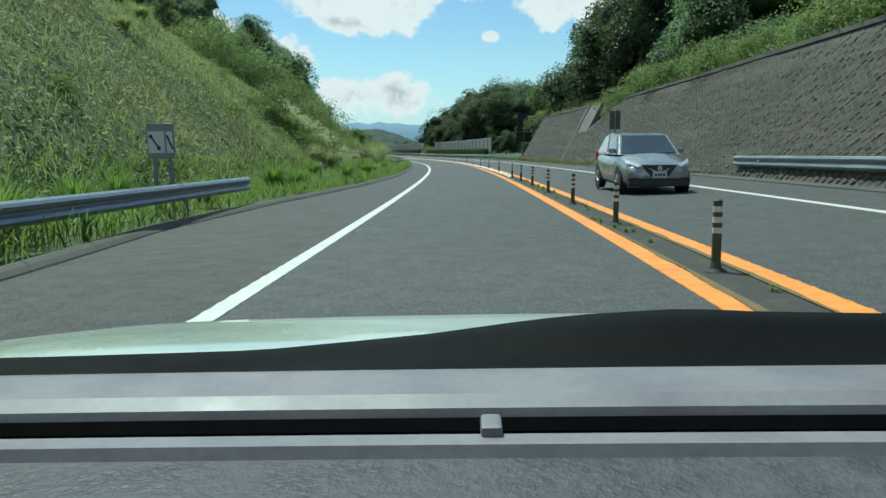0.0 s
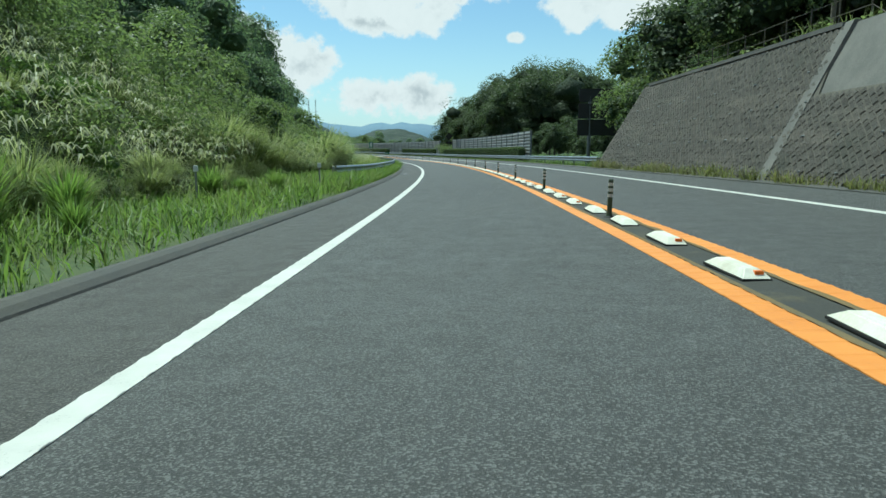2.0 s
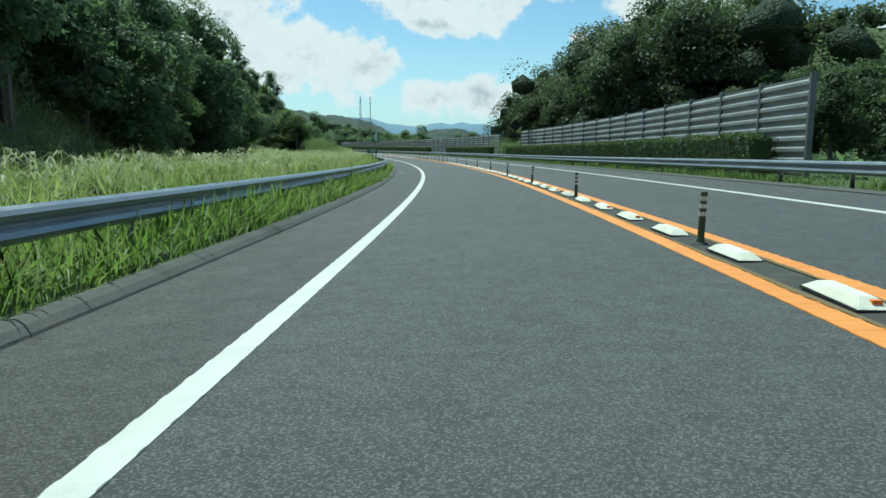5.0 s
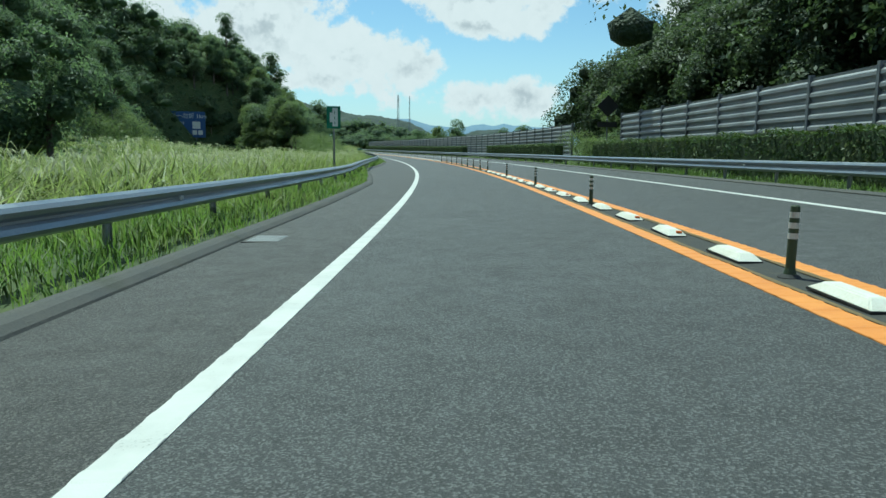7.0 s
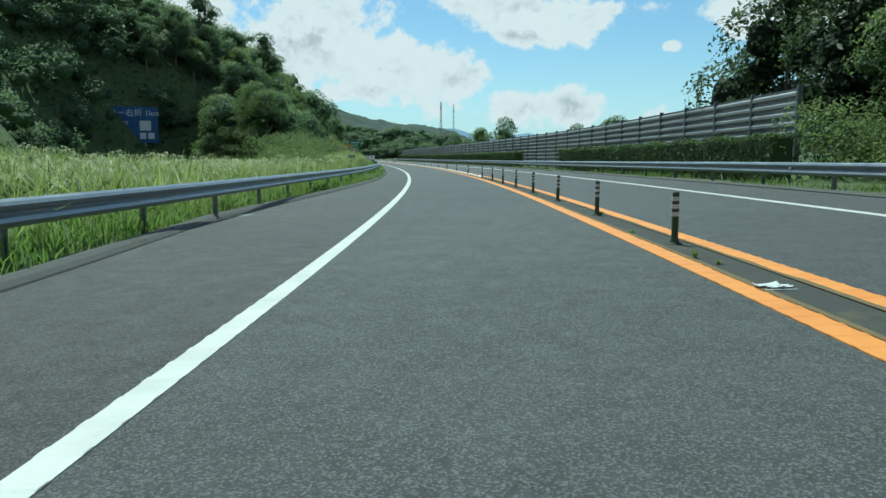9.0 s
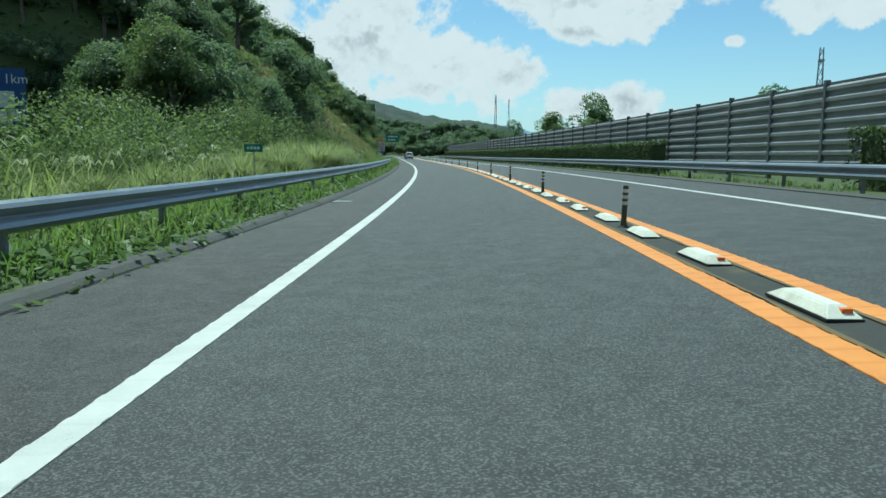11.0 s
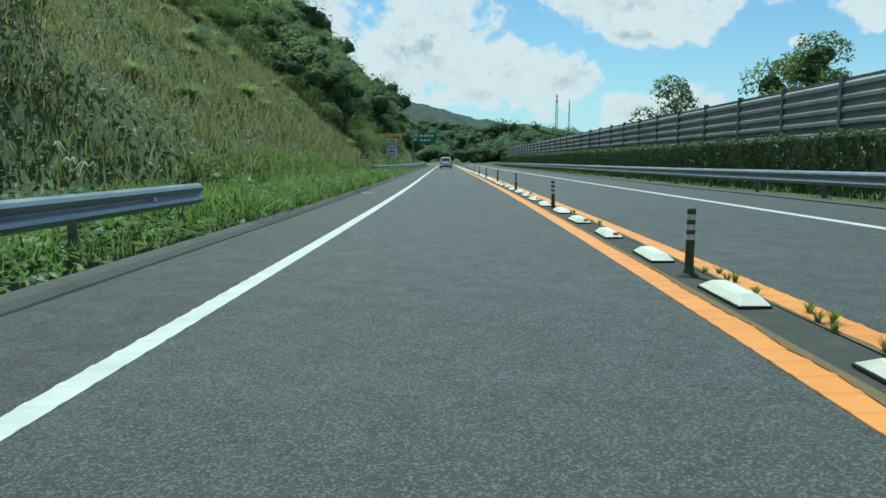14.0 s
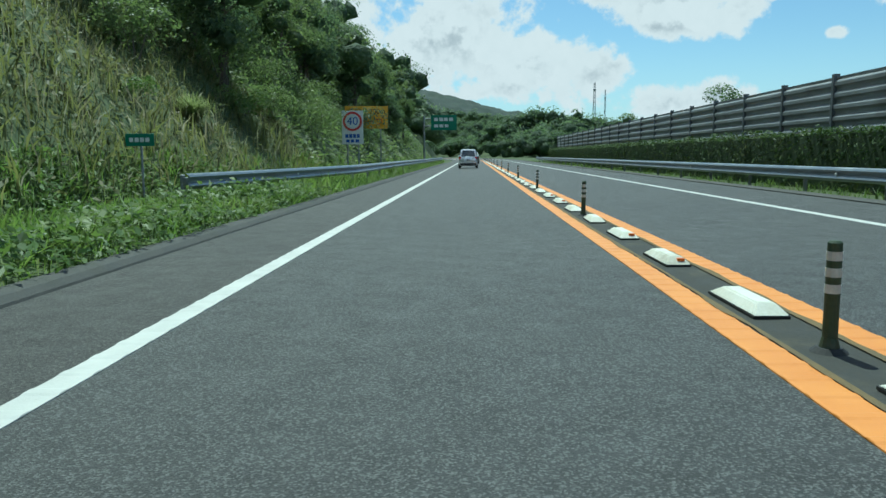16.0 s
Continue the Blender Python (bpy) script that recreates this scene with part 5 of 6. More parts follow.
def stone_make(g):
    geo = g.add("ShaderNodeNewGeometry")
    co = geo.outputs["Position"]
    r1 = geo.outputs["Random Per Island"]
    r2 = g.add("ShaderNodeObjectInfo").outputs["Random"]
    r = g.math("FRACT", g.math("ADD", r1, r2))
    n1 = g.noise(co, 0.45, 5.0, 0.6)
    n2 = g.noise(co, 18.0, 4.0, 0.65)
    sep = g.add("ShaderNodeSeparateXYZ")
    g.put(sep, "Vector", co)
    lay = g.add("ShaderNodeCombineXYZ")
    g.put(lay, "i0", g.math("MULTIPLY", sep.outputs[0], 0.08))
    g.put(lay, "i1", g.math("MULTIPLY", sep.outputs[1], 0.08))
    g.put(lay, "i2", sep.outputs[2])
    n3 = g.noise(lay.outputs[0], 1.6, 4.0, 0.6)
    col = g.mix(r, rgb((0.082, 0.074, 0.064)), rgb((0.125, 0.112, 0.098)))
    col = g.mix(g.ramp(n3, 0.48, 0.72, 0.0, 0.6), col, rgb((0.19, 0.165, 0.142)))
    col = g.mix(g.ramp(n1, 0.5, 0.75, 0.0, 0.7), col, rgb((0.075, 0.078, 0.062)))
    col = g.mix(g.ramp(n2, 0.5, 0.75, 0.0, 0.5), col, rgb((0.05, 0.048, 0.042)))
    bs = g.add("ShaderNodeBsdfPrincipled", Roughness=0.92)
    g.put(bs, "Base Color", col)
    bp = g.add("ShaderNodeBump", Strength=0.8, Distance=0.03)
    g.put(bp, "Height", n2)
    g.put(bs, "Normal", bp.outputs[0])
    return bs


M_STONE = material("wall_block", stone_make)


def wall_blocks():
    hs, hw = 0.175, 0.125                 # half diagonals of a diamond block
    lean = math.hypot(0.5, 1.0)
    cells = []
    row = 0
    w = hw
    while w < 5.6:
        s = -30 + (hs if row % 2 else 0.0)
        while s < 86:
            up = w / lean
            if up + hw * 0.9 < wall_height(s - 0.2) and up + hw * 0.9 < wall_height(s + 0.2):
                cells.append((s, up))
            s += 2 * hs
        w += hw
        row += 1
    rnd = random.Random(4)
    th0 = math.atan(0.5)
    # local: x out of the wall, y along, z up the face
    base = [(0, -hs * 0.94, 0), (0, 0, -hw * 0.94), (0, hs * 0.94, 0), (0, 0, hw * 0.94)]
    top = [(-0.035, -hs * 0.74, 0), (-0.022, 0, -hw * 0.74), (-0.035, hs * 0.74, 0), (-0.046, 0, hw * 0.74)]
    faces = [(4, 5, 6, 7)] + [(i, (i + 1) % 4, 4 + (i + 1) % 4, 4 + i) for i in range(4)]
    me = bpy.data.meshes.new("block")
    me.from_pydata(base + top, [], faces)
    me.materials.append(M_STONE)
    V, F = [], []
    n_single = 0
    local = np.array(base + top)
    for s, up in cells:
        m = stand(s, 6.95 + 0.5 * up, up) @ Matrix.Rotation(th0, 4, "Y") @ Matrix.Translation((rnd.uniform(-0.02, 0.02), 0, 0)) @ Matrix.Rotation(rnd.uniform(-0.06, 0.06), 4, "Z") @ Matrix.Rotation(rnd.uniform(-0.06, 0.06), 4, "Y")
        if 34 < s < 46 and up < 1.6 and n_single < 300:
            shared("block", me, wall, m)
            n_single += 1
        else:
            k = len(V) * 8
            V.append(local @ np.array(m.to_3x3()).T + np.array(m.translation))
            F += [tuple(i + k for i in f) for f in faces]
    ob = mesh_object("blocks", np.concatenate(V), F, M_STONE, wall)
    tagged(ob, "diamond-set rough wall blocks", kind="stuff")


wall_blocks()
cap_s = np.arange(-58, 50.6, 1.5)
ob = sweep("coping", cap_s, [(-0.08, 0.0), (-0.08, 0.14), (0.36, 0.14), (0.36, 0.0)], lambda s: 6.95 + 0.5 * wall_height(s), M_OLD_CONC, wall, wall_height)
ob = sweep("coping", np.arange(62.4, 84.4, 1.5), [(-0.08, 0.0), (-0.08, 0.14), (0.36, 0.14), (0.36, 0.0)], lambda s: 6.95 + 0.5 * wall_height(s), M_OLD_CONC, wall, wall_height)
sweep("end_pier", np.array([61.9, 62.2, 62.5]), [(-0.06, 0.0), (2.36, 4.82), (3.2, 4.82), (3.2, 0.0)], lambda s: 6.95 + 0 * s, M_OLD_CONC, wall)
sweep("slab", np.array([58.0, 59.3, 60.6, 61.9]), [(1.28, 2.45), (2.45, 4.75), (2.75, 4.75), (1.6, 2.35)], lambda s: 6.95 + 0 * s, M_OLD_CONC, wall)
pipe = bmesh.new()
tube(pipe, (0.06, 0, 0), (-0.08, 0, -0.02), 0.03, 0.03, 10)
pipe_me = data_of("weep_pipe", pipe, M_POST_STEEL)
for row, (up, off) in enumerate(((0.35, 0.0), (1.35, 1.0), (2.4, 0.0), (3.4, 1.0))):
    s = -6.0 + off
    while s < 84:
        if up + 0.3 < wall_height(s):
            shared("weep_pipe", pipe_me, wall, stand(s, 6.95 + 0.5 * up - 0.03, up))
        s += 2.0

# ---------------------------------------------------------------- signs
M_SIGN_GREEN = surface("sign_green", (0.012, 0.19, 0.10), (0.02, 0.16, 0.09), 3.0, 40.0, 0.45, bump=0.02)
M_SIGN_BLUE = surface("sign_blue", (0.02, 0.07, 0.25), (0.03, 0.085, 0.22), 3.0, 40.0, 0.45, bump=0.02)
M_SIGN_YELLOW = surface("sign_yellow", (0.80, 0.42, 0.03), (0.72, 0.36, 0.03), 3.0, 40.0, 0.5, bump=0.02)
M_SIGN_RED = surface("sign_red", (0.55, 0.03, 0.03), (0.48, 0.03, 0.03), 3.0, 40.0, 0.5, bump=0.02)
M_SIGN_BACK = surface("plain_sign_back", (0.10, 0.10, 0.10), (0.14, 0.14, 0.14), 2.0, 30.0, 0.6, metal=0.3, bump=0.04)
M_SIGN_DARK = surface("sign_back_grey", (0.028, 0.029, 0.029), (0.042, 0.043, 0.042), 2.0, 30.0, 0.6, metal=0.3, bump=0.04)
M_INK_BLUE = surface("sign_ink_blue", (0.02, 0.09, 0.4), (0.02, 0.08, 0.35), 3.0, 40.0, 0.5, bump=0.0)
M_INK_BLACK = surface("sign_ink_black", (0.02, 0.02, 0.02), (0.03, 0.03, 0.03), 3.0, 40.0, 0.5, bump=0.0)


def lettering(text, size, x, z, y, mat, parent, name="lettering"):
    """Words on a board that faces the oncoming driver (towards -y)."""
    cu = bpy.data.curves.new(name, "FONT")
    cu.body, cu.size, cu.align_x, cu.align_y, cu.extrude = text, size, "CENTER", "CENTER", 0.003
    tmp = bpy.data.objects.new(name, cu)
    scene.collection.objects.link(tmp)
    me = bpy.data.meshes.new_from_object(tmp.evaluated_get(bpy.context.evaluated_depsgraph_get()))
    bpy.data.objects.remove(tmp)
    me.materials.clear()
    me.materials.append(mat)
    ob = new(name, me)
    ob.parent = parent
    ob.matrix_basis = Matrix.Translation((x, y - 0.004, z)) @ Matrix.Rotation(math.pi / 2, 4, "X")
    return ob


def plate(name, parent, x0, x1, z0, z1, y, mat, label="", th=0.02):
    bm = bmesh.new()
    box(bm, x0, x1, y, y + th, z0, z1, min(0.008, th * 0.35))
    return part(name, bm, mat, parent, label)


def pole(parent, x, z1, r=0.045, y=0.06, z0=-0.5):
    bm = bmesh.new()
    tube(bm, (x, y, z0), (x, y, z1), r, r, 12)
    return part("pole", bm, M_POST_STEEL, parent)


def ground_pose(s, o, turn=0.0):
    return stand(s, o, float(ground_h(s, o)), turn)


def bars(parent, x0, x1, z, y, mat, n, h, seed):
    rnd = random.Random(seed)
    x = x0
    for _ in range(n):
        w = (x1 - x0) / n
        plate("bar", parent, x + w * 0.08, x + w * rnd.uniform(0.75, 0.92), z - h / 2, z + h / 2, y - 0.006, mat, th=0.005)
        x += w


# emergency telephone board
t = thing("telephone_sign", ground_pose(14.8, -8.55, 4), "grey emergency telephone box board with white handset panels", "sign")
plate("board", t, -0.28, 0.28, 1.2, 1.92, 0.0, M_POST_STEEL)
plate("panel", t, -0.25, 0.08, 1.32, 1.76, -0.012, M_SIGN_WHITE, "white panel", 0.01)
plate("panel", t, 0.12, 0.25, 1.32, 1.76, -0.012, M_SIGN_WHITE, "white panel", 0.01)
for px in (-0.1, 0.2):
    bm = bmesh.new()
    k = 1.0 if px < 0 else 0.6
    tube(bm, (px - 0.09 * k, -0.018, 1.66), (px + 0.07 * k, -0.018, 1.42), 0.018, 0.018, 8)
    bmesh.ops.create_uvsphere(bm, u_segments=10, v_segments=6, radius=0.04 * k, matrix=Matrix.Translation((px - 0.09 * k, -0.018, 1.66)))
    bmesh.ops.create_uvsphere(bm, u_segments=10, v_segments=6, radius=0.04 * k, matrix=Matrix.Translation((px + 0.07 * k, -0.018, 1.42)))
    part("handset", bm, M_INK_BLACK, t, "dark handset symbol")
pole(t, -0.16, 1.9)
pole(t, 0.16, 1.9)

# kilometre boards
for s, o, txt in ((142.3, -7.35, "106"), (244.6, -9.1, ""), (340.6, -9.0, "")):
    t = thing("kilometre_sign", ground_pose(s, o, 3), "small green kilometre board on a thin post", "sign")
    plate("board", t, -0.30, 0.30, 1.33, 1.59, 0.0, M_SIGN_GREEN)
    if txt:
        lettering(txt, 0.27, 0.0, 1.46, 0.0, M_SIGN_WHITE, t)
    else:
        bars(t, -0.22, 0.22, 1.46, 0.0, M_SIGN_WHITE, 4, 0.09, 3)
    pole(t, 0.0, 1.58, 0.025)

# lane-widening sign
t = thing("lane_sign", ground_pose(174.6, -8.3, 3), "green upright board with a white passing-lane symbol", "sign")
plate("board", t, -0.33, 0.33, 2.45, 3.5, 0.0, M_SIGN_GREEN)
plate("symbol", t, -0.05, 0.2, 2.55, 3.42, -0.006, M_SIGN_WHITE, "white widening lane", 0.005)
plate("symbol", t, -0.18, -0.05, 2.75, 3.2, -0.006, M_SIGN_WHITE, "white widening lane", 0.005)
for z in (2.64, 2.88, 3.12):
    plate("lane_mark", t, 0.04, 0.07, z, z + 0.14, -0.012, M_SIGN_GREEN, th=0.005)
pole(t, 0.0, 3.5, 0.05)

# blue guide board of the side road
t = thing("guide_sign", stand(281, -40.0, 0.3, 8), "large blue guide board with white writing at the wood's edge", "sign")
plate("board", t, -4.3, 4.3, 3.0, 7.7, 0.0, M_SIGN_BLUE, th=0.08)
lettering("インター右折 1km", 1.05, 0.3, 6.85, 0.0, M_SIGN_WHITE, t)
lettering("道の駅", 1.0, -0.9, 5.3, 0.0, M_SIGN_WHITE, t)
lettering("とみうら", 1.0, -0.9, 3.9, 0.0, M_SIGN_WHITE, t)
plate("symbol", t, 2.0, 3.4, 4.6, 5.9, -0.01, M_SIGN_WHITE, "white house symbol", 0.01)
plate("symbol", t, -4.0, -3.7, 3.4, 6.9, -0.01, M_SIGN_WHITE, "white route line", 0.01)
plate("symbol", t, -4.0, -2.9, 6.9, 7.2, -0.01, M_SIGN_WHITE, "white route line", 0.01)
bars(t, 1.9, 3.9, 3.9, 0.0, M_SIGN_WHITE, 2, 0.8, 5)
for x in (-2.6, 2.6):
    pole(t, x, 7.5, 0.14, 0.2, -3.0)

# speed limit and bend warning
t = thing("speed_limit_sign", ground_pose(365, -8.6, 2), "white board with a red-ringed speed limit disc", "sign")
plate("board", t, -0.58, 0.58, 1.75, 3.55, 0.0, M_SIGN_WHITE)
for r, m, y in ((0.52, M_SIGN_RED, -0.008), (0.40, M_SIGN_WHITE, -0.016)):
    bm = bmesh.new()
    bmesh.ops.create_cone(bm, cap_ends=True, segments=40, radius1=r, radius2=r, depth=0.012, matrix=Matrix.Translation((0, y, 2.98)) @ Matrix.Rotation(math.pi / 2, 4, "X"))
    part("ring" if m is M_SIGN_RED else "disc", bm, m, t)
lettering("40", 0.62, 0.0, 2.98, -0.022, M_INK_BLUE, t)
bars(t, -0.42, 0.42, 2.2, 0.0, M_INK_BLUE, 4, 0.2, 6)
bars(t, -0.38, 0.38, 1.93, 0.0, M_INK_BLUE, 3, 0.16, 7)
pole(t, -0.3, 3.5)
pole(t, 0.3, 3.5)
t = thing("bend_warning_sign", ground_pose(378, -9.75, 2), "orange-yellow bend warning board with red and black writing", "sign")
plate("board", t, -1.55, 1.55, 2.35, 3.95, 0.0, M_SIGN_YELLOW, th=0.03)
lettering("この先200m", 0.52, 0.0, 3.55, 0.0, M_INK_BLACK, t)
lettering("急カーブ", 0.62, 0.0, 2.8, 0.0, M_SIGN_RED, t)
pole(t, -1.0, 3.9)
pole(t, 1.0, 3.9)
# green guide board on a cantilever mast, far ahead
t = thing("exit_sign", ground_pose(428, -9.0), "green overhead exit board on a grey cantilever mast", "sign")
bm = bmesh.new()
tube(bm, (0, 0, -0.6), (0, 0, 6.6), 0.16, 0.13, 14)
part("mast", bm, M_POST_STEEL, t)
for z in (5.2, 6.2):
    bm = bmesh.new()
    tube(bm, (0, 0, z), (4.6, 0, z), 0.09, 0.07, 10)
    part("arm", bm, M_POST_STEEL, t)
plate("board", t, 1.0, 4.6, 4.6, 6.7, -0.12, M_SIGN_GREEN, th=0.05)
bars(t, 1.4, 4.2, 6.1, -0.12, M_SIGN_WHITE, 4, 0.45, 8)
bars(t, 1.4, 3.6, 5.2, -0.12, M_SIGN_WHITE, 3, 0.4, 9)
# backs of boards for the other direction
t = thing("roadside_sign", ground_pose(41.9, 6.6), "small grey back of a road sign on a steel post", "sign")
plate("board", t, -0.31, 0.31, 2.2, 3.25, 0.0, M_SIGN_BACK)
pole(t, 0.0, 3.3, 0.038, -0.05)
t = thing("guide_sign", ground_pose(101.8, 9.2), "large dark backs of stacked guide boards on a mast", "sign")
bm = bmesh.new()
tube(bm, (0.9, 0, -0.6), (0.9, 0, 6.2), 0.17, 0.14, 14)
part("mast", bm, M_BPOST, t)
plate("board", t, -0.05, 4.6, 5.35, 6.45, -0.14, M_SIGN_DARK, "dark back of a board", 0.06)
plate("board", t, -0.10, 4.6, 3.95, 5.2, -0.14, M_SIGN_DARK, "dark back of a board", 0.06)
plate("board", t, -0.15, 4.6, 2.5, 3.85, -0.14, M_SIGN_DARK, "dark back of a board", 0.06)
t = thing("warning_sign", ground_pose(193.7, 10.1), "dark back of a diamond warning board with a plate below", "sign")
bm = bmesh.new()
box(bm, -0.58, 0.58, -0.015, 0.015, -0.58, 0.58, 0.006)
d = part("board", bm, M_SIGN_DARK, t)
d.matrix_basis = Matrix.Translation((0, 0, 4.37)) @ Matrix.Rotation(math.pi / 4, 4, "Y")
plate("plate", t, -0.75, 0.75, 2.82, 3.2, -0.01, M_SIGN_DARK)
pole(t, 0.0, 4.7, 0.045)

# slim verge markers
for s, o in ((30.5, -8.3), (58.0, -9.4), (63.5, -7.2)):
    t = thing("verge_marker", ground_pose(s, o), "slim grey marker post with a white head", "marker post", "verge markers")
    bm = bmesh.new()
    tube(bm, (0, 0, -0.2), (0, 0, 0.85), 0.03, 0.028, 10)
    part("shaft", bm, M_POST_STEEL, t)
    bm = bmesh.new()
    box(bm, -0.06, 0.06, -0.03, 0.03, 0.82, 0.98, 0.015)
    part("head", bm, M_SIGN_WHITE, t, "white head")

# drain inlets beside the kerb
DRAIN_S = (88.7, 150.5, 197.0, 240.8, 310.6)
for s in DRAIN_S:
    t = thing("drain_cover", stand(s, float(kerb(s)) + 0.48, 0.0), "worn concrete and steel drain cover by the kerb", "drain cover")
    bm = bmesh.new()
    box(bm, -0.3, 0.3, -0.42, 0.42, -0.02, 0.014, 0.006)
    part("frame", bm, M_KERB, t)
    for k in range(6):
        bm = bmesh.new()
        box(bm, -0.24, 0.24, -0.34 + k * 0.115, -0.28 + k * 0.115, 0.010, 0.02, 0.004)
        part("grate_bar", bm, M_POST_STEEL, t)

# safety fence above the wall
root = thing("fence", stand(58, 11.0, float(ground_h(58, 11.0))), "rusty brown wire fence on the bank above the wall", "fence")
inv = root.matrix_basis.inverted()
for k in range(13):
    s = 58 + k * 2.0
    o = 11.0
    bm = bmesh.new()
    tube(bm, (0, 0, -0.3), (0, 0, 1.5), 0.03, 0.03, 8)
    part("post", bm, M_BARK, root).matrix_basis = inv @ ground_pose(s, o)
for z in (0.35, 0.9, 1.42):
    sweep("wire", np.arange(58, 82.1, 2.0), [(-0.012, -0.012), (-0.012, 0.012), (0.012, 0.012), (0.012, -0.012)], lambda s: 11.0 + 0 * s, M_BARK, root,
          lambda s, z=z: ground_h(s, 11.0 + 0 * s) + z).matrix_basis = inv

# ---------------------------------------------------------------- masts in the distance
def road_litter(s, o):
    rng = np.random.default_rng(12)
    ob = thing("litter", stand(s, o, 0.006, 8.0), "torn pale scraps of litter on the centre strip", "litter")
    for k, (x, y, w, d) in enumerate(((-0.05, 0.05, 0.11, 0.06), (0.03, 0.0, 0.09, 0.05), (-0.02, -0.02, 0.07, 0.035))):
        bm = bmesh.new()
        bmesh.ops.create_grid(bm, x_segments=4, y_segments=3, size=1.0)
        for vert in bm.verts:
            vert.co = (x + vert.co.x * w + rng.normal(0, 0.012), y + vert.co.y * d + rng.normal(0, 0.01), 0.012 + abs(rng.normal(0, 0.012)))
        bmesh.ops.solidify(bm, geom=bm.faces[:], thickness=0.002)
        part("scrap", bm, M_SIGN_WHITE, ob)
    bm = bmesh.new()
    box(bm, -0.15, 0.13, -0.095, -0.08, 0.0, 0.01, 0.002)
    part("strip", bm, M_SIGN_WHITE, ob)


road_litter(185.4, -0.11)


def lattice(name, foot, h, w, label):
    t = thing(name, Matrix.Translation(foot), label, "mast")
    bm = bmesh.new()
    for sx in (-1, 1):
        for sy in (-1, 1):
            tube(bm, (sx * w, sy * w, 0), (sx * w * 0.35, sy * w * 0.35, h), 0.16, 0.10, 6)
    n = 12
    for i in range(n):
        z0, z1 = h * i / n, h * (i + 1) / n
        a, b = w * (1 - 0.65 * i / n), w * (1 - 0.65 * (i + 1) / n)
        for p, q in (((-a, -a), (b, -b)), ((a, -a), (-b, -b)), ((-a, a), (b, b)), ((-a, -a), (-b, b)), ((a, -a), (b, b))):
            tube(bm, (p[0], p[1], z0), (q[0], q[1], z1), 0.06, 0.06, 4)
    part("lattice", bm, M_POST_STEEL, t)
    bm = bmesh.new()
    box(bm, -w * 0.6, w * 0.6, -w * 0.6, w * 0.6, h * 0.88, h * 0.9, 0.05)
    part("platform", bm, M_POST_STEEL, t)
    return t


lattice("radio_mast", (-206.1, 850.5, 4.0), 49.9, 1.3, "tall grey lattice radio mast on a wooded ridge")
lattice("radio_mast", (-262.9, 1116.2, -9.5), 81.0, 1.2, "distant slim grey lattice radio mast")
lattice("radio_mast", tuple(spot(407.6, 106.5, -1.5)), 31, 1.2, "grey lattice antenna mast beyond the barrier")

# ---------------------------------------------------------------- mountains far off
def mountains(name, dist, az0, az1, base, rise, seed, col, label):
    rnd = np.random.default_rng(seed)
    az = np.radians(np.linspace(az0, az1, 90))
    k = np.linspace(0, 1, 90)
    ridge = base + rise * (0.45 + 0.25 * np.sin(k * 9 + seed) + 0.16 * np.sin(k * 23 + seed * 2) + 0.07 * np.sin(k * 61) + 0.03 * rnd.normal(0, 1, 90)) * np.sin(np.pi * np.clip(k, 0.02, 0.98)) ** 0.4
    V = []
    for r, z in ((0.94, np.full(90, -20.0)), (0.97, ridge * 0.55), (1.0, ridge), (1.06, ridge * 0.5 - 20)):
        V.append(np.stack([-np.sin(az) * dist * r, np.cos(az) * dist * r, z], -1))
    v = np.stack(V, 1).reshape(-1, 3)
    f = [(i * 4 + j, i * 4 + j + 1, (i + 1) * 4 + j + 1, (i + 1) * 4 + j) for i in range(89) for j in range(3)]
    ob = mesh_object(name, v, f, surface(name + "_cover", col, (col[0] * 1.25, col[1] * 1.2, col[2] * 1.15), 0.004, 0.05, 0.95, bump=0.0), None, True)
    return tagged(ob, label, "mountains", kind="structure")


# distance haze is put into the base colour as blue-grey
mountains("backdrop_mountains", 3600, -30, 40, 40, 130, 2, (0.14, 0.22, 0.30), "mountain range on the horizon, haze painted in as blue-grey")


def far_hill(name, dist, depth, azimuths, heights, seed, label):
    """A wooded ridge at a distance: its crest follows the heights over the azimuths, its face is lumpy with crowns."""
    n = int((azimuths[-1] - azimuths[0]) * math.pi / 180 * dist / 4.0)
    m = 34
    az = np.linspace(azimuths[0], azimuths[-1], n)
    crest = np.interp(az, azimuths, heights)
    crest = np.convolve(np.pad(crest, 12, mode="edge"), np.ones(25) / 25, mode="valid")
    V = np.empty((n, m, 3))
    for j in range(m):
        k = j / (m - 1)
        r = dist - depth * (1 - k) if k < 0.85 else dist + depth * (k - 0.85) * 2
        hgt = crest * (math.sin(min(k / 0.85, 1.0) * math.pi / 2) ** 0.9 if k < 0.85 else 1 - (k - 0.85) * 3) - 8
        x, y = -20 - np.sin(np.radians(az)) * r, 180 + np.cos(np.radians(az)) * r
        for i in range(n):
            bump = noise.noise(Vector((x[i] * 0.14, y[i] * 0.14, seed))) * 2.6 + noise.noise(Vector((x[i] * 0.04, y[i] * 0.04, seed + 3))) * 4.0
            V[i, j] = (x[i], y[i], hgt[i] + bump * (0.3 + 0.7 * min(1.0, crest[i] / 20)))
    faces = [(i * m + j, i * m + j + 1, (i + 1) * m + j + 1, (i + 1) * m + j) for i in range(n - 1) for j in range(m - 1)]
    ob = mesh_object(name, V.reshape(-1, 3), faces, M_HAZED_WOOD, None, True)
    return tagged(ob, label, "hill", kind="structure")


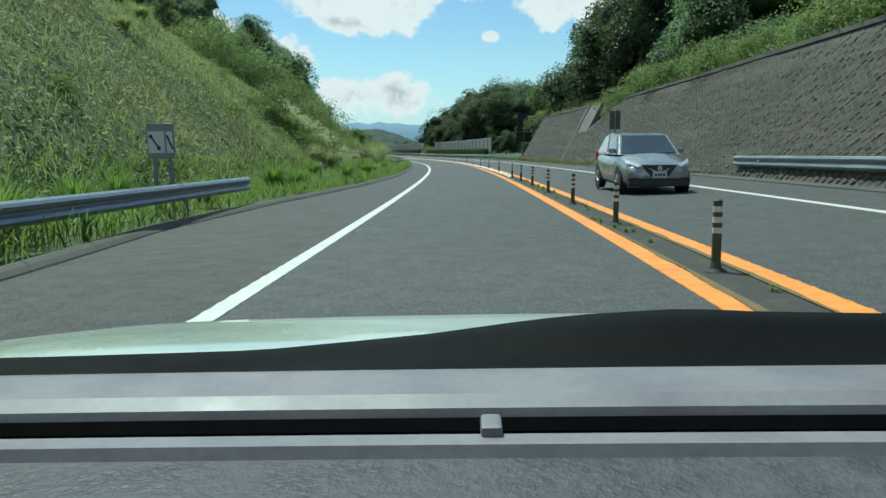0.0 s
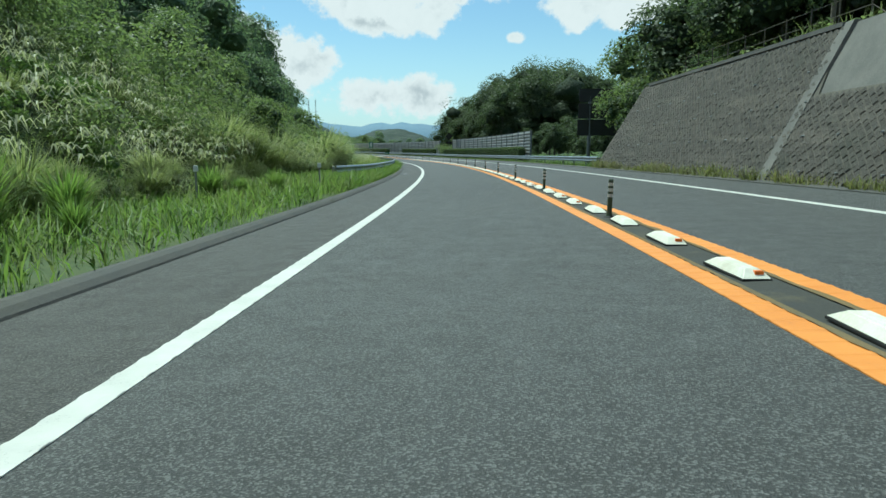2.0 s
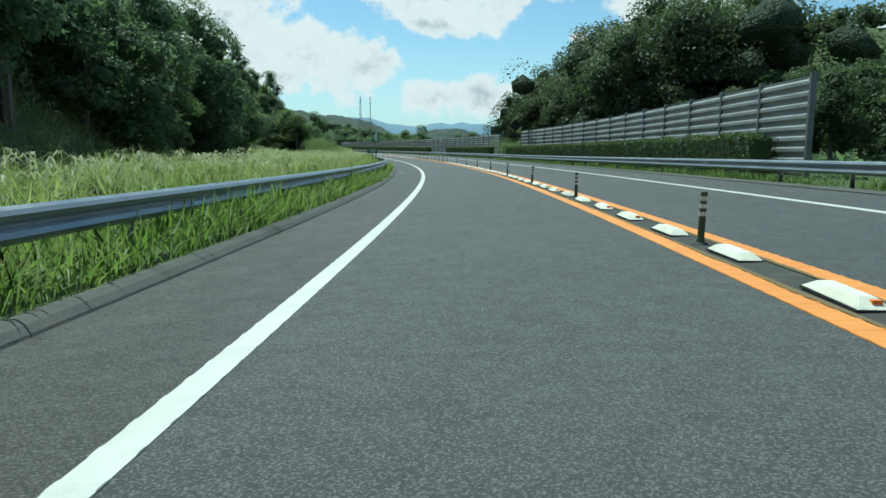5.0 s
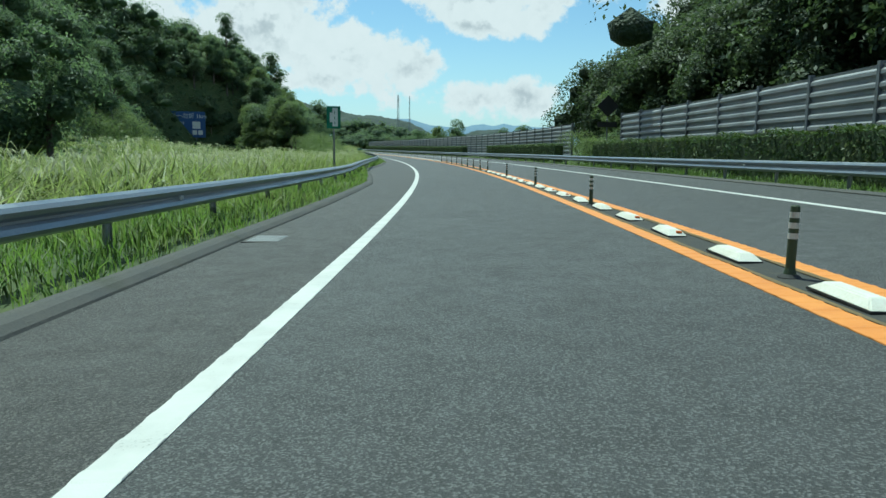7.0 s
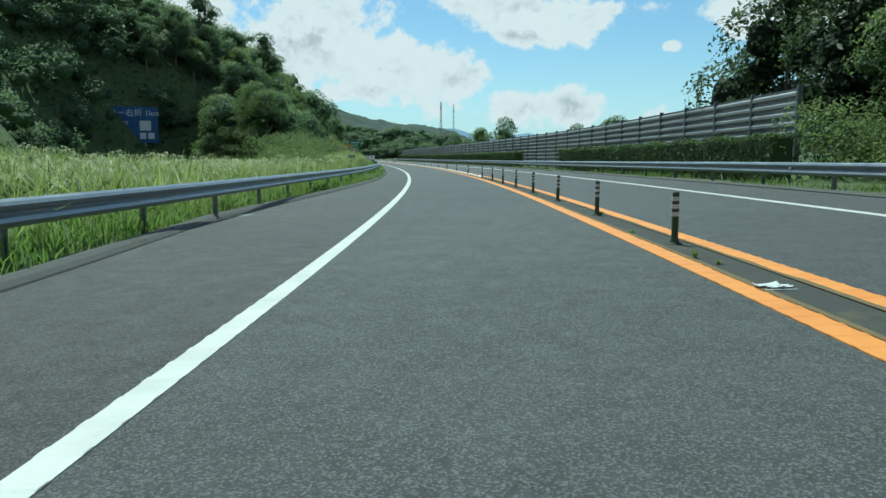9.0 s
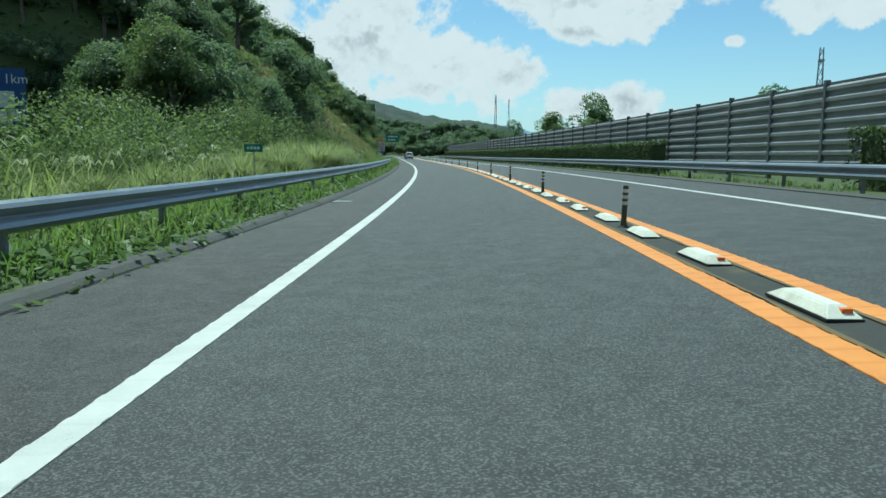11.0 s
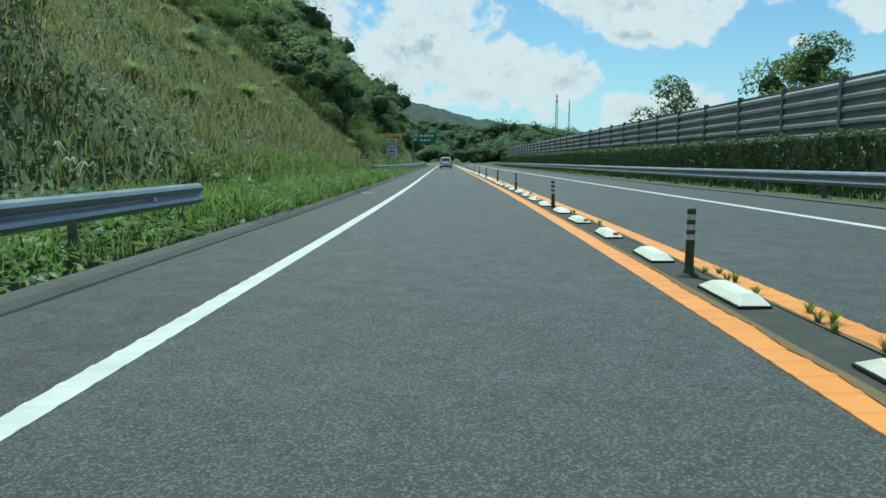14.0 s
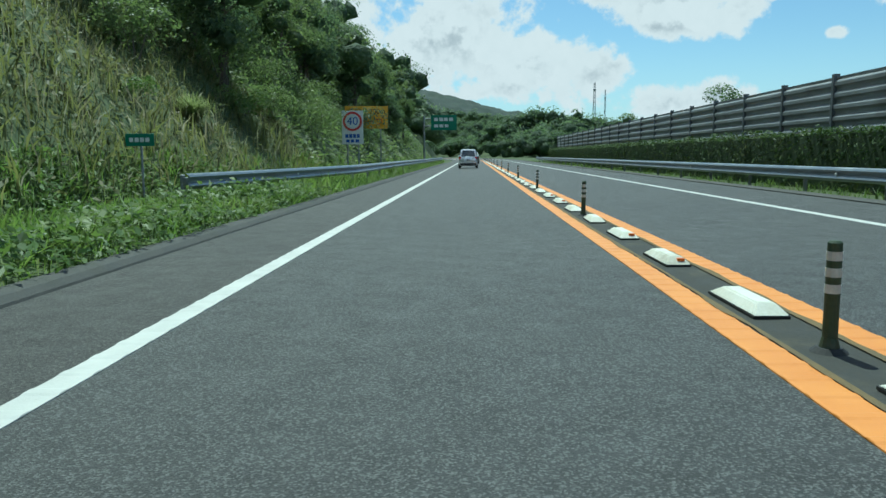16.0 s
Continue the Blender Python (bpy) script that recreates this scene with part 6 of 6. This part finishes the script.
# leaf greens made darker and bluish, distance haze put into the base colour
M_HAZED_WOOD = surface("far_woods", (0.018, 0.034, 0.026), (0.036, 0.056, 0.038), 0.11, 0.6, 0.9, bump=0.6, dirt=(0.046, 0.066, 0.04))
far_hill("backdrop_ridge", 1150, 330, (11.0, 12.2, 13.4, 15, 17.2, 18.5, 21.3, 24, 26, 30, 36, 44), (4, 24, 44, 50, 57, 56, 64, 80, 90, 104, 110, 90), 4, "wooded green ridge ahead under the masts")
far_hill("backdrop_hill", 1400, 240, (1.5, 3.5, 5, 6, 8, 10, 11, 12.5), (2, 6, 33, 43, 46, 40, 26, 6), 9, "low wooded hill before the mountains")

# ---------------------------------------------------------------- vehicles
def car_paint(name, col, rough=0.28, metal=0.4):
    return surface(name, col, tuple(c * 1.12 for c in col), 1.5, 120.0, rough, metal=metal, bump=0.0, coat=0.6, local=True)


M_GLASS = surface("dark_car_glass", (0.03, 0.036, 0.04), (0.05, 0.056, 0.06), 1.0, 8.0, 0.05, bump=0.0, spec=1.0, coat=1.0, local=True)
M_TYRE = surface("tyre_rubber", (0.016, 0.016, 0.016), (0.026, 0.026, 0.026), 6.0, 60.0, 0.8, bump=0.2, local=True)
M_RIM = surface("alloy_rim", (0.45, 0.46, 0.47), (0.55, 0.56, 0.57), 3.0, 30.0, 0.3, metal=0.9, bump=0.0, local=True)
M_LAMP = surface("clear_lamp", (0.55, 0.57, 0.58), (0.7, 0.72, 0.73), 6.0, 50.0, 0.12, metal=0.3, bump=0.0, local=True)
M_TAIL = surface("red_tail_lamp", (0.42, 0.015, 0.015), (0.5, 0.02, 0.02), 6.0, 50.0, 0.2, bump=0.0, local=True)
M_TRIM = surface("black_plastic", (0.02, 0.02, 0.021), (0.03, 0.03, 0.031), 4.0, 50.0, 0.5, bump=0.1, local=True)
M_PLATE = surface("white_plate", (0.6, 0.61, 0.6), (0.5, 0.51, 0.5), 4.0, 50.0, 0.5, bump=0.0, local=True)


def loft(bm, sections):
    """Skin closed rings; each ring a list of points."""
    rings = [[bm.verts.new(p) for p in r] for r in sections]
    n = len(rings[0])
    for a, b in zip(rings[:-1], rings[1:]):
        for j in range(n):
            bm.faces.new((a[j], a[(j + 1) % n], b[(j + 1) % n], b[j]))
    bm.faces.new(rings[0][::-1])
    bm.faces.new(rings[-1])
    bmesh.ops.recalc_face_normals(bm, faces=bm.faces)
    return rings


def ring(y, w, z0, z1, sill=0.86, crown=0.04, n=6):
    """A car's cross-section at y: half width w, from z0 to z1, rounded at the shoulder."""
    half = [(0.0, z0), (w * sill, z0), (w * 0.97, z0 + 0.12), (w, z0 + 0.45 * (z1 - z0)), (w * 0.985, z0 + 0.72 * (z1 - z0)), (w * 0.93, z1 - 0.07), (w * 0.80, z1 - 0.02), (w * 0.4, z1 + crown * 0.7), (0.0, z1 + crown)]
    return [(x, y, z) for x, z in half] + [(-x, y, z) for x, z in half[-2:0:-1]]


def build_car(m, label, col, tall=1.53, length=4.1, width=1.695, rear_lamps=True, box_back=False):
    """A small hatchback, its nose towards -y."""
    car = thing("car", m, label, "car")
    L, w = length / 2, width / 2
    pm = car_paint("car_paint_%d" % int(col[0] * 1000), col)
    bm = bmesh.new()
    st = [(-L, 0.70, 0.32, 0.62), (-L + 0.10, 0.86, 0.24, 0.72), (-L + 0.35, 0.95, 0.20, 0.80), (-L + 0.8, 1.0, 0.20, 0.93), (-L + 1.2, 1.0, 0.20, 1.0), (0.0, 1.0, 0.20, 1.0), (L - 1.0, 1.0, 0.20, 1.02), (L - 0.4, 0.98, 0.22, 1.03), (L - 0.08, 0.93, 0.28, 1.0), (L, 0.84, 0.36, 0.92)]
    loft(bm, [ring(y, w * k, a, b) for y, k, a, b in st])
    bmesh.ops.bevel(bm, geom=[e for e in bm.edges if e.calc_face_angle(0.0) > 0.7], offset=0.02, segments=2, affect="EDGES")
    body = part("body", bm, pm, car)
    for p in body.data.polygons:
        p.use_smooth = True
    # cabin
    y0, y1, y2, y3 = -L + 1.02, -L + 1.75, L - (0.35 if box_back else 0.75), L - 0.10
    bm = bmesh.new()
    low = [(-w * 0.93, y0, 0.97), (w * 0.93, y0, 0.97), (w * 0.95, (y0 + y2) / 2, 0.97), (w * 0.90, y3, 0.97), (-w * 0.90, y3, 0.97), (-w * 0.95, (y0 + y2) / 2, 0.97)]
    hi = [(-w * 0.75, y1, tall - 0.05), (w * 0.75, y1, tall - 0.05), (w * 0.78, (y1 + y2) / 2, tall), (w * 0.74, y2, tall - 0.05), (-w * 0.74, y2, tall - 0.05), (-w * 0.78, (y1 + y2) / 2, tall)]
    a = [bm.verts.new(p) for p in low]
    b = [bm.verts.new(p) for p in hi]
    c = bm.verts.new((0, (y1 + y2) / 2, tall + 0.03))
    for i in range(6):
        bm.faces.new((a[i], a[(i + 1) % 6], b[(i + 1) % 6], b[i]))
        bm.faces.new((b[i], b[(i + 1) % 6], c))
    bmesh.ops.bevel(bm, geom=[e for e in bm.edges if not e.is_boundary], offset=0.035, segments=2, affect="EDGES")
    part("cabin", bm, pm, car)

    def pane(name, i, j, inset, out):
        q = [Vector(low[i]), Vector(low[j]), Vector(hi[j]), Vector(hi[i])]
        mid = sum(q, Vector()) / 4
        nrm = (q[1] - q[0]).cross(q[3] - q[0]).normalized()
        if nrm.dot(mid - Vector((0, (y1 + y2) / 2, 1.2))) < 0:
            nrm = -nrm
        pts = [mid + (p - mid) * inset + nrm * out for p in q]
        bmq = bmesh.new()
        f = bmq.faces.new([bmq.verts.new(p) for p in pts])
        r = bmesh.ops.extrude_face_region(bmq, geom=[f])
        for v in r["geom"]:
            if isinstance(v, bmesh.types.BMVert):
                v.co -= nrm * 0.03
        bmesh.ops.recalc_face_normals(bmq, faces=bmq.faces)
        part(name, bmq, M_GLASS, car)
    pane("windscreen", 0, 1, 0.88, 0.016)
    pane("rear_window", 3, 4, 0.80, 0.016)
    for i, j in ((1, 2), (2, 3), (4, 5), (5, 0)):
        pane("side_window", i, j, 0.80, 0.016)
    # wheels
    for x in (-w + 0.10, w - 0.10):
        for y in (-L + 0.75, L - 0.70):
            bm = bmesh.new()
            bmesh.ops.create_cone(bm, cap_ends=True, segments=28, radius1=0.31, radius2=0.31, depth=0.20, matrix=Matrix.Translation((x, y, 0.31)) @ Matrix.Rotation(math.pi / 2, 4, "Y"))
            bmesh.ops.bevel(bm, geom=[e for e in bm.edges if len(e.link_faces) == 2 and e.calc_face_angle(0.0) > 1.0], offset=0.03, segments=2, affect="EDGES")
            tyre = part("wheel", bm, M_TYRE, car)
            bm = bmesh.new()
            sx = math.copysign(1, x)
            bmesh.ops.create_cone(bm, cap_ends=True, segments=24, radius1=0.20, radius2=0.20, depth=0.02, matrix=Matrix.Translation((x + sx * 0.098, y, 0.31)) @ Matrix.Rotation(math.pi / 2, 4, "Y"))
            for k in range(5):
                a5 = k * 1.2566
                tube(bm, (x + sx * 0.11, y, 0.31), (x + sx * 0.112, y + 0.19 * math.cos(a5), 0.31 + 0.19 * math.sin(a5)), 0.03, 0.022, 6)
            part("rim", bm, M_RIM, tyre)
            bm = bmesh.new()
            bmesh.ops.create_cone(bm, cap_ends=True, segments=28, radius1=0.37, radius2=0.37, depth=0.03, matrix=Matrix.Translation((x + sx * 0.088, y, 0.33)) @ Matrix.Rotation(math.pi / 2, 4, "Y"))
            part("wheel_arch", bm, M_TRIM, car)
    # nose
    bm = bmesh.new()
    v = [bm.verts.new(p) for p in ((-0.42, -L - 0.012, 0.74), (0.42, -L - 0.012, 0.74), (0.22, -L - 0.03, 0.47), (-0.22, -L - 0.03, 0.47))]
    f = bm.faces.new(v)
    r = bmesh.ops.extrude_face_region(bm, geom=[f])
    for q in r["geom"]:
        if isinstance(q, bmesh.types.BMVert):
            q.co.y += 0.1
    bmesh.ops.recalc_face_normals(bm, faces=bm.faces)
    part("grille", bm, M_TRIM, car)
    bm = bmesh.new()
    for sx in (-1, 1):
        tube(bm, (sx * 0.06, -L - 0.035, 0.56), (sx * 0.42, -L + 0.02, 0.745), 0.014, 0.012, 8)
        tube(bm, (0, -L - 0.038, 0.555), (sx * 0.07, -L - 0.035, 0.563), 0.014, 0.014, 8)
    part("grille_trim", bm, M_RIM, car, "bright chrome V-shaped trim")
    bm = bmesh.new()
    box(bm, -0.52, 0.52, -L - 0.02, -L + 0.1, 0.34, 0.42, 0.02)
    part("lower_grille", bm, M_TRIM, car)
    bm = bmesh.new()
    tube(bm, (0, -L - 0.05, 0.66), (0, -L - 0.02, 0.66), 0.055, 0.055, 18)
    part("badge", bm, M_RIM, car, "plain round chrome badge")
    for sx in (-1, 1):
        bm = bmesh.new()
        vs = [bm.verts.new(p) for p in ((sx * 0.44, -L + 0.06, 0.735), (sx * 0.77, -L + 0.42, 0.87), (sx * 0.745, -L + 0.27, 0.775), (sx * 0.50, -L + 0.03, 0.675))]
        f = bm.faces.new(vs)
        r = bmesh.ops.extrude_face_region(bm, geom=[f])
        for q in r["geom"]:
            if isinstance(q, bmesh.types.BMVert):
                q.co += Vector((sx * 0.01, -0.015, 0.012))
        bmesh.ops.recalc_face_normals(bm, faces=bm.faces)
        part("headlight", bm, M_LAMP, car)
        bm = bmesh.new()
        box(bm, sx * (w + 0.02) - 0.09, sx * (w + 0.02) + 0.09, y0 + 0.30, y0 + 0.42, 1.0, 1.13, 0.035)
        part("mirror", bm, pm, car)
        bm = bmesh.new()
        box(bm, sx * 0.70 - 0.10, sx * 0.70 + 0.10, L - 0.12, L - 0.02, 0.72, 1.02, 0.03)
        part("tail_lamp", bm, M_TAIL, car)
        bm = bmesh.new()
        box(bm, sx * 0.62 - 0.12, sx * 0.62 + 0.12, -L - 0.01, -L + 0.14, 0.36, 0.44, 0.02)
        part("fog_lamp_trim", bm, M_TRIM, car)
    for y, sgn in ((-L - 0.045, -1), (L + 0.005, 1)):
        bm = bmesh.new()
        box(bm, -0.165, 0.165, y - 0.006, y + 0.02, 0.43 if sgn < 0 else 0.66, 0.595 if sgn < 0 else 0.825, 0.004)
        pl = part("number_plate", bm, M_PLATE, car)
        bm = bmesh.new()
        zc = 0.50 if sgn < 0 else 0.73
        for k in range(4):
            box(bm, -0.12 + k * 0.065, -0.075 + k * 0.065, y - 0.010 if sgn < 0 else y + 0.018, y - 0.004 if sgn < 0 else y + 0.026, zc - 0.035, zc + 0.035)
        part("bar", bm, M_INK_BLACK, pl)
    bm = bmesh.new()
    box(bm, -w * 0.86, w * 0.86, -L + 0.0, -L + 0.14, 0.22, 0.34, 0.03)
    part("lower_lip", bm, M_TRIM, car)
    bm = bmesh.new()
    box(bm, -w * 0.84, w * 0.84, L - 0.13, L + 0.012, 0.32, 0.46, 0.03)
    part("rear_bumper", bm, M_TRIM, car)
    bm = bmesh.new()
    tube(bm, (-0.5, y0 - 0.0, 1.0), (0.1, y0 + 0.03, 1.02), 0.012, 0.012, 6)
    tube(bm, (0.15, y0 - 0.0, 1.0), (0.6, y0 + 0.05, 1.02), 0.012, 0.012, 6)
    part("wiper", bm, M_TRIM, car)
    return car


build_car(stand(19.6, 2.38, 0.0), "metallic grey hatchback on the far lane", (0.27, 0.285, 0.30))
build_car(stand(391.0, -2.5, 0.0, 180), "white small minivan ahead on the near lane", (0.80, 0.81, 0.81), tall=1.66, box_back=True)
build_car(stand(424.0, -2.1, 0.0, 180), "dark blue-grey car far ahead on the near lane", (0.05, 0.06, 0.075), tall=1.5)

# ---------------------------------------------------------------- the car from which the road is seen, where the drive begins
M_DASH = surface("grained_dashboard_plastic", (0.046, 0.046, 0.055), (0.08, 0.08, 0.092), 30.0, 160.0, 0.6, bump=0.25, local=True)
M_PAD = surface("pale_dashboard_pad", (0.18, 0.167, 0.186), (0.23, 0.216, 0.236), 14.0, 140.0, 0.5, bump=0.02, local=True)
# near-black colour stands in for the shade of a deep groove
M_GROOVE_SHADE = surface("matt_black_plastic", (0.004, 0.004, 0.005), (0.007, 0.007, 0.008), 8.0, 90.0, 0.9, bump=0.05, spec=0.05, local=True)
M_SCUTTLE = surface("satin_black_plastic", (0.004, 0.0045, 0.005), (0.007, 0.0075, 0.008), 8.0, 90.0, 0.75, bump=0.05, spec=0.08, local=True)
M_BONNET = car_paint("pale_green_white_paint", (0.50, 0.56, 0.50), 0.3, 0.15)


def profile_bar(name, pts, x0, x1, mat, parent, bow=0.0, n=24, label="", rise=0.0):
    """A long moulding across the car from a cross-section in (forward, up); its middle bows forward."""
    bm = bmesh.new()
    rings = []
    for i in range(n + 1):
        x = x0 + (x1 - x0) * i / n
        k = 1 - (2 * (x - x0) / (x1 - x0) - 1) ** 2
        rings.append([(x, y + bow * k, z + rise * k) for y, z in pts])
    loft(bm, rings)
    ob = part(name, bm, mat, parent, label)
    return ob


def own_car():
    eye = Vector(PATH[0][1])
    th = radians(0.0)
    m = Matrix.Translation((eye.x, eye.y, eye.z)) @ Matrix.Rotation(th, 4, "Z") @ Matrix.Rotation(radians(-0.9), 4, "Y") @ Matrix.Rotation(radians(-0.5), 4, "X")
    car = thing("hatchback", m, "pale car front with grey dashboard and no windscreen glass", "car")
    dash = profile_bar("dashboard", [(0.20, -0.20), (0.20, -0.158), (0.345, -0.160), (0.372, -0.163), (0.372, -0.26), (0.20, -0.30)], -0.72, 0.72, M_DASH, car, 0.012, label="grained grey dashboard")
    profile_bar("lip", [(0.346, -0.1605), (0.350, -0.1540), (0.368, -0.1555), (0.374, -0.161), (0.373, -0.215), (0.35, -0.215)], -0.72, 0.72, M_PAD, dash, 0.012, label="pale rounded lip")
    profile_bar("groove", [(0.374, -0.23), (0.374, -0.215), (0.40, -0.215), (0.40, -0.23)], -0.72, 0.72, M_GROOVE_SHADE, dash, 0.012)
    profile_bar("pad", [(0.394, -0.215), (0.392, -0.162), (0.397, -0.152), (0.41, -0.1475), (0.45, -0.1455), (0.468, -0.150), (0.475, -0.165), (0.475, -0.215)], -0.74, 0.74, M_PAD, dash, 0.014, label="pale padded roll")
    # added black strip over the pad's front face, shade of the groove as colour
    profile_bar("trim_strip", [(0.387, -0.215), (0.386, -0.162), (0.391, -0.1555), (0.3935, -0.158), (0.3945, -0.215)], -0.74, 0.74, M_GROOVE_SHADE, dash, 0.014, label="black strip painted in for the groove's shade")
    bm = bmesh.new()
    box(bm, 0.0045, 0.0165, 0.374, 0.396, -0.172, -0.1495, 0.0025)
    part("clip", bm, M_PAD, dash, "small pale clip")
    # bonnet, wipers, front body
    bm = bmesh.new()
    rings = []
    for y, wd, z in ((0.80, 0.84, -0.245), (0.95, 0.87, -0.255), (1.15, 0.90, -0.278), (1.40, 0.91, -0.328), (1.62, 0.86, -0.40), (1.70, 0.80, -0.46)):
        xs = np.linspace(-wd, wd, 17)
        top = [(x, y, z + 0.004 - 0.035 * (x / wd) ** 6 - 0.012 * (x / wd) ** 2) for x in xs]
        rings.append(top + [(x, y, z - 0.16) for x in xs[::-1]])
    loft(bm, rings)
    bonnet = part("bonnet", bm, M_BONNET, car, "pale green-white painted bonnet")
    for p in bonnet.data.polygons:
        p.use_smooth = True
    bm = bmesh.new()
    rings = []
    for y, wd, z0, z1 in ((0.3, 0.87, -0.95, -0.36), (0.9, 0.87, -0.95, -0.36), (1.5, 0.86, -0.93, -0.50), (1.80, 0.78, -0.88, -0.60)):
        rings.append([(-wd, y, z0), (wd, y, z0), (wd, y, z1 - 0.1), (wd * 0.9, y, z1), (-wd * 0.9, y, z1), (-wd, y, z1 - 0.1)])
    loft(bm, rings)
    part("front_body", bm, M_BONNET, car)
    for x in (-0.74, 0.74):
        bm = bmesh.new()
        bmesh.ops.create_cone(bm, cap_ends=True, segments=28, radius1=0.31, radius2=0.31, depth=0.2, matrix=Matrix.Translation((x, 1.1, -0.82)) @ Matrix.Rotation(math.pi / 2, 4, "Y"))
        part("wheel", bm, M_TYRE, car)
    # the rest of the body round the seats
    bm = bmesh.new()
    rings = [[(x, y, z + 0.03 * (1 - (x / 0.62) ** 2)) for x in np.linspace(-0.62, 0.62, 9)] + [(x, y, z - 0.03) for x in np.linspace(0.62, -0.62, 9)] for y, z in ((-0.02, 0.27), (-0.4, 0.31), (-1.2, 0.31), (-1.9, 0.24))]
    loft(bm, rings)
    part("roof", bm, M_BONNET, car)
    for sx in (-1, 1):
        for p, q in (((0.72, 0.62, -0.2), (0.6, 0.0, 0.26)), ((0.74, -0.55, -0.2), (0.61, -0.6, 0.29)), ((0.74, -1.9, -0.2), (0.6, -1.85, 0.24))):
            bm = bmesh.new()
            tube(bm, (sx * p[0], p[1], p[2]), (sx * q[0], q[1], q[2]), 0.045, 0.035, 10)
            part("pillar", bm, M_BONNET, car)
        for y0, y1 in ((-0.56, 0.5), (-1.7, -0.58)):
            bm = bmesh.new()
            box(bm, sx * 0.80 - 0.05, sx * 0.80 + 0.05, y0, y1, -0.93, -0.2, 0.03)
            door = part("door", bm, M_BONNET, car)
            bm = bmesh.new()
            box(bm, sx * 0.865 - 0.015, sx * 0.865 + 0.015, y0 + 0.08, y0 + 0.26, -0.36, -0.33, 0.01)
            part("handle", bm, M_TRIM, door)
        bm = bmesh.new()
        bmesh.ops.create_cone(bm, cap_ends=True, segments=28, radius1=0.31, radius2=0.31, depth=0.2, matrix=Matrix.Translation((sx * 0.74, -1.45, -0.82)) @ Matrix.Rotation(math.pi / 2, 4, "Y"))
        part("wheel", bm, M_TYRE, car)
        bm = bmesh.new()
        box(bm, sx * 0.36 - 0.24, sx * 0.36 + 0.24, -0.75, -0.25, -0.72, -0.55, 0.05)
        box(bm, sx * 0.36 - 0.24, sx * 0.36 + 0.24, -0.88, -0.72, -0.7, -0.02, 0.05)
        part("seat", bm, M_TRIM, car)
    bm = bmesh.new()
    box(bm, -0.8, 0.8, -2.0, -1.72, -0.93, -0.2, 0.06)
    part("tailgate", bm, M_BONNET, car)
    bm = bmesh.new()
    box(bm, -0.78, 0.78, -1.75, 0.4, -0.95, -0.88, 0.02)
    part("floor_pan", bm, M_TRIM, car)
    # black scuttle, higher on the side of the wiper spindle
    bm = bmesh.new()
    rr = []
    for i in range(41):
        x = -0.74 + 1.48 * i / 40
        zt = float(np.interp(x, (-0.74, -0.40, -0.20, -0.14, -0.04, 0.06, 0.11, 0.20, 0.27, 0.40, 0.74), (-0.190, -0.1845, -0.1795, -0.1745, -0.1665, -0.1545, -0.1505, -0.1465, -0.1505, -0.1533, -0.158)))
        zt += 0.0008 * math.sin(9 * x)
        rr.append([(x, 0.47, -0.26), (x, 0.476, -0.172), (x, 0.52, -0.178), (x, 0.58, min(zt - 0.006, -0.172)), (x, 0.605, zt - 0.004), (x, 0.62, zt), (x, 0.66, zt - 0.004), (x, 0.70, -0.205), (x, 0.80, -0.27)])
    loft(bm, rr)
    cowl = part("scuttle", bm, M_SCUTTLE, car, "black plastic scuttle with a raised wiper cover")
    cowl.data.shade_smooth()
    return car


own_car()
